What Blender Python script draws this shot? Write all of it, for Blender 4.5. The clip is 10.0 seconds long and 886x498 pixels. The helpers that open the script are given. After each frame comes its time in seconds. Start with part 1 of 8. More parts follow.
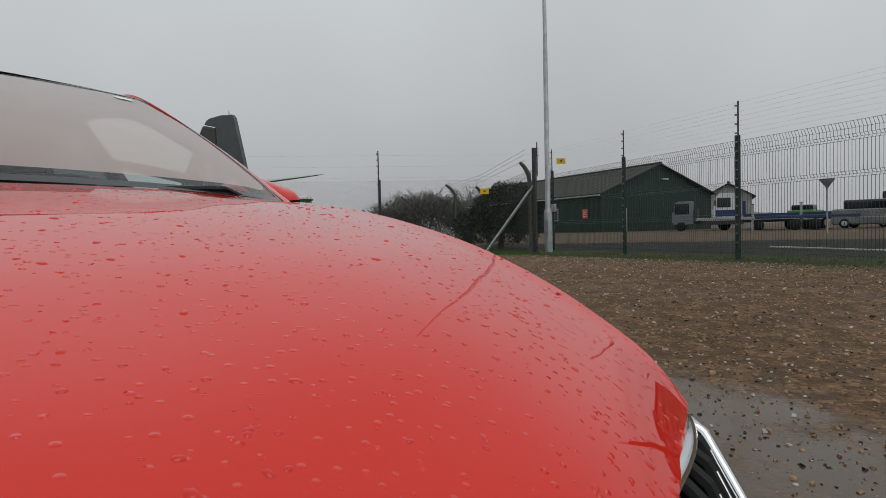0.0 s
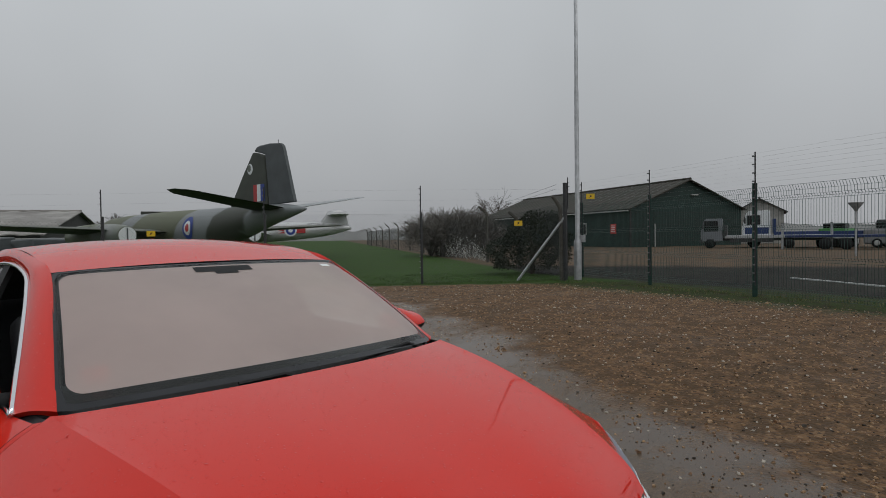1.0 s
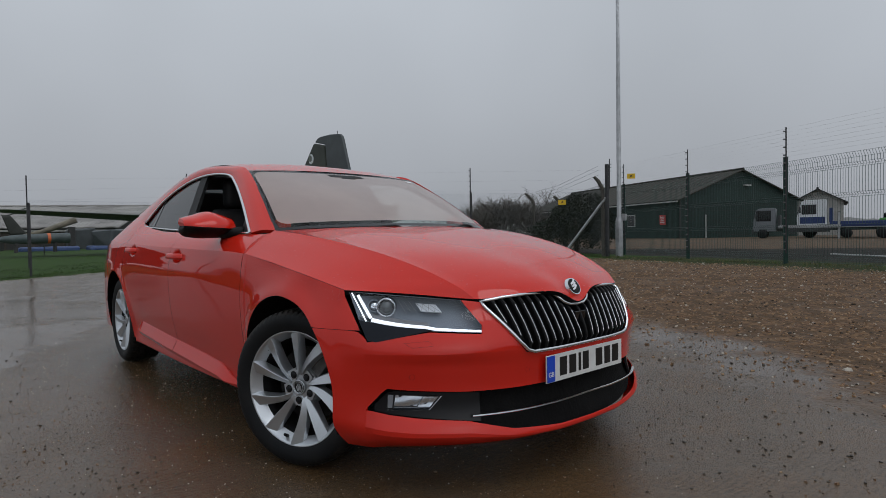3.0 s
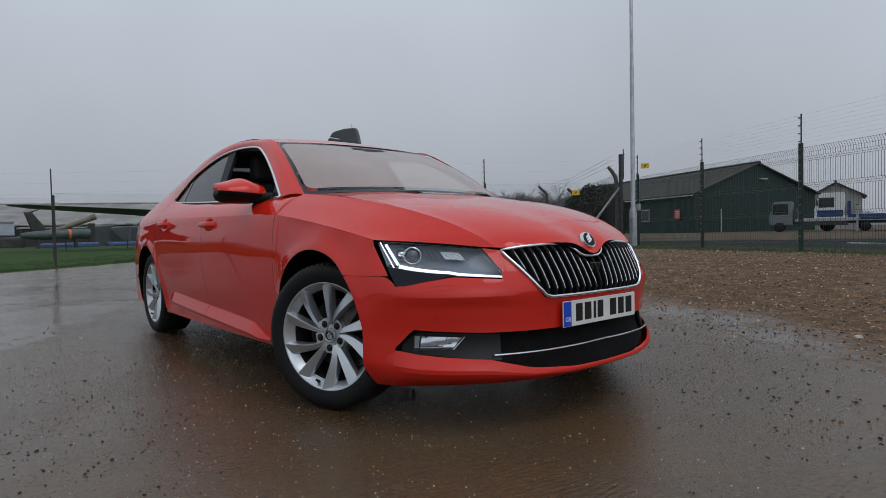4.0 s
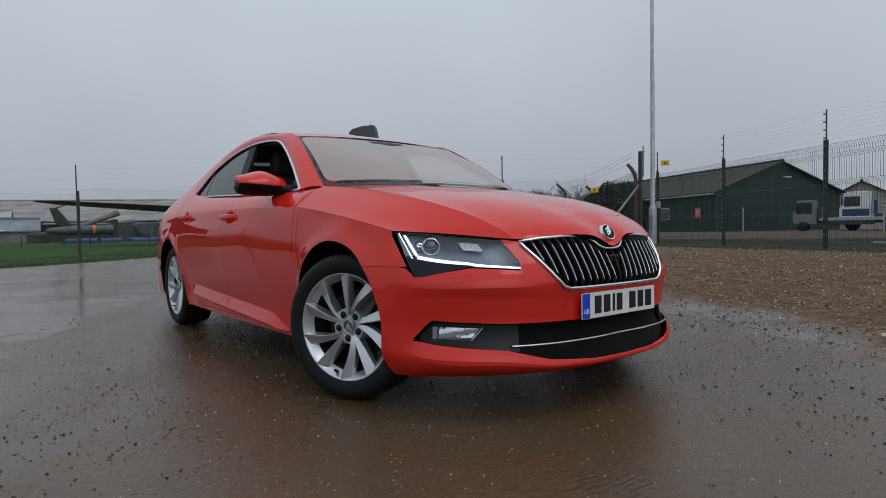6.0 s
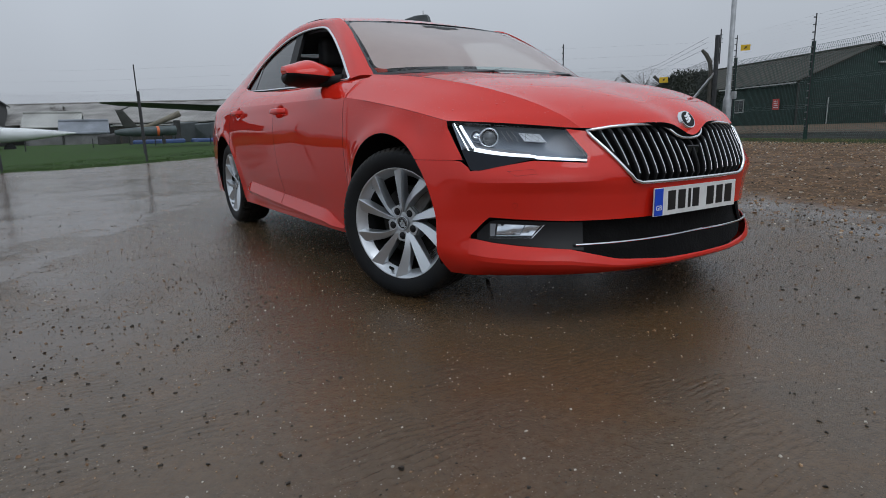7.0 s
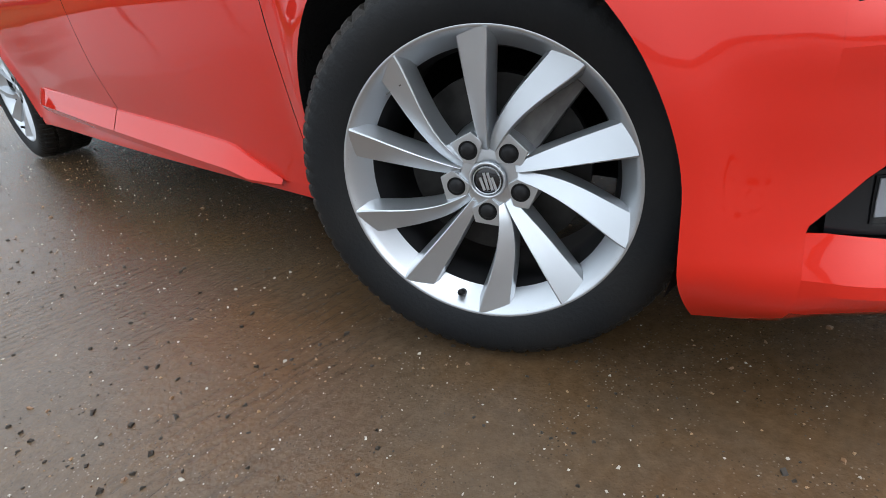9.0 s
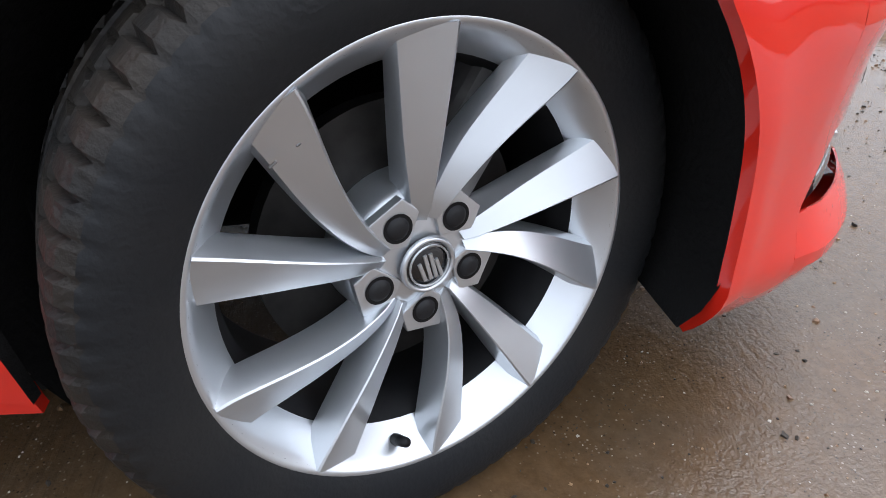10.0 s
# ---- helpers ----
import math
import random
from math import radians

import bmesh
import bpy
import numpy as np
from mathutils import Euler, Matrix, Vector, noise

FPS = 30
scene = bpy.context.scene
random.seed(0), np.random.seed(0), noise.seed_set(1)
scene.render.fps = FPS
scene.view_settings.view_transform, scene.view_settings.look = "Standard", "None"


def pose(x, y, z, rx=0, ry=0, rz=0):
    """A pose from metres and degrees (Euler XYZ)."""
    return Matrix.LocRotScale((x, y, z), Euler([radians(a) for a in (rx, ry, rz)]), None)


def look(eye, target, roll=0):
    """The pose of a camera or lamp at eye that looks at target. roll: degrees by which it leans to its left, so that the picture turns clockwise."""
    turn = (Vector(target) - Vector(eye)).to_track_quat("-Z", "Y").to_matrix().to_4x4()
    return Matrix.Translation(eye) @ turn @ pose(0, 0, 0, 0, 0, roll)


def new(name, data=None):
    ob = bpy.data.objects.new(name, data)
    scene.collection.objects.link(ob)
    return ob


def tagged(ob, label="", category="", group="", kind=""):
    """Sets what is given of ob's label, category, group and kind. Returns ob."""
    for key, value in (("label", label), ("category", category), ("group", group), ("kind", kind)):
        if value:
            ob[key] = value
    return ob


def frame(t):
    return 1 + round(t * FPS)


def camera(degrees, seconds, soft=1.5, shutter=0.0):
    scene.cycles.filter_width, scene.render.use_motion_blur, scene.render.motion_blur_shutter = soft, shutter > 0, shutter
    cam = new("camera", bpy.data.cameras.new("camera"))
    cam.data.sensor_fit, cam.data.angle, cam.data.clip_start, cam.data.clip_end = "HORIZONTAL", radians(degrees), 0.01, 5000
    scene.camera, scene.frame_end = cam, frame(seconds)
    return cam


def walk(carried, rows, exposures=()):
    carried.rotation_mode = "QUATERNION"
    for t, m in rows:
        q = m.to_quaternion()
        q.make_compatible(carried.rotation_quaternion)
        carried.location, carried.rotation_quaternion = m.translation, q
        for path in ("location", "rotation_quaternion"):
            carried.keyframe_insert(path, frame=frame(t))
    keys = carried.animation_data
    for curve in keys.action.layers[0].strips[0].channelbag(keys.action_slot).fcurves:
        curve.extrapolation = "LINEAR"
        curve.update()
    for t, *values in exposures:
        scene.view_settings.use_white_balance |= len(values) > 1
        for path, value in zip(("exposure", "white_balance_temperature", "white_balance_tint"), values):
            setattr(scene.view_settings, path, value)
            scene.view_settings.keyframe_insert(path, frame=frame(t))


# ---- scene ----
cam = camera(74.8, 10.0, soft=0.6)
PATH = [
    (0, (-0.166, -0.868, 0.9), (1.334, 0.453, 0.83), -1.4),
    (0.5, (-0.637, -1.128, 1.367), (0.835, 0.225, 1.312), -1.0),
    (1, (-1.114, -1.392, 1.443), (0.325, -0.004, 1.399), -0.8),
    (1.5, (-1.494, -1.648, 1.427), (-0.088, -0.226, 1.382), -0.8),
    (2, (-1.723, -1.886, 1.36), (-0.35, -0.433, 1.306), -0.9),
    (2.5, (-1.874, -2.057, 1.206), (-0.529, -0.578, 1.148), -0.8),
    (3, (-1.968, -2.187, 0.948), (-0.648, -0.686, 0.897), -0.9),
    (3.2, (-2.015, -2.216, 0.89), (-0.7, -0.71, 0.822), -1.3),
    (4.5, (-2.101, -2.276, 0.749), (-0.832, -0.73, 0.702), -0.8),
    (5, (-2.099, -2.27, 0.746), (-0.843, -0.715, 0.7), -0.8),
    (6.5, (-2.104, -2.27, 0.741), (-0.898, -0.679, 0.632), -1.0),
    (7, (-2.031, -2.161, 0.716), (-0.975, -0.512, 0.31), -1.6),
    (7.5, (-1.906, -1.887, 0.787), (-0.954, -0.237, 0.176), -3.4),
    (8, (-1.807, -1.459, 0.72), (-0.866, 0.167, 0.035), -4.8),
    (8.5, (-1.653, -1.009, 0.685), (-0.647, 0.542, -0.079), -6.0),
    (9, (-1.517, -0.563, 0.642), (-0.263, 0.72, -0.241), -7.2),
    (9.5, (-1.404, -0.215, 0.626), (0.178, 0.462, -0.392), -5.2),
    (10, (-1.348, 0.048, 0.63), (0.372, -0.169, -0.366), -2.4),
]
EXPOSURES = [(0, 0.15, 6500, 10), (1, 0.0, 6450, 11), (1.5, -0.12, 6400, 11), (2.5, -0.08, 6250, 12), (4.5, 0.12, 5950, 11), (6.5, 0.15, 5950, 11), (7, 0.25, 5950, 11), (7.5, 0.52, 6050, 11), (8, 1.1, 5980, 9), (8.5, 1.4, 5950, 8), (9, 1.5, 5980, 10), (9.5, 1.45, 6000, 13), (10, 1.78, 6000, 15)]
walk(cam, [(t, look(eye, target, roll)) for t, eye, target, roll in PATH], EXPOSURES)

# ---- overcast winter sky ----
world = bpy.data.worlds.new("overcast")
scene.world = world
world.use_nodes = True
wn, wl = world.node_tree.nodes, world.node_tree.links
wn.clear()
w_out = wn.new("ShaderNodeOutputWorld")
w_bg = wn.new("ShaderNodeBackground")
w_sky = wn.new("ShaderNodeTexSky")
w_sky.sky_type = "NISHITA"
w_sky.sun_disc = False
w_sky.sun_elevation, w_sky.sun_rotation = radians(28), radians(200)
w_sky.air_density, w_sky.dust_density = 2.0, 6.0
w_grey = wn.new("ShaderNodeHueSaturation")
w_grey.inputs["Saturation"].default_value = 0.10
w_mix = wn.new("ShaderNodeMixRGB")
w_mix.inputs["Fac"].default_value = 0.93
w_ramp = wn.new("ShaderNodeValToRGB")
w_geo = wn.new("ShaderNodeTexCoord")
w_sep = wn.new("ShaderNodeSeparateXYZ")
w_ramp.color_ramp.elements[0].position, w_ramp.color_ramp.elements[0].color = 0.46, (2.50, 2.56, 2.63, 1)
w_ramp.color_ramp.elements[1].position, w_ramp.color_ramp.elements[1].color = 0.80, (4.6, 4.9, 5.05, 1)
w_map = wn.new("ShaderNodeMapRange")
w_map.inputs["From Min"].default_value, w_map.inputs["From Max"].default_value = -1, 1
w_noise = wn.new("ShaderNodeTexNoise")
w_noise.inputs["Scale"].default_value, w_noise.inputs["Detail"].default_value = 1.7, 3
w_mul = wn.new("ShaderNodeMixRGB")
w_mul.blend_type = "MULTIPLY"
w_mul.inputs["Fac"].default_value = 1.0
w_nr = wn.new("ShaderNodeValToRGB")
w_nr.color_ramp.elements[0].position, w_nr.color_ramp.elements[0].color = 0.3, (0.90, 0.90, 0.90, 1)
w_nr.color_ramp.elements[1].position, w_nr.color_ramp.elements[1].color = 0.7, (1.06, 1.06, 1.06, 1)
wl.new(w_geo.outputs["Generated"], w_sep.inputs[0])
wl.new(w_sep.outputs["Z"], w_map.inputs["Value"])
wl.new(w_map.outputs[0], w_ramp.inputs["Fac"])
wl.new(w_geo.outputs["Generated"], w_noise.inputs["Vector"])
wl.new(w_noise.outputs["Fac"], w_nr.inputs["Fac"])
wl.new(w_ramp.outputs[0], w_mul.inputs[1])
wl.new(w_nr.outputs[0], w_mul.inputs[2])
wl.new(w_sky.outputs[0], w_grey.inputs["Color"])
wl.new(w_grey.outputs[0], w_mix.inputs[1])
wl.new(w_mul.outputs[0], w_mix.inputs[2])
wl.new(w_mix.outputs[0], w_bg.inputs["Color"])
w_bg.inputs["Strength"].default_value = 0.13
wl.new(w_bg.outputs[0], w_out.inputs["Surface"])

sun_data = bpy.data.lights.new("sun", "SUN")
sun_data.energy, sun_data.angle, sun_data.color = 0.6, radians(40), (1.0, 0.97, 0.93)
sun = new("sun", sun_data)
sun.matrix_world = look((0, 0, 30), (-6, 20, -14))

# ---- materials ----
def material(name, color, rough=0.5, metal=0.0, vary=0.0, scale=8.0, bump=0.0, bump_scale=60.0, spec=0.5, coat=0.0, second=None, rough_vary=0.0, noise_detail=4.0):
    """A plain surface with a large and a small scale of variation in colour, gloss and relief."""
    m = bpy.data.materials.new(name)
    m.use_nodes = True
    n, l = m.node_tree.nodes, m.node_tree.links
    b = n["Principled BSDF"]
    b.inputs["Base Color"].default_value = (*color, 1)
    b.inputs["Roughness"].default_value = rough
    b.inputs["Metallic"].default_value = metal
    b.inputs["Specular IOR Level"].default_value = spec
    if coat:
        b.inputs["Coat Weight"].default_value = coat
        b.inputs["Coat Roughness"].default_value = 0.06
    co = n.new("ShaderNodeTexCoord")
    if vary or second:
        t = n.new("ShaderNodeTexNoise")
        t.inputs["Scale"].default_value, t.inputs["Detail"].default_value = scale, noise_detail
        l.new(co.outputs["Object"], t.inputs["Vector"])
        r = n.new("ShaderNodeValToRGB")
        lo = second if second else tuple(c * (1 - vary) for c in color)
        hi = color if second else tuple(min(1, c * (1 + vary)) for c in color)
        r.color_ramp.elements[0].position, r.color_ramp.elements[0].color = 0.35, (*lo, 1)
        r.color_ramp.elements[1].position, r.color_ramp.elements[1].color = 0.65, (*hi, 1)
        l.new(t.outputs["Fac"], r.inputs["Fac"])
        l.new(r.outputs[0], b.inputs["Base Color"])
        if rough_vary:
            mr = n.new("ShaderNodeMapRange")
            mr.inputs["To Min"].default_value, mr.inputs["To Max"].default_value = max(0.02, rough - rough_vary), min(1, rough + rough_vary)
            l.new(t.outputs["Fac"], mr.inputs["Value"])
            l.new(mr.outputs[0], b.inputs["Roughness"])
    if bump:
        t2 = n.new("ShaderNodeTexNoise")
        t2.inputs["Scale"].default_value, t2.inputs["Detail"].default_value = bump_scale, 5
        l.new(co.outputs["Object"], t2.inputs["Vector"])
        bp = n.new("ShaderNodeBump")
        bp.inputs["Strength"].default_value, bp.inputs["Distance"].default_value = bump, 0.01
        l.new(t2.outputs["Fac"], bp.inputs["Height"])
        l.new(bp.outputs[0], b.inputs["Normal"])
    return m


def glow(name, color, strength):
    m = bpy.data.materials.new(name)
    m.use_nodes = True
    b = m.node_tree.nodes["Principled BSDF"]
    b.inputs["Base Color"].default_value = (*color, 1)
    b.inputs["Emission Color"].default_value = (*color, 1)
    b.inputs["Emission Strength"].default_value = strength
    return m


def glass(name, color=(1, 1, 1), rough=0.0, ior=1.5, mist=0.0, mist_color=(0.5, 0.42, 0.38)):
    """Thin glass; mist is a share of fine droplets that scatter light."""
    m = bpy.data.materials.new(name)
    m.use_nodes = True
    n, l = m.node_tree.nodes, m.node_tree.links
    n.clear()
    out = n.new("ShaderNodeOutputMaterial")
    tr = n.new("ShaderNodeBsdfTransparent")
    tr.inputs[0].default_value = (*color, 1)
    gl = n.new("ShaderNodeBsdfGlossy")
    gl.inputs["Roughness"].default_value = rough
    lw = n.new("ShaderNodeLayerWeight")
    lw.inputs["Blend"].default_value = 0.5
    pw = n.new("ShaderNodeMath")
    pw.operation = "POWER"
    pw.inputs[1].default_value = 5.0
    l.new(lw.outputs["Facing"], pw.inputs[0])
    fr = n.new("ShaderNodeMath")
    fr.operation = "MULTIPLY_ADD"
    straight = ((ior - 1) / (ior + 1)) ** 2
    fr.inputs[1].default_value, fr.inputs[2].default_value = 1 - straight, straight
    l.new(pw.outputs[0], fr.inputs[0])
    mx = n.new("ShaderNodeMixShader")
    l.new(fr.outputs[0], mx.inputs[0])
    l.new(tr.outputs[0], mx.inputs[1])
    l.new(gl.outputs[0], mx.inputs[2])
    last = mx
    if mist:
        df = n.new("ShaderNodeBsdfDiffuse")
        df.inputs[0].default_value = (*mist_color, 1)
        tl = n.new("ShaderNodeBsdfTranslucent")
        tl.inputs[0].default_value = (*mist_color, 1)
        ad = n.new("ShaderNodeMixShader")
        ad.inputs[0].default_value = 0.35
        l.new(df.outputs[0], ad.inputs[1])
        l.new(tl.outputs[0], ad.inputs[2])
        m2 = n.new("ShaderNodeMixShader")
        no = n.new("ShaderNodeTexNoise")
        no.inputs["Scale"].default_value, no.inputs["Detail"].default_value = 1.7, 5
        co = n.new("ShaderNodeTexCoord")
        l.new(co.outputs["Object"], no.inputs["Vector"])
        mr = n.new("ShaderNodeMapRange")
        mr.inputs["From Min"].default_value, mr.inputs["From Max"].default_value = 0.3, 0.7
        mr.inputs["To Min"].default_value, mr.inputs["To Max"].default_value = mist - 0.09, min(1, mist + 0.06)
        l.new(no.outputs["Fac"], mr.inputs["Value"])
        l.new(mr.outputs[0], m2.inputs[0])
        l.new(tr.outputs[0], m2.inputs[1])
        l.new(ad.outputs[0], m2.inputs[2])
        l.new(m2.outputs[0], mx.inputs[1])
    l.new(last.outputs[0], out.inputs[0])
    return m


def paint_red():
    """Red car paint, wet: a clear coat with many fine beads of rain."""
    m = material("red_paint", (0.62, 0.020, 0.0085), rough=0.5, spec=0.0, coat=1.0)
    n, l = m.node_tree.nodes, m.node_tree.links
    b = n["Principled BSDF"]
    co = n.new("ShaderNodeTexCoord")
    v = n.new("ShaderNodeTexVoronoi")
    v.inputs["Scale"].default_value = 80
    l.new(co.outputs["Object"], v.inputs["Vector"])
    no = n.new("ShaderNodeTexNoise")
    no.inputs["Scale"].default_value, no.inputs["Detail"].default_value = 5, 3
    l.new(co.outputs["Object"], no.inputs["Vector"])
    r = n.new("ShaderNodeValToRGB")
    r.color_ramp.elements[0].position, r.color_ramp.elements[0].color = 0.10, (1, 1, 1, 1)
    r.color_ramp.elements[1].position, r.color_ramp.elements[1].color = 0.22, (0, 0, 0, 1)
    l.new(v.outputs["Distance"], r.inputs["Fac"])
    # beads lie thick on faces that look up, and thin out on the sides
    ge = n.new("ShaderNodeNewGeometry")
    se = n.new("ShaderNodeSeparateXYZ")
    l.new(ge.outputs["Normal"], se.inputs[0])
    up = n.new("ShaderNodeMapRange")
    up.inputs["From Min"].default_value, up.inputs["From Max"].default_value = 0.35, 0.9
    l.new(se.outputs["Z"], up.inputs["Value"])
    mu = n.new("ShaderNodeMath")
    mu.operation = "MULTIPLY"
    l.new(r.outputs[0], mu.inputs[0])
    l.new(up.outputs[0], mu.inputs[1])
    bp = n.new("ShaderNodeBump")
    bp.inputs["Strength"].default_value, bp.inputs["Distance"].default_value = 0.8, 0.002
    wave = n.new("ShaderNodeTexNoise")
    wave.inputs["Scale"].default_value, wave.inputs["Detail"].default_value = 5.5, 1.0
    along = n.new("ShaderNodeVectorMath")
    along.operation = "MULTIPLY"
    along.inputs[1].default_value = (1.0, 0.3, 1.6)
    l.new(co.outputs["Object"], along.inputs[0])
    l.new(along.outputs[0], wave.inputs["Vector"])
    both_h = n.new("ShaderNodeMath")
    both_h.operation = "MULTIPLY_ADD"
    both_h.inputs[1].default_value = 1.1
    l.new(wave.outputs["Fac"], both_h.inputs[0])
    l.new(mu.outputs[0], both_h.inputs[2])
    l.new(both_h.outputs[0], bp.inputs["Height"])
    l.new(bp.outputs[0], b.inputs["Coat Normal"])
    cr_ = n.new("ShaderNodeMapRange")
    cr_.inputs["To Min"].default_value, cr_.inputs["To Max"].default_value = 0.004, 0.030
    l.new(no.outputs["Fac"], cr_.inputs["Value"])
    l.new(cr_.outputs[0], b.inputs["Coat Roughness"])
    return m


RED = paint_red()
BLACK_PLASTIC = material("black_plastic", (0.005, 0.005, 0.0055), 0.55, spec=0.25, vary=0.3, scale=20, bump=0.1, bump_scale=300)
BLACK_GLOSS = material("black_gloss", (0.006, 0.006, 0.007), 0.12, coat=0.5)
NAVY_GLOSS = material("dark_lamp_plastic", (0.004, 0.006, 0.012), 0.09, spec=0.28)
FRIT = material("black_glass_border", (0.008, 0.008, 0.009), 0.22, spec=0.3)
SCREEN_BORDER = material("printed_glass_edge", (0.020, 0.021, 0.024), 0.16, spec=0.4, vary=0.2, scale=6)
RAIN = material("rain_on_red", (0.60, 0.019, 0.0085), 0.30, spec=0.12, coat=0.6)
LINER = material("wheel_liner", (0.004, 0.004, 0.004), 0.9, spec=0.2, vary=0.4, scale=12, bump=0.4, bump_scale=90)
CHROME = material("chrome", (0.75, 0.76, 0.78), 0.12, metal=1.0)
SILVER = material("alloy_silver", (0.59, 0.615, 0.64), 0.30, metal=0.84, vary=0.03, scale=9, rough_vary=0.03)
RUBBER = material("tyre_rubber", (0.0065, 0.0075, 0.0090), 0.6, spec=0.26, second=(0.012, 0.012, 0.012), scale=7, bump=0.15, bump_scale=160)
TREAD = material("tyre_tread", (0.006, 0.0058, 0.0055), 0.6, spec=0.3, second=(0.018, 0.014, 0.010), scale=16, bump=0.4, bump_scale=90)
DISC = material("brake_disc", (0.035, 0.033, 0.031), 0.55, metal=0.7, vary=0.3, scale=30)
IRON = material("cast_iron", (0.14, 0.135, 0.13), 0.6, metal=0.4, vary=0.3, scale=25)
# near black for bolt caps, and for the shade inside the rims
IRON_AND_SHADE = material("dark_iron_and_shade", (0.012, 0.012, 0.013), 0.55, spec=0.3, vary=0.3, scale=20)
GLASS_CLEAR = glass("window_glass", (0.80, 0.86, 0.84))
GLASS_DARK = glass("tinted_glass", (0.16, 0.18, 0.18), ior=1.9)
GLASS_MIST = glass("misted_windscreen", (0.8, 0.84, 0.83), mist=0.66, mist_color=(0.82, 0.66, 0.61))
LAMP_GLASS = glass("lamp_cover", (0.92, 0.94, 0.96))
LAMP_DARK = material("lamp_housing", (0.185, 0.210, 0.245), 0.42, metal=0.2)
LAMP_CHROME = material("lamp_reflector", (0.8, 0.82, 0.85), 0.15, metal=1.0)
LAMP_LIT = glow("daytime_light", (0.95, 0.98, 1.0), 0.9)
LENS = material("projector_glass", (0.05, 0.055, 0.06), 0.05, coat=1.0, spec=0.9)
LAMP_WHITE = material("glossy_white", (0.85, 0.87, 0.90), 0.2, coat=0.6)
FABRIC = material("seat_leather", (0.02, 0.02, 0.022), 0.55, vary=0.3, scale=15, bump=0.2, bump_scale=120)
TRIM_DARK = material("dark_trim", (0.03, 0.03, 0.032), 0.6, vary=0.2, scale=20)
TRIM_GREY = material("grey_trim", (0.25, 0.25, 0.26), 0.5)
PLATE_WHITE = material("plate_white", (0.74, 0.74, 0.72), 0.3, vary=0.06, scale=14)
PLATE_BLUE = material("plate_blue", (0.012, 0.07, 0.55), 0.3)
PLATE_BLACK = material("plate_black", (0.01, 0.01, 0.01), 0.35)
SIGN_TAG = material("red_felt", (0.70, 0.05, 0.02), 0.8, vary=0.2, scale=30)
WHITE = material("white_letter", (0.8, 0.8, 0.8), 0.4)

# ---- mesh tools ----
def hermite(xs, ys, x):
    """A smooth curve through (xs, ys); ys may hold vectors."""
    xs, ys = np.asarray(xs, float), np.asarray(ys, float)
    x = np.clip(np.asarray(x, float), xs[0], xs[-1])
    i = np.clip(np.searchsorted(xs, x, side="right") - 1, 0, len(xs) - 2)
    d = np.diff(ys, axis=0) / (np.diff(xs) if ys.ndim == 1 else np.diff(xs)[:, None])
    h = np.diff(xs)
    m = np.zeros_like(ys)
    m[0], m[-1] = d[0], d[-1]
    for k in range(1, len(xs) - 1):
        m[k] = (d[k - 1] * h[k] + d[k] * h[k - 1]) / (h[k] + h[k - 1])
    t = (x - xs[i]) / h[i]
    hh = h[i]
    if ys.ndim > 1:
        t, hh = t[..., None], hh[..., None]
    a, b = ys[i], ys[i + 1]
    return (2 * t**3 - 3 * t**2 + 1) * a + (t**3 - 2 * t**2 + t) * hh * m[i] + (3 * t**2 - 2 * t**3) * b + (t**3 - t**2) * hh * m[i + 1]


def curve_through(points, count=None, at=None):
    """Points evenly along a smooth curve through the given ones."""
    p = np.asarray(points, float)
    s = np.concatenate([[0], np.cumsum(np.linalg.norm(np.diff(p, axis=0), axis=1))])
    s = s / s[-1]
    u = np.linspace(0, 1, count) if at is None else np.asarray(at, float)
    return hermite(s, p, u)


def data_mesh(name, verts, faces, mat, smooth=True):
    me = bpy.data.meshes.new(name)
    me.from_pydata([tuple(map(float, v)) for v in verts], [], faces)
    me.materials.append(mat)
    if smooth:
        me.polygons.foreach_set("use_smooth", [True] * len(me.polygons))
    me.update()
    return me


def child(name, me, parent, label="", at=None):
    ob = new(name, me)
    ob.parent = parent
    if at is not None:
        ob.matrix_basis = at
    if label:
        ob["label"] = label
    return ob


def part(name, bm, mat, parent, label="", smooth=False, at=None):
    me = bpy.data.meshes.new(name)
    bm.to_mesh(me)
    bm.free()
    me.materials.append(mat)
    if smooth:
        me.polygons.foreach_set("use_smooth", [True] * len(me.polygons))
    return child(name, me, parent, label, at)


def thing(name, label, category, group="", at=None, kind=""):
    ob = new(name)
    ob.empty_display_size = 0.1
    tagged(ob, label, category, group, kind)
    if at is not None:
        ob.matrix_basis = at
    return ob


def grid_faces(nu, nv, flip=False, wrap=False):
    f = []
    for i in range(nu if wrap else nu - 1):
        for j in range(nv - 1):
            a, b, c, d = i * nv + j, ((i + 1) % nu) * nv + j, ((i + 1) % nu) * nv + j + 1, i * nv + j + 1
            f.append((a, d, c, b) if flip else (a, b, c, d))
    return f


def normals_of(P):
    du, dv = np.gradient(P, axis=0), np.gradient(P, axis=1)
    n = np.cross(du, dv)
    return n / (np.linalg.norm(n, axis=2, keepdims=True) + 1e-9)


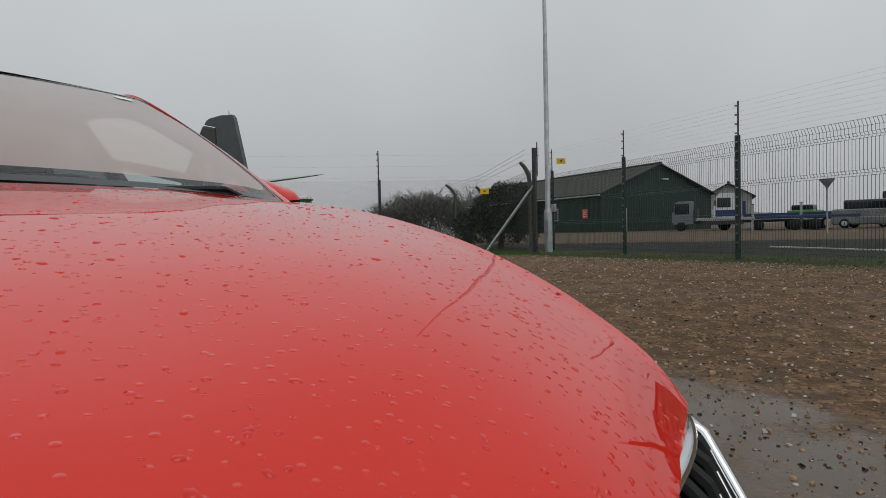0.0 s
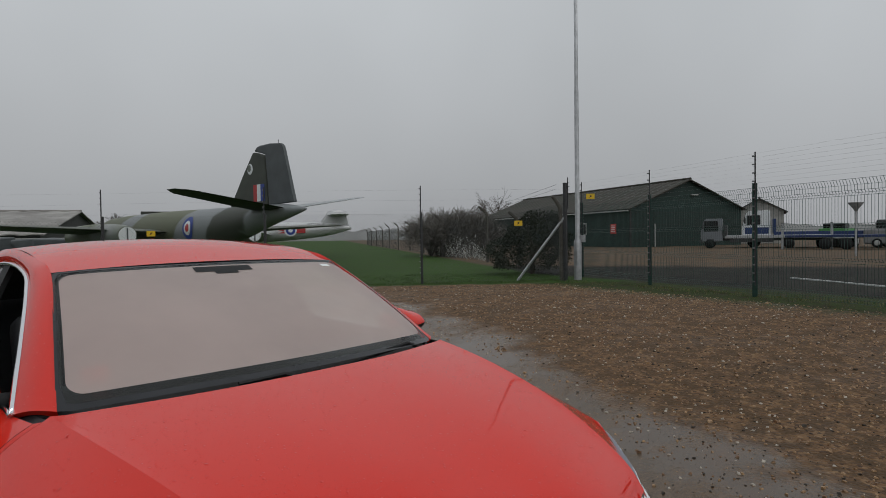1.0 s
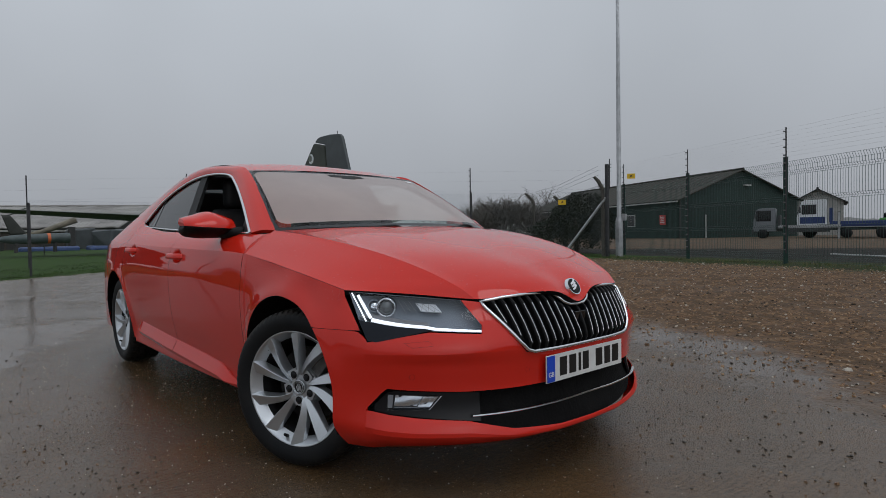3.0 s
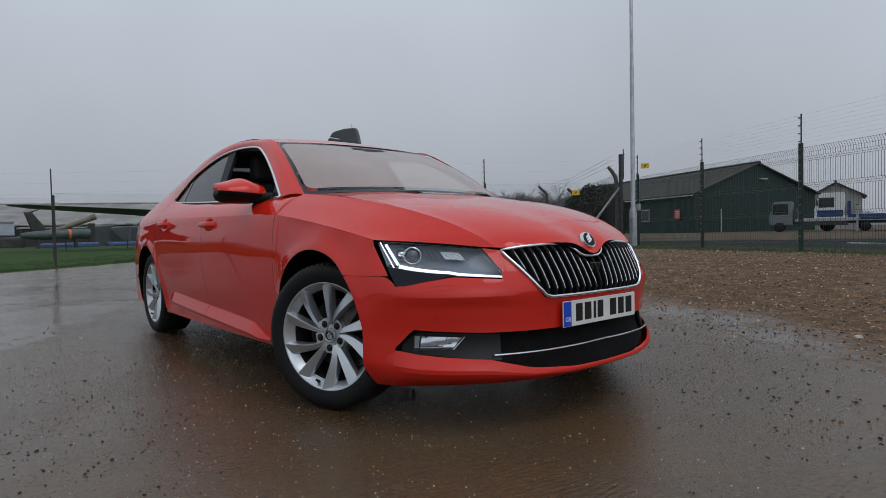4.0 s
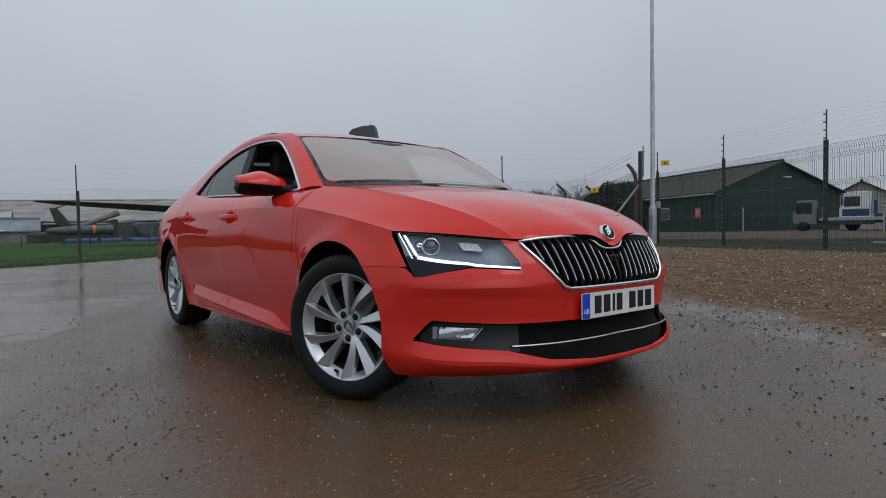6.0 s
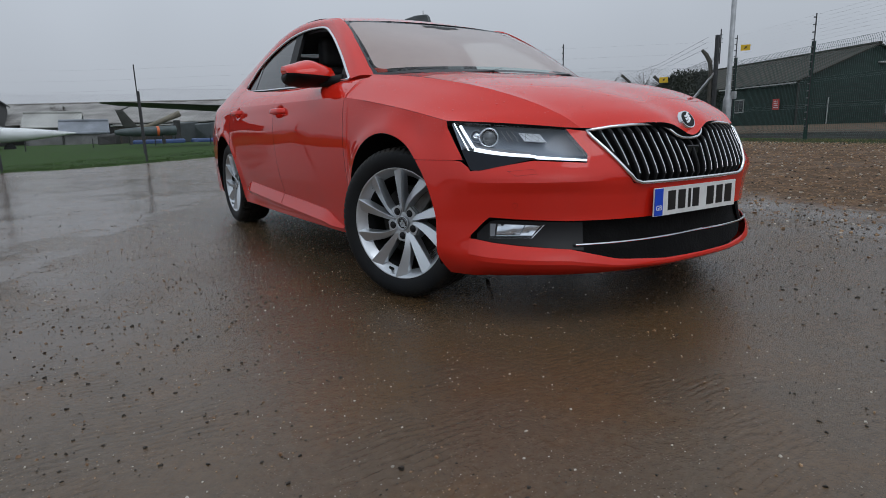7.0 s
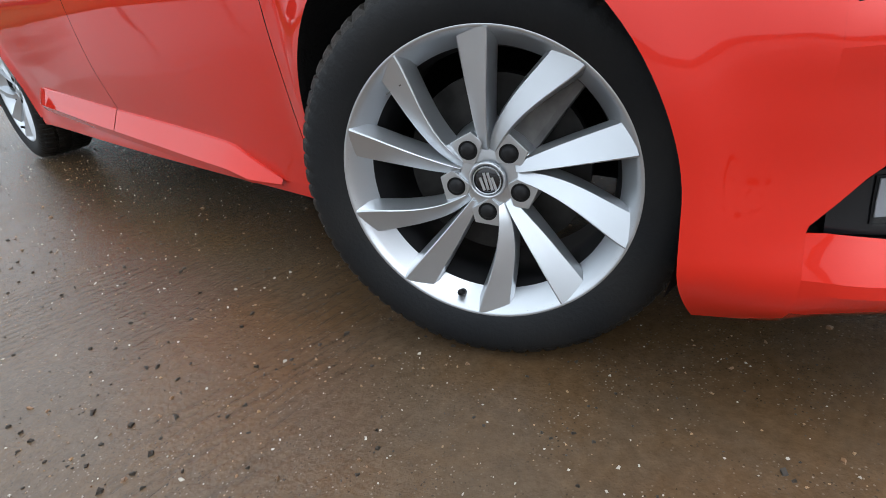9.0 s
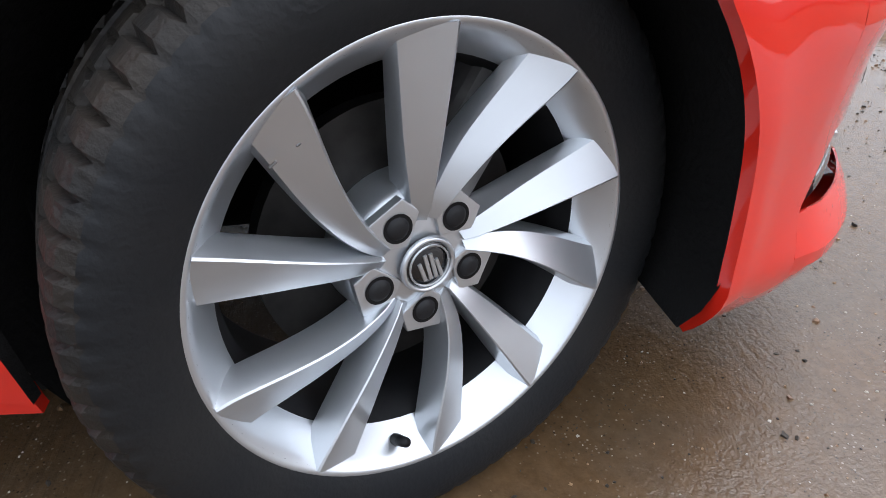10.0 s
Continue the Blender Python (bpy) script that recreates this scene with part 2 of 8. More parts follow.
def panel(name, P, mat, parent, rim=0.014, flip=False, label="", out=None, edge=None):
    """A sheet from a grid of points, with its rim turned in. out: a point that lies inside, to turn the sheet outwards."""
    P = np.asarray(P, float)
    nu, nv = P.shape[:2]
    n = normals_of(P)
    if out is not None:
        mid = P[nu // 2, nv // 2] - np.asarray(out, float)
        if (n[nu // 2, nv // 2] * mid).sum() < 0:
            n = -n
            flip = True
        else:
            flip = False
    elif flip:
        n = -n
    verts = P.reshape(-1, 3).tolist()
    faces = grid_faces(nu, nv, flip)
    if rim:
        ring = [(i, 0) for i in range(nu)] + [(nu - 1, j) for j in range(1, nv)] + [(i, nv - 1) for i in range(nu - 2, -1, -1)] + [(0, j) for j in range(nv - 2, 0, -1)]
        base = len(verts)
        for i, j in ring:
            verts.append((P[i, j] - n[i, j] * rim).tolist())
        k = len(ring)
        for a in range(k):
            b = (a + 1) % k
            ia, ib = ring[a][0] * nv + ring[a][1], ring[b][0] * nv + ring[b][1]
            q = (ia, base + a, base + b, ib)
            faces.append(q if not flip else q[::-1])
    me = data_mesh(name, verts, faces, mat)
    if rim:
        core = (nu - 1) * (nv - 1)
        me.polygons.foreach_set("use_smooth", [i < core for i in range(len(me.polygons))])
        me.set_sharp_from_angle(angle=radians(58))
        # a black edge material paints the shade in the gaps between panels
        if edge is not None:
            me.materials.append(edge)
            me.polygons.foreach_set("material_index", [0 if i < core else 1 for i in range(len(me.polygons))])
    return child(name, me, parent, label)


def tube(points, radius, sides=8, closed=False):
    """A bmesh tube along points; radius may be a list."""
    p = np.asarray(points, float)
    n = len(p)
    rr = np.full(n, radius) if np.isscalar(radius) else np.asarray(radius, float)
    bm = bmesh.new()
    rings = []
    ref = Vector((0.31, 0.17, 0.93)).normalized()
    for i in range(n):
        a, b = p[(i - 1) % n if closed else max(i - 1, 0)], p[(i + 1) % n if closed else min(i + 1, n - 1)]
        d = Vector(b - a).normalized()
        side = d.cross(ref)
        if side.length < 1e-3:
            side = d.cross(Vector((1, 0, 0)))
        side.normalize()
        up = side.cross(d)
        rings.append([bm.verts.new(Vector(p[i]) + (side * math.cos(2 * math.pi * k / sides) + up * math.sin(2 * math.pi * k / sides)) * rr[i]) for k in range(sides)])
    for i in range(n if closed else n - 1):
        q = rings[(i + 1) % n]
        for k in range(sides):
            bm.faces.new((rings[i][k], rings[i][(k + 1) % sides], q[(k + 1) % sides], q[k]))
    if not closed:
        bm.faces.new(rings[0][::-1])
        bm.faces.new(rings[-1])
    bmesh.ops.recalc_face_normals(bm, faces=bm.faces)
    return bm


def strip(points, width, depth, normal_hint, taper=None):
    """A flat bar of width and depth swept along points; its face looks along normal_hint (one vector, or one a point)."""
    p = np.asarray(points, float)
    n = len(p)
    hint = np.asarray(normal_hint, float)
    if hint.ndim == 1:
        hint = np.repeat(hint[None], n, 0)
    bm = bmesh.new()
    rings = []
    for i in range(n):
        d = p[min(i + 1, n - 1)] - p[max(i - 1, 0)]
        d = d / np.linalg.norm(d)
        nn = hint[i] - d * (hint[i] @ d)
        nn = nn / np.linalg.norm(nn)
        s = np.cross(d, nn)
        w = width * (taper[i] if taper is not None else 1) / 2
        rings.append([bm.verts.new(p[i] + s * a + nn * b) for a, b in ((-w, -depth), (-w, depth * 0.6), (-w * 0.6, depth), (w * 0.6, depth), (w, depth * 0.6), (w, -depth))])
    for i in range(n - 1):
        for k in range(6):
            bm.faces.new((rings[i][k], rings[i][(k + 1) % 6], rings[i + 1][(k + 1) % 6], rings[i + 1][k]))
    bm.faces.new(rings[0][::-1])
    bm.faces.new(rings[-1])
    bmesh.ops.recalc_face_normals(bm, faces=bm.faces)
    return bm


def box(size, at=(0, 0, 0), bevel=0.0, segments=2):
    bm = bmesh.new()
    bmesh.ops.create_cube(bm, size=1)
    bmesh.ops.scale(bm, vec=size, verts=bm.verts)
    if bevel:
        bmesh.ops.bevel(bm, geom=bm.edges[:], offset=bevel, segments=segments, affect="EDGES", profile=0.6)
    bmesh.ops.translate(bm, vec=at, verts=bm.verts)
    return bm


def lathe(profile, steps=64, axis="x"):
    """A surface of revolution: profile rows (along the axis, radius)."""
    verts, faces = [], []
    k = len(profile)
    for i in range(steps):
        a = 2 * math.pi * i / steps
        for h, r in profile:
            verts.append((h, r * math.cos(a), r * math.sin(a)) if axis == "x" else (r * math.cos(a), r * math.sin(a), h))
    return verts, grid_faces(steps, k, wrap=True)


def slab(outline, thick, bevel=0.0):
    """A flat plate from an outline in x, y, thick along z."""
    bm = bmesh.new()
    f = bm.faces.new([bm.verts.new((x, y, 0)) for x, y in outline])
    r = bmesh.ops.extrude_face_region(bm, geom=[f])
    bmesh.ops.translate(bm, vec=(0, 0, thick), verts=[v for v in r["geom"] if isinstance(v, bmesh.types.BMVert)])
    bmesh.ops.recalc_face_normals(bm, faces=bm.faces)
    if bevel:
        bmesh.ops.bevel(bm, geom=bm.edges[:], offset=bevel, segments=2, affect="EDGES", profile=0.6)
    return bm


def letters(text, size, mat, parent, at, name="lettering", depth=0.001):
    c = bpy.data.curves.new(name, "FONT")
    c.body, c.size, c.extrude, c.align_x, c.align_y = text, size, depth, "CENTER", "CENTER"
    tmp = new(name, c)
    me = bpy.data.meshes.new_from_object(tmp.evaluated_get(bpy.context.evaluated_depsgraph_get()))
    bpy.data.objects.remove(tmp)
    me.materials.append(mat)
    return child(name, me, parent, at=at)

# ---- the red car: nose towards -y, front axle at y = 0, ground at z = 0 ----
AXLE_Z, WHEELBASE, ARCH, YF = 0.334, 2.841, 0.360, 0.042
PLAN = np.array([(0, -0.818), (0.20, -0.809), (0.40, -0.764), (0.56, -0.683), (0.70, -0.572), (0.80, -0.455), (0.866, -0.32), (0.896, -0.15), (0.908, 0.1), (0.906, 0.45), (0.918, 1.0), (0.925, 1.6), (0.922, 2.2), (0.918, 2.84), (0.89, 3.3), (0.82, 3.65), (0.68, 3.83), (0.40, 3.91), (0, 3.93)])
PLAN_S = np.concatenate([[0], np.cumsum(np.linalg.norm(np.diff(PLAN, axis=0), axis=1))])
Z_LEVELS = [0.15, 0.20, 0.25, 0.30, 0.38, 0.46, 0.54, 0.60, 0.70, 0.76, 0.83, 0.90, 1.0]
NOSE_OFFSETS = {
    0.00: [-0.07, 0.022, 0.020, 0.004, -0.014, -0.010, 0.000, -0.022, -0.072, -0.095, -0.12, -0.15, -0.2],
    0.75: [-0.07, 0.006, 0.018, 0.002, -0.008, -0.001, 0.006, -0.018, -0.074, -0.095, -0.12, -0.15, -0.2],
    1.20: [-0.06, -0.034, -0.006, 0.000, 0.001, 0.004, 0.002, 0.000, -0.028, -0.050, -0.08, -0.10, -0.14],
    1.42: [-0.06, -0.045, -0.025, -0.010, 0.002, 0.006, 0.006, 0.004, -0.006, -0.020, -0.05, -0.07, -0.11],
}
FLANK_OFFSETS = {
    1.90: [-0.07, -0.050, -0.045, -0.038, -0.026, -0.014, -0.004, 0.000, -0.002, -0.008, -0.018, -0.04, -0.10],
    2.60: [-0.07, -0.050, -0.055, -0.055, -0.038, -0.020, -0.009, -0.004, 0.000, -0.002, -0.014, -0.03, -0.10],
    4.30: [-0.07, -0.050, -0.035, -0.025, -0.014, -0.006, -0.002, 0.000, 0.002, -0.001, -0.014, -0.03, -0.10],
    5.30: [-0.07, -0.010, 0.000, 0.000, 0.000, 0.000, 0.000, 0.000, -0.010, -0.020, -0.035, -0.05, -0.10],
    6.00: [-0.05, 0.000, 0.000, 0.000, 0.000, 0.000, 0.000, -0.005, -0.020, -0.030, -0.040, -0.05, -0.10],
}
FLANK_OFFSETS[3.60] = FLANK_OFFSETS[2.60]
OFFSETS = {k: v for k, v in sorted({**NOSE_OFFSETS, **FLANK_OFFSETS}.items())}
OFF_S, OFF_V = np.array(list(OFFSETS)), np.array(list(OFFSETS.values()))


def skin(s, z, out=0.0):
    """A point of the right-hand body skin: s runs from the nose's middle round to the tail's."""
    s, z = np.broadcast_arrays(np.asarray(s, float), np.asarray(z, float))
    p = hermite(PLAN_S, PLAN, s)
    e = 0.01
    d = hermite(PLAN_S, PLAN, s + e) - hermite(PLAN_S, PLAN, s - e)
    d[np.isclose(s, 0)] = (1, 0)
    n = np.stack([d[..., 1], -d[..., 0]], -1)
    n = n / np.linalg.norm(n, axis=-1, keepdims=True)
    row = np.stack([hermite(Z_LEVELS, OFF_V[k], z) for k in range(len(OFF_S))], -1)
    f = np.clip(np.searchsorted(OFF_S, s, side="right") - 1, 0, len(OFF_S) - 2)
    t = np.clip((s - OFF_S[f]) / (OFF_S[f + 1] - OFF_S[f]), 0, 1)
    t = t * t * (3 - 2 * t)
    off = np.take_along_axis(row, f[..., None], -1)[..., 0] * (1 - t) + np.take_along_axis(row, (f + 1)[..., None], -1)[..., 0] * t
    for yc in (YF, WHEELBASE):
        rho = np.hypot(p[..., 1] - yc, z - AXLE_Z - 0.012)
        off = off + 0.012 * np.exp(-(((rho - ARCH) / 0.045) ** 2)) * (np.abs(p[..., 0]) > 0.8)
    fold = np.where(z > 0.522, np.clip(1 - (z - 0.522) / 0.065, 0, 1), np.clip(1 - (0.522 - z) / 0.035, 0, 1))
    off = off + 0.007 * fold * np.clip((s - 0.42) / 0.14, 0, 1) * np.clip((1.02 - s) / 0.30, 0, 1)
    q = p + n * (off + out)[..., None]
    return np.stack([-q[..., 0], q[..., 1], z], -1)


_S = np.linspace(0, PLAN_S[-1], 1200)


def s_at_y(y, z=0.5):
    p = skin(_S, np.full_like(_S, z))
    k = np.argmin(p[:, 0])
    m = _S < PLAN_S[-5]
    return float(np.interp(y, p[m, 1], _S[m]))


def s_at_h(h, z=0.5):
    p = skin(_S, np.full_like(_S, z))
    m = _S < 1.6
    return float(np.interp(h, -p[m, 0], _S[m]))


def mirror(P):
    Q = np.array(P, float)
    Q[..., 0] *= -1
    return Q


car = thing("car", "wet red hatchback car with silver alloy wheels and misted windscreen", "car")
INSIDE = (0, 1.5, 0.5)


def both(name, P, mat, parent=None, rim=0.014, label="", edge=None):
    """The same panel on the right-hand and on the left-hand side."""
    a = panel(name, P, mat, parent or car, rim, label=label, out=INSIDE, edge=edge)
    panel(name, mirror(P), mat, parent or car, rim, label=label, out=INSIDE, edge=edge)
    return a


def sheet(ss, low, high, rows, out=0.0):
    """Skin between two heights that change along s."""
    t = np.linspace(0, 1, rows)
    z = np.asarray(low)[:, None] * (1 - t) + np.asarray(high)[:, None] * t
    return skin(np.repeat(np.asarray(ss)[:, None], rows, 1), z, out)


def side_sheet(ys, low, high, rows, out=0.0):
    base = s_at_y(0.5)
    grid_y = np.linspace(-0.5, 3.4, 160)
    grid_s = np.array([s_at_y(v, 0.55) for v in grid_y])
    return sheet(np.interp(ys, grid_y, grid_s), low, high, rows, out)


def arch_low(y, yc, floor):
    d = np.abs(y - yc)
    return np.where(d < ARCH, AXLE_Z + 0.012 + np.sqrt(np.maximum(ARCH**2 - d**2, 0)), floor)


# crease along the flank, which is the bonnet's outer edge too
CREASE = np.array([(-0.82, -0.320, 0.744), (-0.858, -0.10, 0.792), (-0.876, 0.15, 0.833), (-0.886, 0.446, 0.872), (-0.895, 0.9, 0.884), (-0.901, 1.4, 0.892), (-0.898, 2.1, 0.907), (-0.889, 2.5, 0.917), (-0.872, 2.9, 0.926), (-0.842, 3.3, 0.934), (-0.77, 3.62, 0.94)])


def crease_z(y):
    return hermite(CREASE[:, 1], CREASE[:, 2], y)


def crease_at(y):
    return hermite(CREASE[:, 1], CREASE, y)


def tie_to_crease(P, ys):
    """Pulls a flank sheet's upper rows on to the crease."""
    c = crease_at(ys)
    gap = c - P[:, -1]
    rows = P.shape[1]
    f = np.clip((np.linspace(0, 1, rows) - 0.35) / 0.65, 0, 1) ** 2
    return P + gap[:, None, :] * f[None, :, None]


# front wing
ys = np.concatenate([np.linspace(-0.425, YF - ARCH - 0.001, 7), YF - ARCH * np.cos(np.linspace(0.001, math.pi - 0.001, 44)), np.linspace(YF + ARCH + 0.001, 0.449, 5)])
low = np.where(ys < YF - ARCH, 0.603, arch_low(ys, YF, 0.225))
low = np.where(ys < 0, np.maximum(low, 0.603), low)
high = np.where(ys < -0.320, 0.568 + (ys + 0.445) / 0.125 * 0.176, crease_z(np.maximum(ys, -0.32)))
W = side_sheet(ys, low, high - 0.0006, 18)
keep = ys >= -0.320
W[keep] = tie_to_crease(W[keep], ys[keep])
# red panels take black turned-in edges, so their gaps look shaded
both("front_wing", W, RED, edge=LINER)

# doors, with the shut lines slanting a little
SHUT = 0.0030


HANDLES = ((1.375, 0.845), (2.36, 0.870))


def dish(P):
    """Presses the hollow behind each door handle into a flank sheet."""
    P = np.array(P, float)
    for yc, zc in HANDLES:
        r2 = ((P[..., 1] - yc + 0.02) / 0.072) ** 2 + ((P[..., 2] - zc + 0.004) / 0.034) ** 2
        P[..., 0] += 0.020 * np.clip(1 - r2, 0, 1) ** 0.7
    return P


def door_panel(y0, y1, floor=0.235):
    t = np.linspace(0, 1, 120)
    rows = 70
    yy = y0 + (y1 - y0) * t
    P = side_sheet(yy, np.maximum(arch_low(yy, WHEELBASE, floor), floor), crease_z(yy) - 0.001, rows)
    return dish(tie_to_crease(P, yy))


D1 = door_panel(0.449 + SHUT, 1.480)
both("front_door_skin", D1, RED, edge=LINER)
yr = np.concatenate([np.linspace(1.480 + SHUT, 2.45, 100), 2.463 + 0.135 * (1 - np.cos(np.linspace(0.0, math.pi / 2, 10)))])
R1 = dish(tie_to_crease(side_sheet(yr, np.maximum(arch_low(yr, WHEELBASE, 0.235), 0.235), crease_z(yr) - 0.001, 70), yr))
both("rear_door_skin", R1, RED, edge=LINER)
yq = np.concatenate([WHEELBASE - ARCH * np.cos(np.linspace(math.acos(-(2.604 - WHEELBASE) / ARCH), math.pi - 0.001, 30)), np.linspace(WHEELBASE + ARCH + 0.001, 3.40, 8)])
Q1 = tie_to_crease(side_sheet(yq, arch_low(yq, WHEELBASE, 0.23), crease_z(yq) - 0.001, 20), yq)
both("rear_wing", Q1, RED, edge=LINER)
# rear bumper and tail panel
ss = np.linspace(s_at_y(3.40, 0.55) + 0.004, PLAN_S[-1], 30)
both("rear_bumper", sheet(ss, np.full(30, 0.22), np.full(30, 0.62), 12), RED)
both("tail_panel", sheet(ss, np.full(30, 0.63), np.full(30, 0.935), 10), RED)
# sill under the doors
ys = np.linspace(YF + ARCH + 0.005, WHEELBASE - ARCH - 0.01, 40)
both("sill", side_sheet(ys, np.full(40, 0.202), np.full(40, 0.238), 8, out=-0.006), RED)
# raised skirt along the doors' foot
ys = np.concatenate([np.linspace(0.60, 1.483, 22), np.linspace(1.489, 2.36, 22)])
top = np.interp(ys, [0.60, 0.78, 2.26, 2.36], [0.236, 0.306, 0.376, 0.335])
bot = np.interp(ys, [0.60, 1.0, 2.22, 2.36], [0.222, 0.232, 0.282, 0.300])
rows_t = np.array([0, 0.05, 0.26, 0.30, 0.65, 0.97, 1.0])
SK = np.stack([side_sheet(ys, bot + (top - bot) * q, bot + (top - bot) * q, 1)[:, 0] for q in rows_t], 1)
SK[..., 0] -= np.array([0.002, 0.034, 0.041, 0.042, 0.024, 0.006, 0.0])[None, :] * np.clip((2.38 - ys) / 0.12, 0.05, 1)[:, None] * np.clip((ys - 0.58) / 0.10, 0.05, 1)[:, None]
for y_cut in ((0, 22), (22, 44)):
    both("door_moulding", SK[y_cut[0]:y_cut[1]], RED, rim=0.0)
for ob_ in car.children:
    if ob_.name.startswith("door_moulding"):
        ob_.data.set_sharp_from_angle(angle=radians(22))

# front bumper, upper part: from the dark intake up to grille and lamps
H_NOSE = [0.0, 0.20, 0.40, 0.55, 0.70, 0.765, 0.808]
ZU = [0.380, 0.380, 0.380, 0.381, 0.390, 0.397, 0.322]
ZL = [0.222, 0.224, 0.240, 0.280, 0.294, 0.304, 0.316]
S_TIP = s_at_h(0.462, 0.588)
S_GB = s_at_h(0.332, 0.513)
S_GT = s_at_h(0.452, 0.690)
S_LOW = s_at_y(-0.445, 0.568)
S_ARCH = s_at_y(YF - ARCH - 0.002, 0.45)
S_FOG = s_at_y(-0.437, 0.316)


def intake_top(s):
    h = np.interp(s, _S, -skin(_S, np.full_like(_S, 0.36))[:, 0])
    return np.interp(h, H_NOSE, ZU)


def intake_low(s):
    h = np.interp(s, _S, -skin(_S, np.full_like(_S, 0.28))[:, 0])
    return np.interp(h, H_NOSE, ZL)


_ZE = np.linspace(0.15, 0.61, 24)
_SE = np.array([s_at_y(YF - math.sqrt(max(ARCH**2 - max(z - AXLE_Z - 0.012, 0) ** 2, 0.0)) - 0.001, z) for z in _ZE])


def nose_sheet(ss, low, high, rows, out=0.0):
    """A bumper sheet whose rear end follows the wheel arch."""
    t = np.linspace(0, 1, rows)
    z = np.asarray(low)[:, None] * (1 - t) + np.asarray(high)[:, None] * t
    S = np.repeat(np.asarray(ss)[:, None], rows, 1)
    end = np.interp(z, _ZE, _SE)
    f = np.clip((S - S_FOG) / (S_ARCH - S_FOG), 0, 1)
    return skin(np.where(S > S_FOG, S_FOG + f * (end - S_FOG), S), z, out)


def bumper_top(s):
    return np.interp(s, [0, S_GB, S_GT - 0.012, S_GT + 0.003, S_TIP + 0.012, (S_TIP + S_LOW) / 2, S_LOW, S_LOW + 0.03, S_ARCH], [0.508, 0.508, 0.686, 0.686, 0.584, 0.597, 0.563, 0.6015, 0.6015])


ss = np.unique(np.concatenate([np.linspace(0, S_GB, 14), np.linspace(S_GB, S_GT - 0.012, 10), [S_GT + 0.003], np.linspace(S_TIP + 0.012, S_LOW, 20), np.linspace(S_LOW, S_FOG, 5)]))
lo_u = intake_top(ss)
lo_u[-1] = 0.317
both("front_bumper", nose_sheet(ss, lo_u, np.minimum(bumper_top(ss), 0.522), 16), RED, rim=0.0)
cheek = np.unique(np.concatenate([np.linspace(S_GB + 0.003, S_GT - 0.012, 10), [S_GT + 0.003, S_TIP + 0.012]]))
both("grille_cheek", nose_sheet(cheek, np.minimum(np.full(len(cheek), 0.522), bumper_top(cheek)), bumper_top(cheek), 12), RED, rim=0.0)
brow = np.unique(np.concatenate([np.linspace(S_TIP + 0.012, S_LOW, 24), np.linspace(S_LOW, S_FOG, 5)]))
both("bumper_brow", nose_sheet(brow, np.full(len(brow), 0.522), bumper_top(brow), 10), RED, rim=0.0)
ss = np.linspace(S_FOG, S_ARCH, 9)
both("bumper_corner", nose_sheet(ss, np.full(9, 0.165), bumper_top(ss), 24), RED, rim=0.015)
ss = np.linspace(0, S_FOG, 44)
both("bumper_lip", nose_sheet(ss, np.interp(ss, [0, 0.5, 0.8, S_ARCH], [0.182, 0.178, 0.168, 0.160]), intake_low(ss), 9, np.outer(np.interp(ss, [0, 0.3, 0.75, S_FOG - 0.05, S_FOG], [0.3, 0.5, 1.0, 0.8, 0.0]), [-0.020, -0.013, -0.006, 0.002, 0.010, 0.0105, 0.007, 0.004, 0.0])), RED, rim=0.003)
for ob_ in car.children:
    if ob_.name.startswith("bumper_lip"):
        ob_.data.set_sharp_from_angle(angle=radians(15))
# body-coloured corner between grille and headlamp
S_IN = s_at_h(0.512, 0.700)
ss = np.unique(np.concatenate([np.linspace(S_GT + 0.003, S_TIP + 0.012, 5), np.linspace(S_TIP + 0.012, S_IN, 14)]))
lo_c = np.where(ss < S_TIP + 0.012, bumper_top(ss), np.interp(ss, [S_TIP + 0.012, S_IN], [0.598, 0.7035]))
both("lamp_corner", sheet(ss, lo_c, np.maximum(np.interp(ss, [S_GT, S_IN], [0.694, 0.704]), lo_c + 0.0005), 8, out=-0.0006), RED, rim=0.0)
# dark intake behind the bumper's opening
ss = np.linspace(0, S_FOG, 50)
P = sheet(ss, intake_low(ss) - 0.012, intake_top(ss) + 0.012, 10, out=-0.030)
P[..., 1] += 0.012 * np.sin(np.linspace(0, math.pi, 10))[None, :]
both("lower_intake", P, LINER, rim=0)
ss = np.linspace(0, s_at_h(0.535, 0.29), 30)
line = skin(ss, np.interp(ss, [0, ss[-1]], [0.306, 0.297]), 0.004)
line = np.concatenate([mirror(line[::-1]), line[1:]])
part("intake_trim", strip(line, 0.0075, 0.005, (0, -1, 0.2)), CHROME, car, "thin chrome strip", smooth=False)

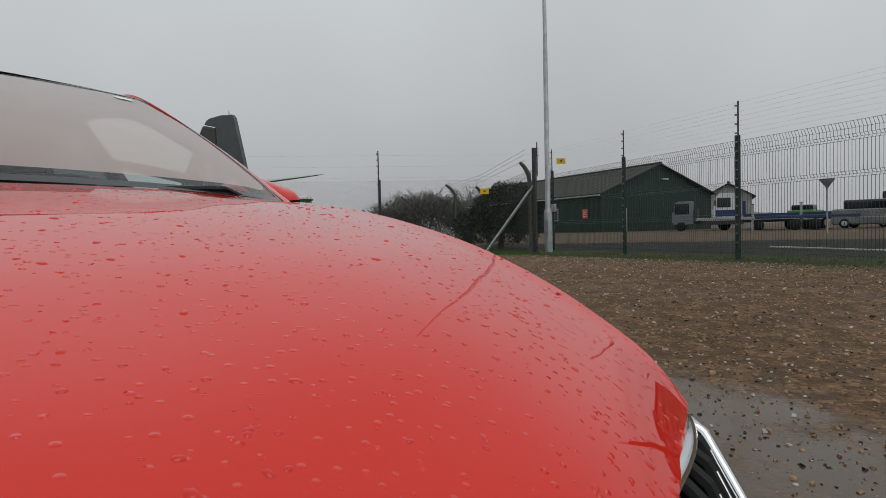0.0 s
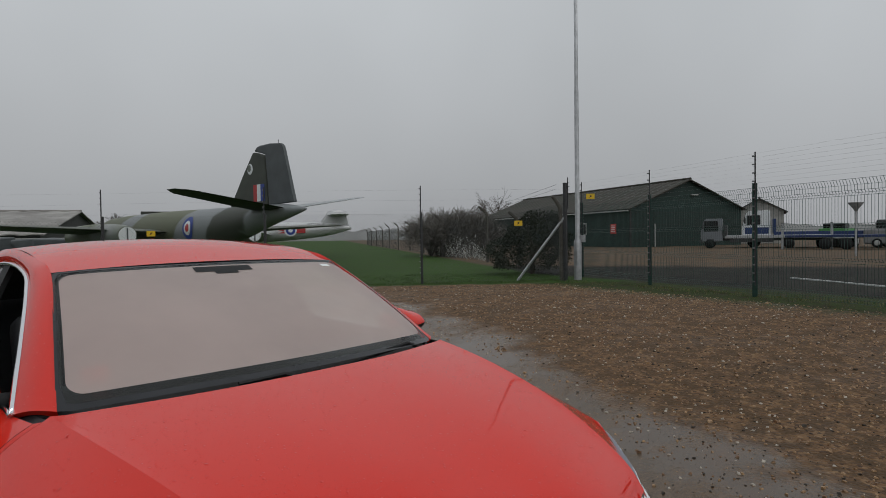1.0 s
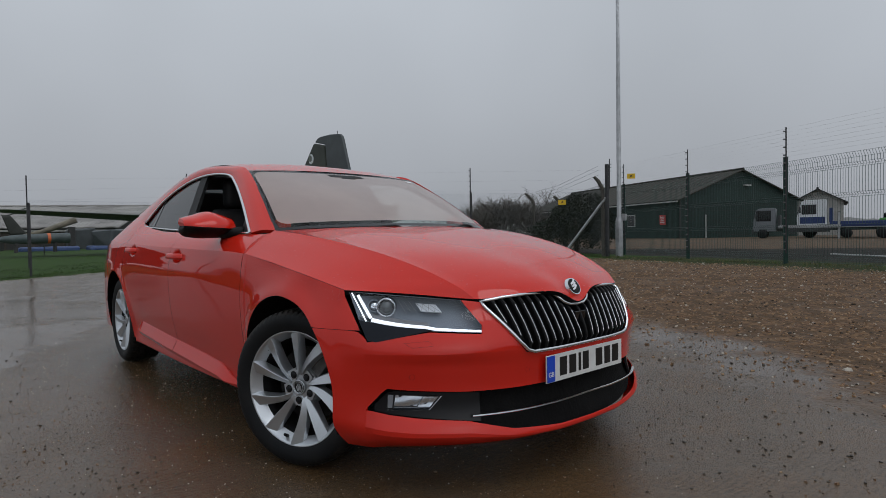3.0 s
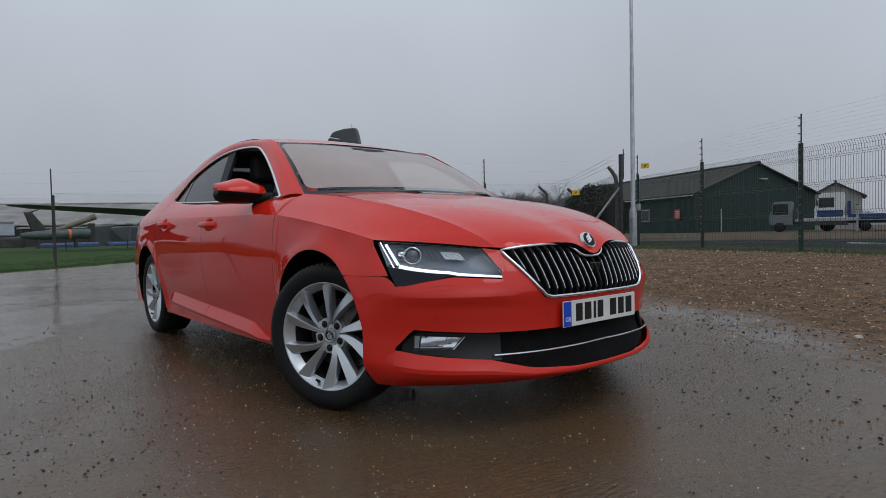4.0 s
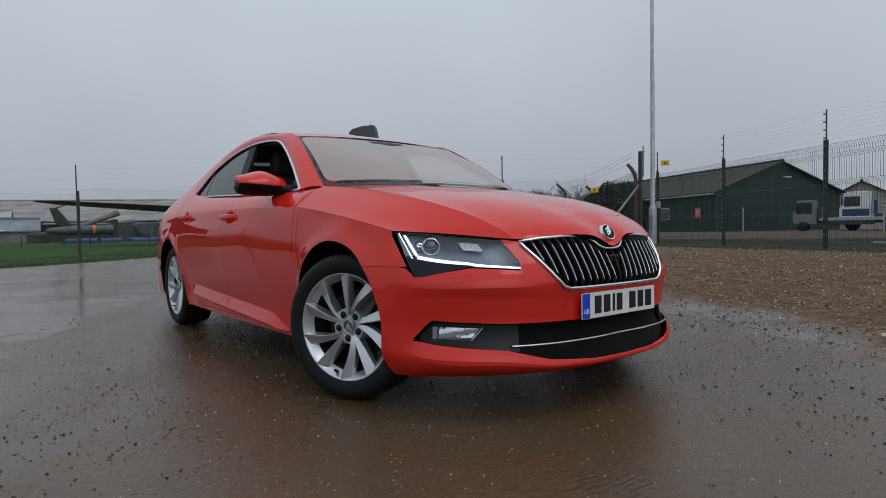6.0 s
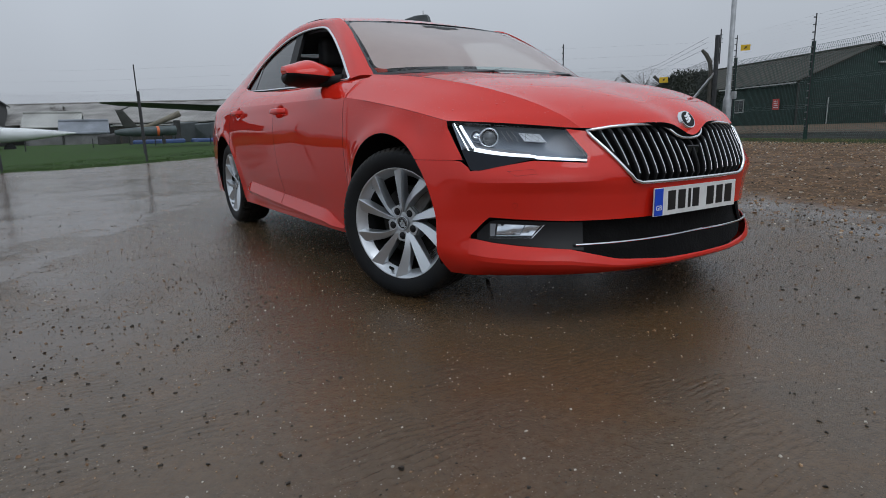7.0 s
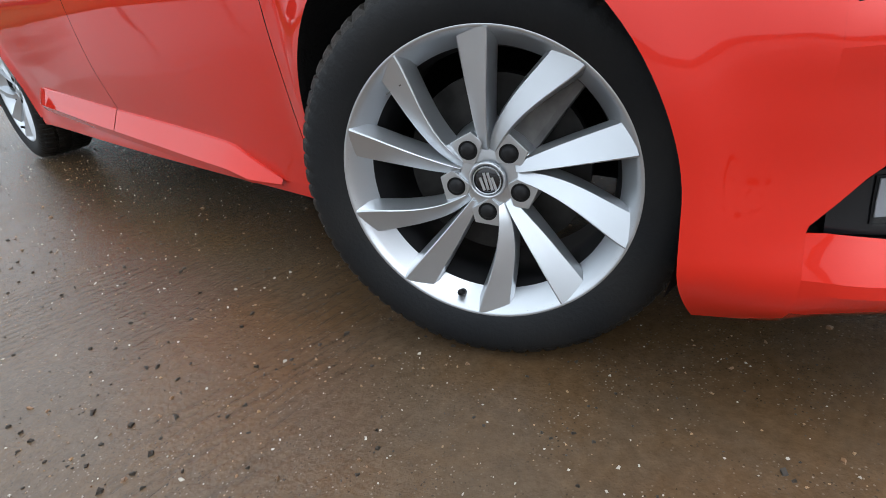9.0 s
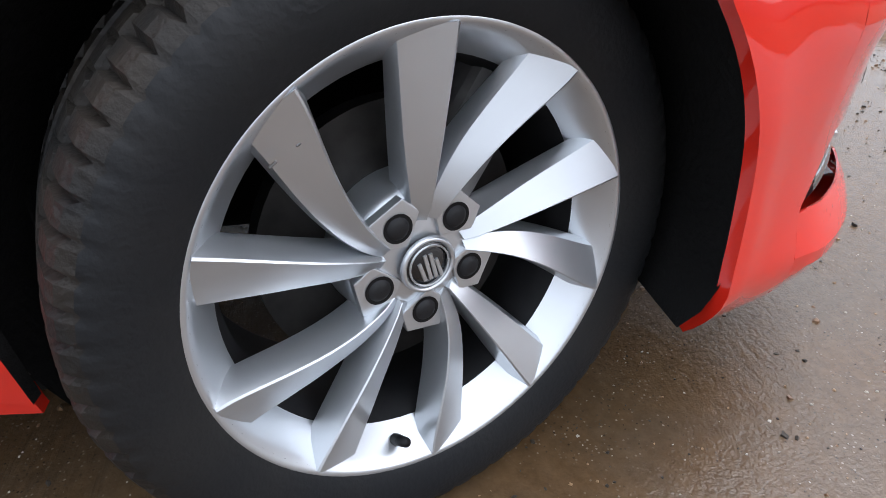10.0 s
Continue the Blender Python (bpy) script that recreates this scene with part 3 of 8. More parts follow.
# fog lamps in the bumper's corners
for side in (1, -1):
    s0, s1 = s_at_h(0.60, 0.34), s_at_h(0.765, 0.34)
    B = sheet(np.linspace(s_at_h(0.50, 0.34), s_at_h(0.795, 0.335), 16), np.interp(np.linspace(0, 1, 16), [0, 1], [0.272, 0.308]), np.interp(np.linspace(0, 1, 16), [0, 0.85, 1], [0.372, 0.385, 0.335]), 6, out=-0.017)
    f = (lambda P: P) if side > 0 else mirror

    def fog_sheet(u0, u1, v0, v1, out, n=8, wave=0.0):
        """A patch of the lamp: slanted at its inner end, rippled like a faceted bowl."""
        u, v = np.linspace(u0, u1, n)[:, None], np.linspace(v0, v1, 7)[None, :]
        lo_f, hi_f = 0.319 - 0.003 * u, 0.366 + 0.008 * u
        S = s0 + (s1 - s0) * (0.10 + 0.90 * u + 0.20 * (1 - v) * (1 - u))
        ripple = wave * (np.sin(u * 23.0) * 0.6 + np.sin(v * 8.0 + u * 5.0))
        return f(skin(S, lo_f + (hi_f - lo_f) * v, out + ripple))

    panel("fog_lamp_surround", f(B), FRIT, car, 0.01, out=INSIDE)
    lampf = panel("fog_lamp", fog_sheet(0, 1, 0, 1, -0.015, 12), BLACK_PLASTIC, car, 0, label="clear fog lamp with bright reflector", out=INSIDE)
    panel("reflector", fog_sheet(0.06, 0.33, 0.24, 0.95, -0.0128, 14, 0.0016), LAMP_CHROME, lampf, 0.001, out=INSIDE)
    panel("reflector", fog_sheet(0.35, 0.84, 0.28, 0.95, -0.0128, 34, 0.0016), LAMP_CHROME, lampf, 0.001, out=INSIDE)
    panel("reflector", fog_sheet(0.88, 0.98, 0.16, 0.95, -0.0125), TRIM_GREY, lampf, 0.002, out=INSIDE)
    panel("lamp_divider", fog_sheet(0.335, 0.350, 0.40, 0.97, -0.0105, 3), LAMP_DARK, lampf, 0.002, out=INSIDE)
    panel("lower_bar", fog_sheet(0.05, 0.85, 0.05, 0.20, -0.0120, 10), NAVY_GLOSS, lampf, 0.002, out=INSIDE)
    panel("bright_edge", fog_sheet(0.05, 0.85, 0.20, 0.235, -0.0105, 14), LAMP_CHROME, lampf, 0.002, out=INSIDE)
    panel("bright_edge", fog_sheet(0.0, 0.025, 0.0, 1.0, -0.0110, 3), LAMP_CHROME, lampf, 0.002, out=INSIDE)
    panel("lamp_cover", fog_sheet(0, 1, 0, 1, -0.009, 12), LAMP_GLASS, lampf, 0, out=INSIDE)

# bonnet
B_CENTRE = [(0, -0.784, 0.668), (0, -0.744, 0.716), (0, -0.646, 0.780), (0, -0.446, 0.852), (0, -0.15, 0.920), (0, 0.10, 0.964), (0, 0.285, 0.992)]
B_MID = [(-0.13, -0.758, 0.716), (-0.140, -0.717, 0.748), (-0.165, -0.627, 0.793), (-0.21, -0.44, 0.856), (-0.26, -0.14, 0.920), (-0.30, 0.11, 0.963), (-0.33, 0.300, 0.991)]
B_RIDGE = [(-0.468, -0.655, 0.703), (-0.491, -0.611, 0.738), (-0.522, -0.523, 0.782), (-0.582, -0.33, 0.850), (-0.650, -0.05, 0.913), (-0.700, 0.19, 0.950), (-0.742, 0.425, 0.976)]
B_EDGE = [tuple(crease_at(np.array([v]))[0] + (0.0020, 0, 0.0008)) for v in (-0.319, -0.29, -0.23, -0.10, 0.08, 0.24, 0.441)]
nb = 46
ub = np.linspace(0, 1, nb) ** 1.15
c0, c1, c2, c3 = (curve_through(q, at=ub) for q in (B_CENTRE, B_MID, B_RIDGE, B_EDGE))
cross = np.array([-1.6, -1.0, -0.36, 0, 0.36, 1.0, 1.6])
a_in = np.linspace(0, 1, 22)
INNER = np.stack([hermite([-1.0, -0.42, 0, 0.42, 1.0], np.array([mirror(c2[i]), mirror(c1[i]), c0[i], c1[i], c2[i]]), a_in) for i in range(nb)])
a_out = np.linspace(0, 1, 9)[1:]
FACET = c2[:, None, :] * (1 - a_out)[None, :, None] + c3[:, None, :] * a_out[None, :, None]
FACET[..., 2] += 0.010 * np.sin(a_out * math.pi)[None, :] * np.linspace(0.4, 1, nb)[:, None]
HALF = np.concatenate([INNER, FACET], 1)
HALF[:, 21, 2] += 0.003
BON = np.concatenate([mirror(HALF[:, :0:-1]), HALF], 1)
bonnet = panel("bonnet", BON, RED, car, 0.02, out=INSIDE, edge=LINER)
bonnet.data.set_sharp_from_angle(angle=radians(9))

# windscreen: dark border and misted pane on one curved sheet
W_LOW = np.array([(-0.722, 0.462, 0.974), (-0.60, 0.400, 0.985), (-0.40, 0.350, 0.993), (-0.20, 0.322, 0.997), (0, 0.312, 0.998), (0.20, 0.322, 0.997), (0.40, 0.350, 0.993), (0.60, 0.400, 0.985), (0.722, 0.462, 0.974)])
W_TOP = np.array([(-0.600, 1.055, 1.330), (-0.50, 1.047, 1.336), (-0.34, 1.040, 1.341), (-0.17, 1.036, 1.344), (0, 1.035, 1.345), (0.17, 1.036, 1.344), (0.34, 1.040, 1.341), (0.50, 1.047, 1.336), (0.600, 1.055, 1.330)])


def screen(u, v, out=0.0):
    a, b = curve_through(W_LOW, at=u), curve_through(W_TOP, at=u)
    P = a[:, None, :] * (1 - v)[None, :, None] + b[:, None, :] * v[None, :, None]
    lift = np.sin(v * math.pi) * 0.018 + out
    P[..., 2] += lift[None, :] * 0.9
    P[..., 1] -= lift[None, :] * 0.45
    return P


def screen_at(u, v, out=0.0):
    """Single points of the glass, u across and v up."""
    a, b = curve_through(W_LOW, at=u), curve_through(W_TOP, at=u)
    P = a * (1 - v)[:, None] + b * v[:, None]
    lift = np.sin(v * math.pi) * 0.018 + out
    P[:, 2] += lift * 0.9
    P[:, 1] -= lift * 0.45
    return P


# dark printed border with rounded inner corners
U0, U1, V0, V1, RU, RV = 0.018, 0.986, 0.078, 0.962, 0.036, 0.080
inner_uv, outer_uv = [], []
for cu, cv, a0 in ((U1 - RU, V1 - RV, 0), (U0 + RU, V1 - RV, 90), (U0 + RU, V0 + RV, 180), (U1 - RU, V0 + RV, 270)):
    for deg in np.linspace(a0, a0 + 90, 10):
        du, dv = math.cos(radians(deg)), math.sin(radians(deg))
        inner_uv.append((cu + RU * du, cv + RV * dv))
        reach = min(((1.0 if d > 0 else 0.0) - c) / d for d, c in ((du, cu), (dv, cv)) if abs(d) > 1e-6)
        outer_uv.append((cu + reach * du, cv + reach * dv))
inner_uv, outer_uv = np.array(inner_uv + inner_uv[:1]), np.array(outer_uv + outer_uv[:1])


def between(A, B, n=24):
    """A loop's long straight runs, split into short steps."""
    rows = []
    for i in range(len(A) - 1):
        k = n if i % 10 == 9 else 1
        for q in range(k):
            rows.append((A[i] + (A[i + 1] - A[i]) * q / k, B[i] + (B[i + 1] - B[i]) * q / k))
    rows.append((A[-1], B[-1]))
    return np.array([r[0] for r in rows]), np.array([r[1] for r in rows])


in_uv, out_uv = between(inner_uv, outer_uv)
core_uv = np.array([0.5, 0.5])
rings = np.linspace(0.0005, 1, 14)[None, :, None]
PANE_UV = core_uv + (in_uv[:, None, :] - core_uv) * rings
PANE = np.stack([screen_at(*PANE_UV[:, k].T) for k in range(14)], 1)
windscreen = panel("windscreen", PANE, GLASS_MIST, car, 0, label="windscreen misted on the inside", out=(0, 1.2, 0.2))
frit_uv = in_uv * 0.42 + out_uv * 0.58
CLEAR = np.stack([screen_at(*(in_uv * (1 - q) + frit_uv * q).T) for q in np.linspace(0, 1, 4)], 1)
panel("clear_edge", CLEAR, GLASS_CLEAR, windscreen, 0, label="clear unmisted edge of the glass", out=(0, 1.2, 0.2))
BORDER = np.stack([screen_at(*(frit_uv * (1 - q) + out_uv * q).T, 0.0008) for q in np.linspace(0, 1, 4)], 1)
panel("screen_border", BORDER, SCREEN_BORDER, windscreen, 0, out=(0, 1.2, 0.2))
# sensor box and sun band behind the top of the glass
panel("sensor_cover", screen(np.linspace(0.40, 0.60, 6), np.linspace(0.885, 0.945, 4), 0.0015), BLACK_PLASTIC, windscreen, 0, out=INSIDE)
panel("sensor_cover", screen(np.linspace(0.46, 0.54, 6), np.linspace(0.855, 0.888, 4), 0.0015), BLACK_PLASTIC, windscreen, 0, out=INSIDE)
panel("permit_sticker", screen(np.linspace(0.945, 0.905, 4), np.linspace(0.895, 0.93, 4), 0.002), WHITE, windscreen, 0, out=INSIDE)
# wipers resting at the foot of the glass
for q0, q1, v0, v1 in ((0.16, 0.52, 0.0, 0.012), (0.56, 0.95, 0.004, 0.060)):
    line = screen(np.linspace(q0, q1, 12), np.array([0.0]), 0.0)[:, 0] + (screen(np.linspace(q0, q1, 12), np.array([1.0]))[:, 0] - screen(np.linspace(q0, q1, 12), np.array([0.0]))[:, 0]) * np.linspace(v0, v1, 12)[:, None]
    line[:, 2] -= 0.016
    line[:, 1] -= 0.006
    wiper = part("wiper", tube(line, 0.005, 6), BLACK_PLASTIC, car)
    part("arm", tube([line[-1] + (0, -0.05, -0.035), line[8] + (0, -0.012, 0.012), line[5] + (0, 0, 0.006)], 0.008, 6), BLACK_PLASTIC, wiper)
# scuttle between bonnet and glass
P = np.stack([W_LOW + (0, 0.03, -0.03), W_LOW + (0, -0.03, -0.028), W_LOW + (0, -0.09, -0.05)], 1)
panel("scuttle", P, BLACK_PLASTIC, car, 0, out=INSIDE)

# roof, pillars and flank glass
ROOF_EDGE = np.array([(-0.604, 1.058, 1.331), (-0.598, 1.30, 1.382), (-0.592, 1.7, 1.413), (-0.588, 2.1, 1.398), (-0.594, 2.5, 1.335), (-0.615, 2.9, 1.232), (-0.645, 3.3, 1.115)])
re_ = curve_through(ROOF_EDGE, 50)
xx = np.linspace(-1, 1, 25)


def roof_rows(edge, crown):
    P = np.stack([np.stack([e[0] * -xx * -1, np.full(25, e[1]), e[2] + k * (1 - np.abs(xx) ** 2.2)], -1) for e, k in zip(edge, crown)])
    return P


front_bow = np.clip(1 - (re_[:, 1] - 1.058) / 0.5, 0, 1) ** 2
k_roof = re_[:, 1] < 2.50
ROOF = roof_rows(re_[k_roof], 0.020 + 0.016 * np.clip((re_[k_roof][:, 1] - 1.058) / 0.35, 0, 1))
ROOF[..., 1] -= (0.021 * front_bow[k_roof])[:, None] * (1 - np.abs(xx) ** 2)[None, :]
panel("roof", ROOF, RED, car, 0.02, out=(0, 1.7, 0.8), edge=LINER)
k_back = ~k_roof
BACK = roof_rows(re_[k_back], np.full(k_back.sum(), 0.033))
panel("rear_window", BACK, GLASS_DARK, car, 0.004, out=(0, 2.8, 0.7))
LID = np.stack([np.stack([xx * w, np.full(25, y), z + c * (1 - np.abs(xx) ** 2.2)], -1) for w, y, z, c in ((0.645, 3.305, 1.113, 0.042), (0.66, 3.5, 1.050, 0.055), (0.66, 3.66, 1.015, 0.065), (0.64, 3.78, 1.000, 0.065), (0.62, 3.81, 0.97, 0.05), (0.62, 3.815, 0.91, 0.03))])
panel("tailgate", LID, RED, car, 0.01, out=(0, 3.2, 0.6))

DLO_TOP = np.array([(0.565, 0.968), (0.80, 1.118), (1.06, 1.256), (1.26, 1.322), (1.65, 1.352), (2.0, 1.325), (2.35, 1.222), (2.575, 1.062)])
DLO_LOW = np.array([(0.565, 0.966), (1.0, 0.976), (1.4, 0.986), (2.1, 1.014), (2.40, 1.030), (2.54, 1.040), (2.575, 1.058)])


def flank_x(z):
    return -0.797 + 0.468 * (np.asarray(z) - 0.968) + 0.03 * (np.asarray(z) - 0.968) * (1.35 - np.asarray(z)) * -4


def on_flank(yz, out=0.0):
    yz = np.asarray(yz, float)
    return np.stack([flank_x(yz[..., 1]) - out, yz[..., 0], yz[..., 1]], -1)


def window_grid(y0, y1, n=18, rows=10, inset=0.006, out=0.0, lean0=0.0, lean1=0.0):
    """A pane between two uprights that may lean back towards their tops."""
    t = np.linspace(0, 1, rows)[None, :]
    u = np.linspace(0, 1, n)[:, None]
    yy = y0 + (y1 - y0) * u + (lean0 + (lean1 - lean0) * u) * t
    lo = np.interp(yy, DLO_LOW[:, 0], DLO_LOW[:, 1]) + inset
    hi = np.interp(yy, np.linspace(0.565, 2.575, 90), hermite(DLO_TOP[:, 0], DLO_TOP[:, 1], np.linspace(0.565, 2.575, 90))) - inset
    hi = np.maximum(hi, lo + 0.002)
    z = lo * (1 - t) + hi * t
    return on_flank(np.stack([yy, z], -1), out)


OUTER = np.array([(-0.719, 0.462, 0.979), (-0.658, 0.754, 1.171), (-0.599, 1.056, 1.333), (-0.598, 1.28, 1.379), (-0.592, 1.7, 1.413), (-0.588, 2.1, 1.398), (-0.596, 2.55, 1.324), (-0.652, 3.20, 1.148)])
pt = np.linspace(0, 7, 70)
inner = on_flank(hermite(np.arange(8), DLO_TOP, pt), 0.004)
outer = hermite(np.arange(8), OUTER, pt)
t = np.linspace(0, 1, 8)
FR = inner[:, None, :] * (1 - t)[None, :, None] + outer[:, None, :] * t[None, :, None]
nrm = normals_of(FR)
if nrm[30, 3, 0] > 0:
    nrm = -nrm
FR = FR + nrm * (0.012 * np.sin(t * math.pi))[None, :, None]
both("pillar_and_roof_rail", FR, RED, rim=0.02)
# shoulder between the crease and the windows' foot, split at the shut lines
BELT = np.array([(-0.775, 0.446, 0.962), (-0.797, 0.565, 0.962), (-0.812, 1.0, 0.970), (-0.812, 1.48, 0.980), (-0.803, 2.1, 1.006), (-0.780, 2.42, 1.036)] + [tuple(FR[-1, q]) for q in (0, 1, 2, 3, 4, 5, 6)] + [(-0.645, 3.3, 1.112)])


def shoulder(y0, y1, n):
    yy = np.linspace(y0, y1, n)
    a, b = crease_at(yy), hermite(BELT[:, 1], BELT, yy)
    t = np.linspace(0, 1, 8)
    P = a[:, None, :] * (1 - t)[None, :, None] + b[:, None, :] * t[None, :, None]
    P[..., 0] -= 0.006 * np.sin(t * math.pi)[None, :]
    P[..., 2] += 0.006 * np.sin(t * math.pi)[None, :]
    return P


both("pillar_lining", FR - nrm * 0.028 - np.array((0, 0, 0.004)), TRIM_DARK, rim=0)
panel("roof_lining", ROOF - np.array((0, 0, 0.035)), TRIM_GREY, car, 0)
LS = shoulder(0.46, 2.60, 30)
LS[..., 0] += 0.035
both("shoulder_lining", LS, TRIM_DARK, rim=0)
for y0, y1 in ((0.449 + SHUT, 1.48), (1.48 + SHUT, 2.598), (2.604, 3.30)):
    both("shoulder_panel", shoulder(y0, y1, 24), RED, rim=0.01, edge=LINER)
both("wing_corner", np.stack([FACET[-1][::-1] + (0, 0.0025, 0), shoulder(0.4495, 0.46, 2)[0]], 0), RED, rim=0.006)

for side in (1, -1):
    f = (lambda P: P) if side > 0 else mirror
    panel("rear_side_window", f(window_grid(1.625, 2.33, out=-0.004, lean0=0.14)), GLASS_DARK, car, 0.003, label="dark tinted window", out=INSIDE)
    panel("quarter_window", f(window_grid(2.36, 2.565, out=-0.004)), GLASS_DARK, car, 0.003, label="dark tinted window", out=INSIDE)
    panel("window_divider", f(window_grid(2.33, 2.36, 4, out=-0.001)), BLACK_GLOSS, car, 0.01, out=INSIDE)
    panel("centre_pillar", f(window_grid(1.50, 1.625, 6, out=-0.001, lean0=0.14, lean1=0.14)), BLACK_PLASTIC, car, 0.02, label="black centre pillar", out=INSIDE)
    panel("mirror_corner", f(window_grid(0.57, 0.71, 8, out=-0.001)), BLACK_PLASTIC, car, 0.01, out=INSIDE)
    if side < 0:
        panel("front_side_window", f(window_grid(0.71, 1.50, out=-0.004, lean1=0.14)), GLASS_CLEAR, car, 0.003, label="clear side window", out=INSIDE)
    loop = np.concatenate([on_flank(hermite(np.arange(8), DLO_TOP, np.linspace(0, 7, 70)), 0.006), on_flank(np.stack([np.linspace(2.56, 0.575, 60), np.interp(np.linspace(2.56, 0.575, 60), DLO_LOW[:, 0], DLO_LOW[:, 1])], -1), 0.006)])
    loop = f(loop)
    part("window_trim", tube(loop, 0.0085, 6, closed=True), CHROME, car, "chrome window surround", smooth=True)

# door handles
for yy, zz in HANDLES:
    for side in (1, -1):
        p0 = np.array([skin(np.array([s_at_y(yy, zz)]), np.array([zz]))[0]])[0]
        line = [(p0[0] * 1 + dx, yy + dy, zz + 0.006 * dy) for dx, dy in ((0.014, -0.112), (-0.020, -0.085), (-0.034, -0.02), (-0.034, 0.055), (0.010, 0.112))]
        line = curve_through(line, 14)
        if side < 0:
            line = mirror(line)
        part("door_handle", strip(line, 0.032, 0.009, (-side, 0, 0.25)), RED, car, smooth=True)

# door mirrors: a lofted wedge, red above and black below
M_ST = np.array([0, 0.2, 0.42, 0.75, 0.93, 1.0])
M_X = -0.802 - 0.240 * M_ST
M_TOP = np.array([1.050, 1.068, 1.084, 1.066, 1.054, 1.048])
M_CUT = np.array([0.994, 0.995, 0.998, 1.003, 1.007, 1.009])
M_LOW = np.array([0.958, 0.948, 0.946, 0.950, 0.960, 0.972])
M_FRONT = np.array([0.745, 0.722, 0.712, 0.722, 0.742, 0.768])
M_BACK = np.array([0.835, 0.848, 0.858, 0.864, 0.864, 0.858])
mu = np.linspace(0, 1, 26)
mx_, mt_, mc_, ml_, mf_, mk_ = (hermite(M_ST, q, mu) for q in (M_X, M_TOP, M_CUT, M_LOW, M_FRONT, M_BACK))
arc_m = np.linspace(0, 1, 12)


def shell(z_edge, z_far):
    rows = []
    for k in range(26):
        # from the back edge over the crown and forward down to the parting line
        a = arc_m * math.pi / 2
        yb, yf = mk_[k], mf_[k]
        crown_y = yb - (yb - yf) * np.sin(a)
        crown_z = z_edge[k] + (z_far[k] - z_edge[k]) * np.cos(a) ** 1.15
        rows.append(np.stack([np.full(12, mx_[k]), crown_y, crown_z], -1))
    return np.array(rows)


for side in (1, -1):
    f = (lambda P: P) if side > 0 else (lambda P: mirror(P) - np.array((0.07, 0, 0)))
    mid_m = np.array((-0.93 * side, 0.80, 1.0))
    cap = panel("door_mirror", f(shell(mc_, mt_)), RED, car, 0.004, label="red door mirror with black lower shell", out=mid_m)
    panel("lower_shell", f(shell(mc_ - 0.002, ml_)), BLACK_PLASTIC, cap, 0.004, out=mid_m)
    for upper, z_far, mat in ((True, mt_, RED), (False, ml_, BLACK_PLASTIC)):
        for row, nm in ((-1, "outer_end"), (0, "inner_end")):
            rim_m = shell(mc_ - (0 if upper else 0.002), z_far)[row]
            foot_m = np.stack([rim_m[:, 0], rim_m[:, 1], np.full(12, rim_m[-1, 2])], -1)
            t_m = np.linspace(0, 1, 4)[None, :, None]
            end_m = rim_m[:, None] * (1 - t_m) + foot_m[:, None] * t_m
            end_m[..., 0] += (-0.006 if row else 0.004) * np.sin(np.linspace(0, math.pi, 4))[None, :]
            panel(nm, f(end_m), mat, cap, 0, out=mid_m)
    back = np.stack([np.stack([mx_, mk_ - 0.006, ml_ + (mt_ - ml_) * q], -1) for q in np.linspace(0.04, 0.96, 6)], 1)
    panel("mirror_back", f(back), BLACK_PLASTIC, cap, 0)
    gl = np.stack([np.stack([mx_, mk_ - 0.002, ml_ + (mt_ - ml_) * q], -1) for q in np.linspace(0.10, 0.90, 6)], 1)[2:-2]
    panel("mirror_glass", f(gl), CHROME, cap, 0)
    arm = tube([(-0.775 * side, 0.69, 0.972), (-0.81 * side, 0.73, 0.972), (-0.87 * side, 0.785, 0.968)], [0.034, 0.027, 0.022], 10)
    part("mirror_arm", arm, BLACK_PLASTIC, cap, smooth=True)

# grille: chrome frame, dark backing and upright bars
G_OUT = [(0.0, 0.657), (0.045, 0.659), (0.075, 0.670), (0.105, 0.700), (0.135, 0.711), (0.25, 0.712), (0.36, 0.706), (0.452, 0.694), (0.440, 0.672), (0.40, 0.610), (0.362, 0.553), (0.330, 0.518), (0.30, 0.508), (0.15, 0.508), (0.0, 0.508)]


def nose_at(h, z, out=0.0):
    return skin(np.array([s_at_h(h, z)]), np.array([z]), out)[0]


frame_line = []
for (h0, z0), (h1, z1) in zip(G_OUT[:-1], G_OUT[1:]):
    n = max(2, int(math.hypot(h1 - h0, z1 - z0) / 0.02))
    frame_line += [nose_at(h0 + (h1 - h0) * k / n, z0 + (z1 - z0) * k / n, 0.004 - 0.010 * (z0 + (z1 - z0) * k / n > 0.69)) for k in range(n)]
frame_line.append(nose_at(0.0, 0.508, 0.004))
frame_line = np.array(frame_line)
whole = np.concatenate([frame_line, mirror(frame_line[-2:0:-1])])
grille = part("grille", tube(whole, 0.0074, 8, closed=True), CHROME, car, "chrome-framed black grille with upright bars", smooth=True)
hs = np.linspace(0.0, 0.445, 24)
g_top = np.interp(hs, [h for h, _ in G_OUT[:8]], [z for _, z in G_OUT[:8]])
g_low = np.interp(hs, [0, 0.30, 0.33, 0.362, 0.40, 0.452], [0.508, 0.508, 0.518, 0.553, 0.610, 0.692])
g_low = np.minimum(g_low, g_top - 0.002)
back = np.stack([np.stack([nose_at(h, a + (b - a) * q, -0.035) for q in np.linspace(0, 1, 6)]) for h, a, b in zip(hs, g_low, g_top)])
panel("grille_backing", back, BLACK_PLASTIC, grille, 0, out=INSIDE)
panel("grille_backing", mirror(back), BLACK_PLASTIC, grille, 0, out=INSIDE)
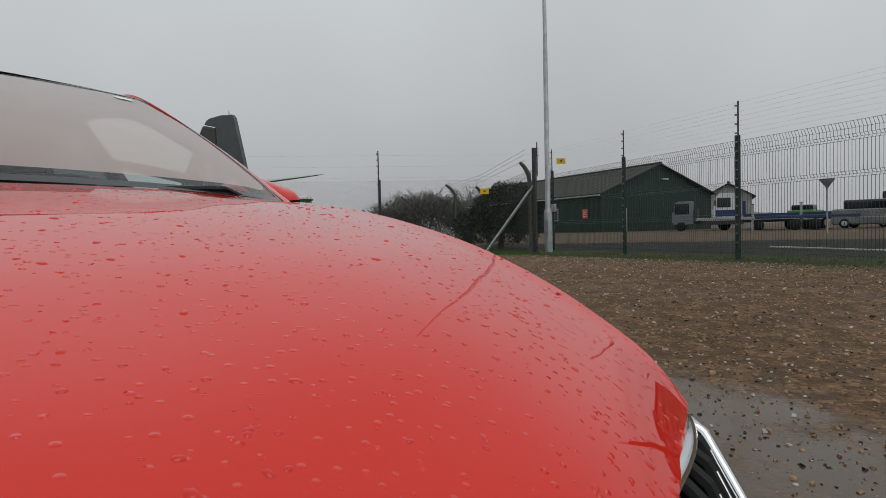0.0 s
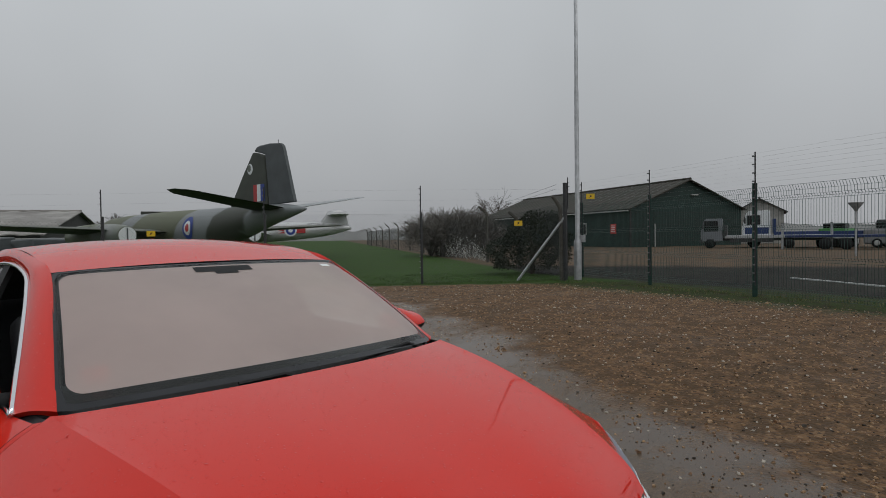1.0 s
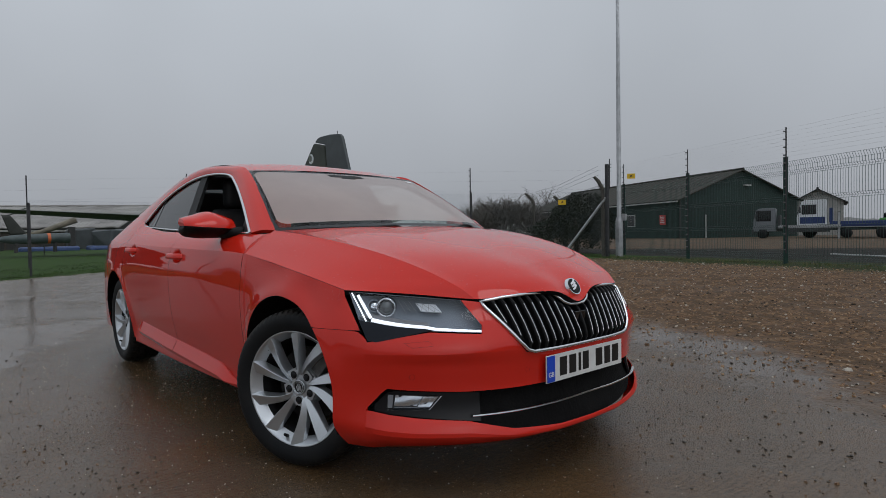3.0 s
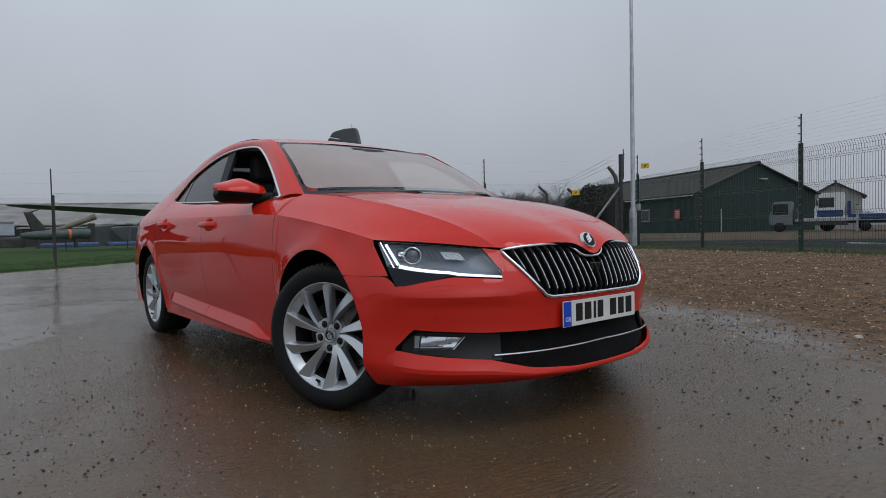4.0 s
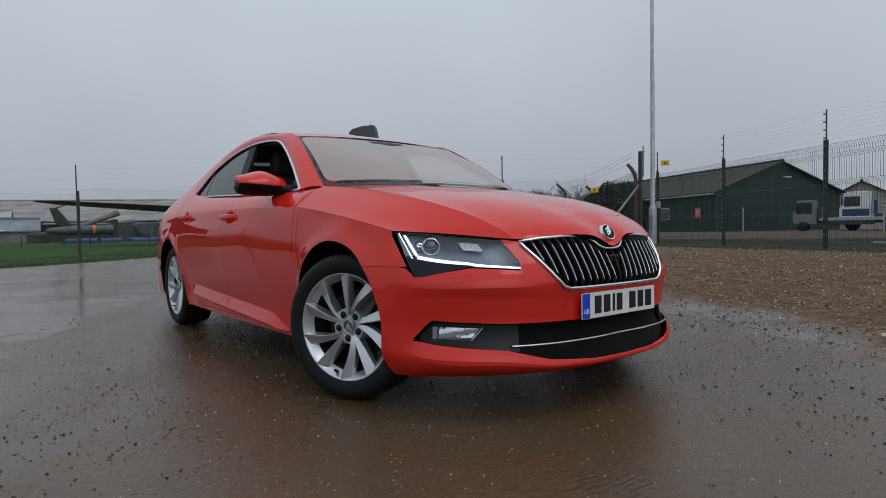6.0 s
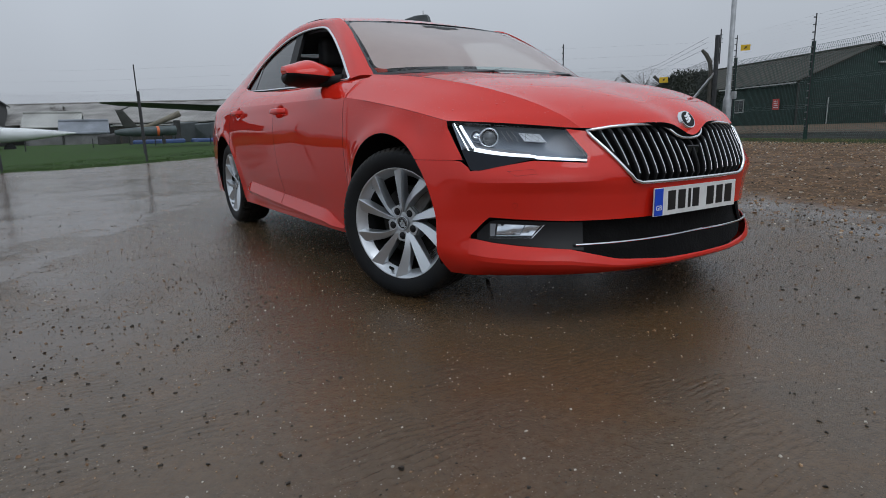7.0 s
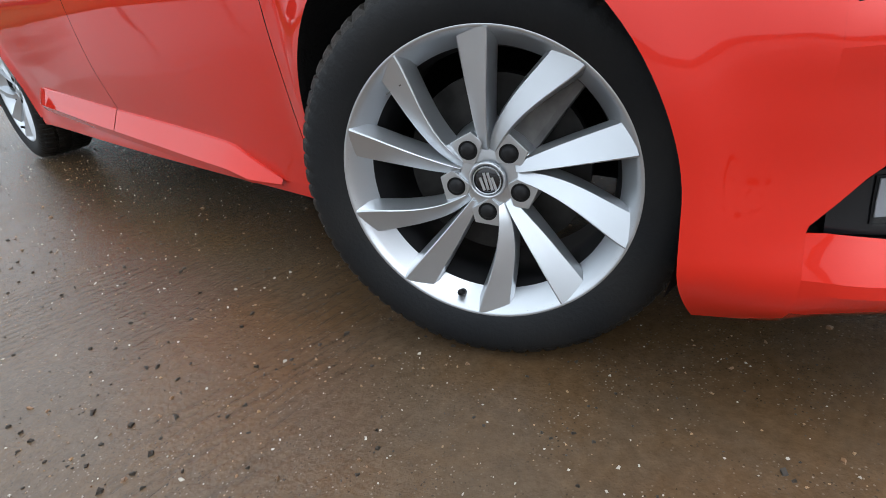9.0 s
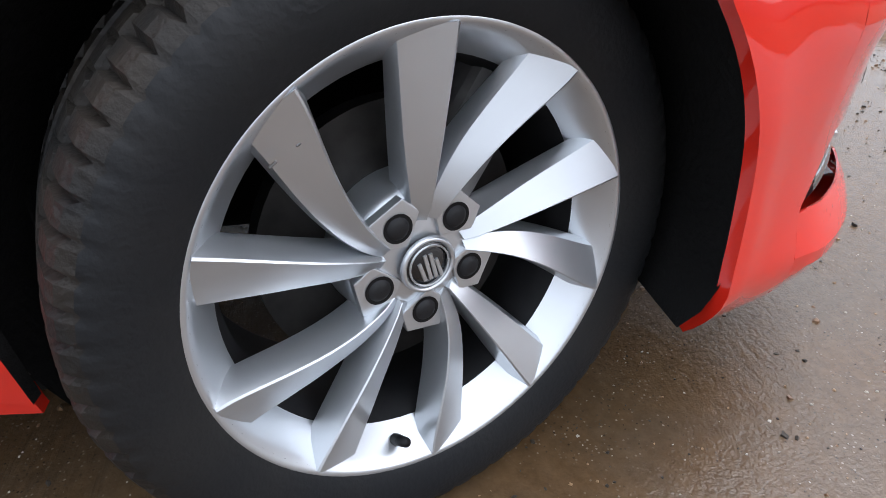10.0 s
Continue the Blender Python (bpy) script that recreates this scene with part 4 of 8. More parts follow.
for i in range(-10, 11):
    h = abs(i) * 0.0395
    a, b = float(np.interp(h, hs, g_low)) + 0.006, float(np.interp(h, hs, g_top)) - 0.006
    zz = np.linspace(a, b, 9)
    lean = np.linspace(-0.004, 0.014, 9) * (1 if h else 0)
    line = np.stack([nose_at(max(h + d, 0.0), z, -0.008 - 0.018 * (k > 7) - 0.010 * (k < 1)) for k, (z, d) in enumerate(zip(zz, lean))])
    if i < 0:
        line = mirror(line)
    wide = 0.016 if abs(i) > 1 else 0.012
    fin = part("grille_bar", strip(line, wide, 0.012, (0, -1, 0.15)), BLACK_PLASTIC, grille)
    if abs(i) > 0:
        edge = line + np.array([0, -0.0135, 0])
        part("bright_edge", strip(edge[1:-1], 0.0034, 0.0015, (0, -1, 0.15)), CHROME, fin)
part("sensor_block", box((0.07, 0.02, 0.10), tuple(nose_at(0.0, 0.58, -0.024)), 0.004), BLACK_GLOSS, grille)

# badge at the bonnet's tip: plain shapes
bc = np.array((0.003, -0.752, 0.724))
m_b = Matrix.Translation(bc) @ Matrix.Rotation(radians(60), 4, "X")
bm = bmesh.new()
bmesh.ops.create_cone(bm, cap_ends=True, segments=36, radius1=0.041, radius2=0.037, depth=0.012)
badge = part("bonnet_badge", bm, CHROME, car, "round chrome badge", at=m_b)
bm = bmesh.new()
bmesh.ops.create_cone(bm, cap_ends=True, segments=32, radius1=0.0325, radius2=0.032, depth=0.004)
part("badge_field", bm, BLACK_PLASTIC, badge, at=Matrix.Translation((0, 0, 0.0060)))
for k in range(3):
    q = [(-0.018 + 0.030 * u_, -0.014 + 0.012 * k + 0.018 * u_ * u_, 0.0087) for u_ in np.linspace(0, 1, 6)]
    part("badge_mark", strip(q, 0.0085, 0.0015, (0, 0, 1)), LAMP_WHITE, badge)

# number plate, its characters as plain bars
pl = Matrix.Translation((0.003, -0.813, 0.431)) @ Matrix.Rotation(radians(90), 4, "X")
plate = part("number_plate", box((0.512, 0.104, 0.006), (0, 0, 0), 0.002), PLATE_WHITE, car, "white number plate with a blue band", at=pl)
part("blue_band", box((0.047, 0.099, 0.002), (-0.2310, 0, 0.0036), 0), PLATE_BLUE, plate)
letters("GB", 0.026, WHITE, plate, Matrix.Translation((-0.2310, -0.022, 0.0050)))
for x, w in ((-0.165, 0.044), (-0.105, 0.044), (-0.058, 0.016), (-0.018, 0.040), (0.075, 0.046), (0.135, 0.042), (0.195, 0.046)):
    part("plate_bar", box((w, 0.072, 0.0012), (x + 0.01, 0.002, 0.0036), 0), PLATE_BLACK, plate)

# headlamps
for side in (1, -1):
    f = (lambda P: P) if side > 0 else mirror
    tt = np.linspace(0, 1, 40)
    s_low = np.interp(tt, [0, 1], [S_TIP, S_LOW])
    s_top = np.interp(tt, [0, 1], [S_IN, s_at_y(-0.326, 0.738)])
    z_low = np.interp(tt, [0, 0.50, 0.93, 1], [0.588, 0.602, 0.566, 0.570])
    z_top = np.interp(tt, [0, 1], [0.702, 0.739])

    def lamp_at(u, v, out):
        """Points of the lamp's cover: u from its inner tip to its outer end, v from foot to top."""
        u, v = np.broadcast_arrays(np.asarray(u, float), np.asarray(v, float))
        S = np.interp(u, tt, s_low) * (1 - v) + np.interp(u, tt, s_top) * v
        Z = np.interp(u, tt, z_low) * (1 - v) + np.interp(u, tt, z_top) * v
        return f(skin(S, Z, out))

    def lamp_sheet(v0, v1, rows, out, u0=0.0, u1=1.0, cols=30):
        return lamp_at(np.linspace(u0, u1, cols)[:, None], np.linspace(v0, v1, rows)[None, :], out)

    def foot_v(u):
        return np.interp(u, [0, 0.45, 0.90], [0.035, 0.055, 0.43])

    lamp = panel("headlamp", lamp_sheet(0, 1, 10, -0.001), LAMP_GLASS, car, 0, label="clear headlamp with a bright L-shaped light strip", out=INSIDE)
    panel("housing", lamp_sheet(0.0, 1.0, 8, -0.050), LAMP_DARK, lamp, 0, out=INSIDE)
    for v in (0.0, 1.0):
        u = np.linspace(0, 1, 30)
        panel("housing_wall", np.stack([lamp_at(u, v, -0.002), lamp_at(u, v, -0.050)], 1), LAMP_DARK, lamp, 0)
    for u in (0.0, 1.0):
        v = np.linspace(0, 1, 8)
        panel("housing_wall", np.stack([lamp_at(u, v, -0.002), lamp_at(u, v, -0.050)], 1), LAMP_DARK, lamp, 0)
    face = (-0.6 * side, -0.8, 0.1)
    u = np.linspace(0.015, 0.89, 24)
    part("light_strip", strip(lamp_at(u, foot_v(u), -0.007), 0.013, 0.004, face, taper=np.linspace(0.5, 1.1, 24)), LAMP_LIT, lamp, "bright white light strip")
    u = np.linspace(0.895, 0.935, 14)
    part("light_strip", strip(lamp_at(u, np.linspace(0.46, 0.93, 14), -0.010), 0.010, 0.004, (-0.75 * side, -0.65, 0.1)), LAMP_LIT, lamp, "bright white light strip")
    part("edge_strip", strip(lamp_at(np.linspace(0.94, 0.978, 14), np.linspace(0.40, 0.97, 14), -0.004), 0.004, 0.003, (-0.8 * side, -0.6, 0.1)), LAMP_LIT, lamp)
    u = np.linspace(0.47, 1.0, 24)
    top_v = np.where(u < 0.9, foot_v(u) - 0.045, np.interp(u, [0.9, 1.0], [0.385, 0.42]))
    wedge = lamp_at(u[:, None], top_v[:, None] * np.linspace(-0.02, 1, 6)[None, :], 0.0012)
    panel("lower_wedge", wedge, NAVY_GLOSS, lamp, 0.0, out=INSIDE)
    shelf = np.stack([lamp_at(u, foot_v(np.minimum(u, 0.9)) + 0.03, -0.012), lamp_at(u, foot_v(np.minimum(u, 0.9)) + 0.10, -0.050)], 1)
    panel("inner_shelf", shelf, TRIM_GREY, lamp, 0)
    # projector lens in its tube, with a smaller bright reflector beside it
    for uc, vc, r in ((0.735, 0.66, 0.031), (0.845, 0.70, 0.020)):
        c = lamp_at(uc, vc, -0.030)
        m_l = look(tuple(c), tuple(np.array(c) + np.array((0.62 * side, 0.78, 0.0))))
        v_, f_ = lathe([(0.016, 0.001), (0.013, r * 0.45), (0.004, r * 0.8), (-0.004, r * 0.92)], 30, "z")
        child("projector_lens" if r > 0.025 else "small_reflector", data_mesh("lens", v_, f_, LENS if r > 0.025 else LAMP_CHROME), lamp, at=m_l)
        v_, f_ = lathe([(-0.006, r * 0.90), (0.010, r * 0.98), (0.010, r * 1.12), (-0.016, r * 1.28)], 30, "z")
        child("lens_ring", data_mesh("lens_ring", v_, f_, LAMP_CHROME if r > 0.025 else LAMP_DARK), lamp, at=m_l)
    for k in range(3):
        part("upright_rib", strip(lamp_at(np.full(6, 0.590 - 0.045 * k), np.linspace(0.54, 0.82, 6), -0.030), 0.0025, 0.008, face), TRIM_GREY, lamp)
    # plain white puts the chrome reflector's shine into its colour
    refl = lamp_sheet(0.55, 0.79, 6, -0.026, 0.26, 0.445, 10)
    panel("reflector", refl, LAMP_WHITE, lamp, 0.006, label="faceted reflector, coloured white for its shine", out=INSIDE)
    for k in range(3):
        for sl in (0.055, -0.055):
            q = lamp_at(np.array([0.295 + 0.057 * k - sl / 2, 0.295 + 0.057 * k + sl / 2]), np.array([0.56, 0.78]), -0.0242)
            part("facet_rib", strip(q, 0.0011, 0.0008, face), TRIM_GREY, lamp)
# washer flaps and parking sensors on the bumper
for side in (1, -1):
    f = (lambda P: P) if side > 0 else mirror
    for hh_, zz_ in ((0.70, 0.44), (0.32, 0.44)):
        c = nose_at(hh_, zz_, 0.0012)
        a_, b_ = nose_at(hh_ + 0.012, zz_), nose_at(hh_ - 0.012, zz_)
        d_ = (a_ - b_) / np.linalg.norm(a_ - b_)
        loop = np.array([c + d_ * 0.0095 * math.cos(q) + np.array((0, 0, 1)) * 0.0095 * math.sin(q) for q in np.linspace(0, 2 * math.pi, 20, endpoint=False)])
        part("parking_sensor_ring", tube(f(loop), 0.0003, 4, closed=True), LINER, car)
    c = [nose_at(h_, z_, 0.0010) for h_, z_ in ((0.722, 0.562), (0.655, 0.568), (0.648, 0.552), (0.705, 0.546))]
    part("washer_flap_line", tube(f(np.array(c)), 0.0004, 4, closed=True), LINER, car)

# wheels
TYRE_PROFILE = [(-0.104, 0.236), (-0.109, 0.244), (-0.113, 0.252), (-0.119, 0.275), (-0.1195, 0.296), (-0.114, 0.313), (-0.104, 0.325), (-0.094, 0.3300), (-0.062, 0.3335), (-0.060, 0.326), (-0.050, 0.326), (-0.048, 0.3340), (-0.012, 0.3345), (-0.010, 0.326), (0.0, 0.326)]
TYRE_PROFILE = TYRE_PROFILE + [(-h, r) for h, r in TYRE_PROFILE[-2::-1]]


def tyre_mesh():
    steps = 360
    v, faces = lathe(TYRE_PROFILE, steps)
    k = len(TYRE_PROFILE)
    rr = np.array(v).reshape(steps, k, 3)
    # cross grooves that notch the shoulders and bars of the tread
    for i in range(steps):
        for j in range(k):
            h, r = TYRE_PROFILE[j]
            ph = (i + (2 if abs(h) < 0.052 else 0)) % 5
            if r > 0.31 and ph == 0 and (0.09 < abs(h) or 0.05 > abs(h) > 0.02 or 0.09 > abs(h) > 0.055):
                rr[i, j, 1:] *= (r - (0.0085 if r > 0.32 else 0.004)) / r
    rad = np.linalg.norm(rr[..., 1:], axis=-1, keepdims=True)
    rr[..., 1:] *= (0.231 + (rad - 0.236) * 0.954) / rad
    return data_mesh("tyre", rr.reshape(-1, 3), faces, RUBBER, smooth=False)


def tyre_object(parent):
    me = tyre_mesh()
    me.materials.append(TREAD)
    for p in me.polygons:
        c = p.center
        p.use_smooth = math.hypot(c.y, c.z) < 0.309
        p.material_index = 1 if math.hypot(c.y, c.z) > 0.3065 else 0
    return child("tyre", me, parent, "black tyre with muddy tread")


WHEEL_Z = 0.325
# the rim's face looks along -x
def spoke_mesh(lead):
    """One broad blade with a ridge near one edge and deep flanks; lead: how far its root is swept round, in degrees."""
    rs = np.linspace(0, 1, 15)
    cols = [(-1.0, -0.050), (-1.0, -0.017), (-0.74, 0.003), (-0.66, 0.004), (0.1, -0.003), (0.84, -0.010), (1.0, -0.018), (1.0, -0.050)]
    verts = []
    for q in rs:
        r = 0.048 + (0.2335 - 0.048) * q
        sweep = radians(-0.5 + lead * (1 - q) ** 1.5)
        w = 0.0075 + 0.0245 * q**0.85
        face = -0.073 - 0.032 * q**1.2 - 0.007 * math.sin(math.pi * q**0.6)
        for a, d in cols:
            ang = sweep + a * w / r
            depth = d * (0.55 + 0.6 * min(1, q * 2.2)) if d > -0.03 else d * (1.0 - 0.45 * q)
            verts.append((face - depth, r * math.sin(ang), r * math.cos(ang)))
    k = len(cols)
    faces = grid_faces(len(rs), k)
    faces += [tuple(range(k))[::-1], tuple((len(rs) - 1) * k + i for i in range(k))]
    bm = bmesh.new()
    bv = [bm.verts.new(v) for v in verts]
    for f in faces:
        bm.faces.new([bv[i] for i in f])
    bmesh.ops.recalc_face_normals(bm, faces=bm.faces)
    me = bpy.data.meshes.new("spoke")
    bm.to_mesh(me)
    bm.free()
    me.materials.append(SILVER)
    for p in me.polygons:
        p.use_smooth = True
    me.set_sharp_from_angle(angle=radians(34))
    return me


SPOKES = (spoke_mesh(3.0), spoke_mesh(24.0))


def wheel(center, steer, spin, right):
    w = child("wheel", None, car, "silver ten-spoke alloy wheel with black tyre", at=Matrix.Translation(center) @ Matrix.Rotation(radians(steer if right else steer + 180), 4, "Z") @ Matrix.Rotation(radians(spin), 4, "X"))
    tyre_object(w)
    v, f = lathe([(-0.100, 0.2400), (-0.107, 0.2395), (-0.109, 0.2370), (-0.106, 0.2325), (-0.097, 0.2260), (-0.066, 0.2045)], 96)
    child("rim", data_mesh("rim", v, f, SILVER), w)
    # the barrel's shade behind the spokes is put into its near-black colour
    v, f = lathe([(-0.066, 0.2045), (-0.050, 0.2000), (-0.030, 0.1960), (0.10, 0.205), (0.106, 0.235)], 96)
    child("rim_barrel", data_mesh("rim_barrel", v, f, IRON_AND_SHADE), w, "inner barrel of the rim, coloured dark for the shade behind the spokes")
    v, f = lathe([(-0.071, 0.001), (-0.071, 0.034), (-0.068, 0.052), (-0.064, 0.074), (-0.052, 0.082), (-0.010, 0.086), (0.02, 0.086)], 60)
    child("hub", data_mesh("hub", v, f, SILVER), w)
    for k in range(10):
        child("spoke", SPOKES[k % 2], w, at=Matrix.Rotation(radians(36 * k), 4, "X"))
    for k in range(5):
        a = radians(-41 - 72 * k)
        y, z = 0.056 * math.sin(a), 0.056 * math.cos(a)
        m_a = Matrix.Rotation(-a, 4, "X")
        pad = slab([(-0.021, 0.078), (0.019, 0.081), (0.029, 0.052), (0.004, 0.031), (-0.028, 0.054)], 0.012, 0.0012)
        bmesh.ops.rotate(pad, cent=(0, 0, 0), matrix=Matrix(((0, 0, -1), (1, 0, 0), (0, 1, 0))), verts=pad.verts)
        bmesh.ops.translate(pad, vec=(-0.063, 0, 0), verts=pad.verts)
        part("bolt_pad", pad, SILVER, w, at=m_a)
        # flat black disc on the pad stands in for a shaded bolt hole
        v, f = lathe([(-0.0757, 0.0158), (-0.0753, 0.001)], 22)
        child("pocket_shade", data_mesh("pocket_shade", v, f, BLACK_PLASTIC), w, at=Matrix.Translation((0, y, z)))
        v, f = lathe([(-0.0800, 0.0005), (-0.0797, 0.006), (-0.0782, 0.0100), (-0.0755, 0.0122)], 18)
        child("wheel_bolt", data_mesh("wheel_bolt", v, f, IRON_AND_SHADE), w, "dark bolt cap", at=Matrix.Translation((0, y, z)))
    # hub cap, its mark drawn as plain shapes
    v, f = lathe([(-0.080, 0.001), (-0.080, 0.024), (-0.079, 0.0250)], 36)
    cap = child("hub_cap", data_mesh("hub_cap", v, f, BLACK_GLOSS), w, "dark hub cap with a silver ring")
    v, f = lathe([(-0.0775, 0.0315), (-0.0815, 0.0305), (-0.0825, 0.0282), (-0.0810, 0.0262), (-0.078, 0.0250)], 40)
    child("hub_cap_ring", data_mesh("hub_cap_ring", v, f, SILVER), w)
    ring_n = [(-0.0815, 0.0225 * math.cos(a), 0.0225 * math.sin(a)) for a in np.linspace(0, 2 * math.pi, 30, endpoint=False)]
    part("cap_mark", tube(ring_n, 0.0012, 5, closed=True), SILVER, w)
    for k in range(4):
        q = [(-0.081, -0.008 + 0.0065 * k - 0.006 * (1 - u_), -0.016 + 0.030 * u_ - 0.004 * (k - 1.5) ** 2 * u_) for u_ in np.linspace(0, 1, 5)]
        part("cap_mark", strip(q, 0.0042, 0.001, (-1, 0, 0)), SILVER, w)
    # valve in the rim's well
    a = radians(164)
    bm = tube([(-0.085, 0.217 * math.sin(a), 0.217 * math.cos(a)), (-0.108, 0.203 * math.sin(a), 0.203 * math.cos(a))], [0.007, 0.0055], 10)
    part("valve", bm, BLACK_PLASTIC, w, smooth=True)
    return w


for cx, cy, steer in ((-0.777, 0.032, 23.5), (0.777, -0.030, 21.0)):
    # brake behind each front wheel
    d = Matrix.Translation((cx, cy, WHEEL_Z)) @ Matrix.Rotation(radians(steer if cx < 0 else steer + 180), 4, "Z")
    v, f = lathe([(-0.012, 0.075), (-0.012, 0.155), (0.012, 0.155), (0.012, 0.075)], 60)
    disc = child("brake_disc", data_mesh("brake_disc", v, f, DISC, smooth=False), car, at=d)
    v, f = lathe([(-0.040, 0.001), (-0.040, 0.072), (-0.012, 0.078)], 40)
    child("disc_bell", data_mesh("disc_bell", v, f, IRON), disc)
    cal = box((0.10, 0.075, 0.15), (0.0, 0, 0), 0.014)
    bmesh.ops.rotate(cal, cent=(0, 0, 0), matrix=Matrix.Rotation(radians(38), 3, "X"), verts=cal.verts)
    bmesh.ops.translate(cal, vec=(0.004, -0.085, 0.110), verts=cal.verts)
    part("caliper", cal, IRON, disc, "grey cast brake caliper")
wheel((-0.777, 0.032, WHEEL_Z), 23.5, 0, True)
wheel((0.777, -0.030, WHEEL_Z), 21.0, 10, False)
wheel((-0.772, WHEELBASE, WHEEL_Z), 0, 14, True)
wheel((0.772, WHEELBASE, WHEEL_Z), 0, 25, False)

# wheel housings, floor and closed insides
for cy in (YF, WHEELBASE):
    for side in (1, -1):
        rows = []
        arc = np.linspace(-0.42, math.pi + 0.42, 40)
        ya, za = cy + (ARCH + 0.004) * np.cos(arc), AXLE_Z + 0.012 + (ARCH + 0.004) * np.sin(arc)
        edge = np.array([-skin(np.array([s_at_y(y, z)]), np.array([z]))[0, 0] - 0.012 for y, z in zip(ya, za)])
        for q in np.linspace(0, 1, 6):
            rows.append(np.stack([-(edge * (1 - q) + 0.40 * q) * side, ya, za], -1))
        panel("wheel_liner", np.array(rows), LINER, car, 0)
        bm = bmesh.new()
        bm.faces.new([bm.verts.new((-0.42 * side, cy + 0.40 * math.cos(a), max(0.17, AXLE_Z + 0.012 + 0.40 * math.sin(a)))) for a in np.linspace(-0.42, math.pi + 0.42, 40)])
        part("liner_wall", bm, LINER, car)
NOSE_FLOOR = skin(np.linspace(0, S_ARCH - 0.01, 14), np.full(14, 0.20), -0.045)
part("underbody", slab([(float(p[0]), float(p[1])) for p in NOSE_FLOOR] + [(-float(p[0]), float(p[1])) for p in NOSE_FLOOR[:0:-1]], 0.03), LINER, car, at=Matrix.Translation((0, 0, 0.192)))
part("underbody", box((1.56, 2.02, 0.05), (0, 1.42, 0.19), 0.01), LINER, car)
part("underbody", box((0.80, 0.86, 0.04), (0, 0.0, 0.20), 0.01), LINER, car)
part("underbody", box((0.80, 0.86, 0.04), (0, WHEELBASE, 0.20), 0.01), LINER, car)
part("underbody", box((1.40, 0.52, 0.04), (0, 3.52, 0.24), 0.01), LINER, car)
ss = np.linspace(0, s_at_y(-0.40, 0.5), 24)
both("bumper_core", sheet(ss, np.full(24, 0.19), np.full(24, 0.50), 6, out=-0.060), LINER, rim=0)
ys = np.linspace(0.42, 2.43, 20)
INNER_SIDE = side_sheet(ys, np.full(20, 0.2), crease_z(ys) - 0.03, 8, out=-0.07)
both("door_lining", INNER_SIDE, FABRIC, rim=0)
part("bulkhead", box((1.50, 0.04, 0.55), (0, 0.42, 0.60), 0.01), LINER, car)
part("boot_wall", box((1.30, 0.04, 0.60), (0, 2.62, 0.62), 0.01), FABRIC, car)
part("rear_lining", box((1.24, 0.03, 0.36), (0, 2.78, 1.04), 0.01), FABRIC, car)
part("rear_lining", box((1.06, 0.02, 0.20), (0, 2.52, 1.21), 0.01), FABRIC, car)
part("parcel_shelf", box((1.30, 0.20, 0.03), (0, 2.70, 0.92), 0.01), FABRIC, car)
part("cabin_floor", box((1.50, 2.1, 0.04), (0, 1.5, 0.32), 0.01), FABRIC, car)
dash = box((1.42, 0.42, 0.24), (0, 0.66, 0.85), 0.06, 3)
part("dashboard", dash, FABRIC, car, smooth=True)
part("steering_wheel", tube([(-0.36 + 0.185 * math.cos(a), 1.0 - 0.07 * math.sin(a), 0.90 + 0.175 * math.sin(a)) for a in np.linspace(0, 2 * math.pi, 28, endpoint=False)], 0.016, 8, closed=True), FABRIC, car, smooth=True)


def seat(x, y, wide):
    s = child("seat", None, car, "black leather car seat", at=Matrix.Translation((x, y, 0.34)))
    part("cushion", box((wide, 0.50, 0.20), (0, 0, 0.12), 0.06, 3), FABRIC, s, smooth=True)
    b = box((wide, 0.16, 0.64), (0, 0, 0.32), 0.06, 3)
    bmesh.ops.rotate(b, cent=(0, 0, 0), matrix=Matrix.Rotation(radians(-20), 3, "X"), verts=b.verts)
    bmesh.ops.translate(b, vec=(0, 0.20, 0.18), verts=b.verts)
    part("backrest", b, FABRIC, s, smooth=True)
    h = box((min(wide, 0.27), 0.11, 0.19), (0, 0.455, 0.90), 0.045, 3)
    part("headrest", h, FABRIC, s, smooth=True)


seat(-0.37, 1.22, 0.52)
seat(0.37, 1.22, 0.52)
seat(0.0, 2.10, 1.28)
tag = box((0.09, 0.03, 0.06), (0, 0, 0), 0.02, 3)
part("red_ornament", tag, SIGN_TAG, car, "small red item behind the misted glass", smooth=True, at=Matrix.Translation((-0.565, 0.70, 1.01)))
mir = box((0.24, 0.03, 0.065), (0.0, 0.98, 1.275), 0.014, 2)
part("rear_view_mirror", mir, BLACK_PLASTIC, car)


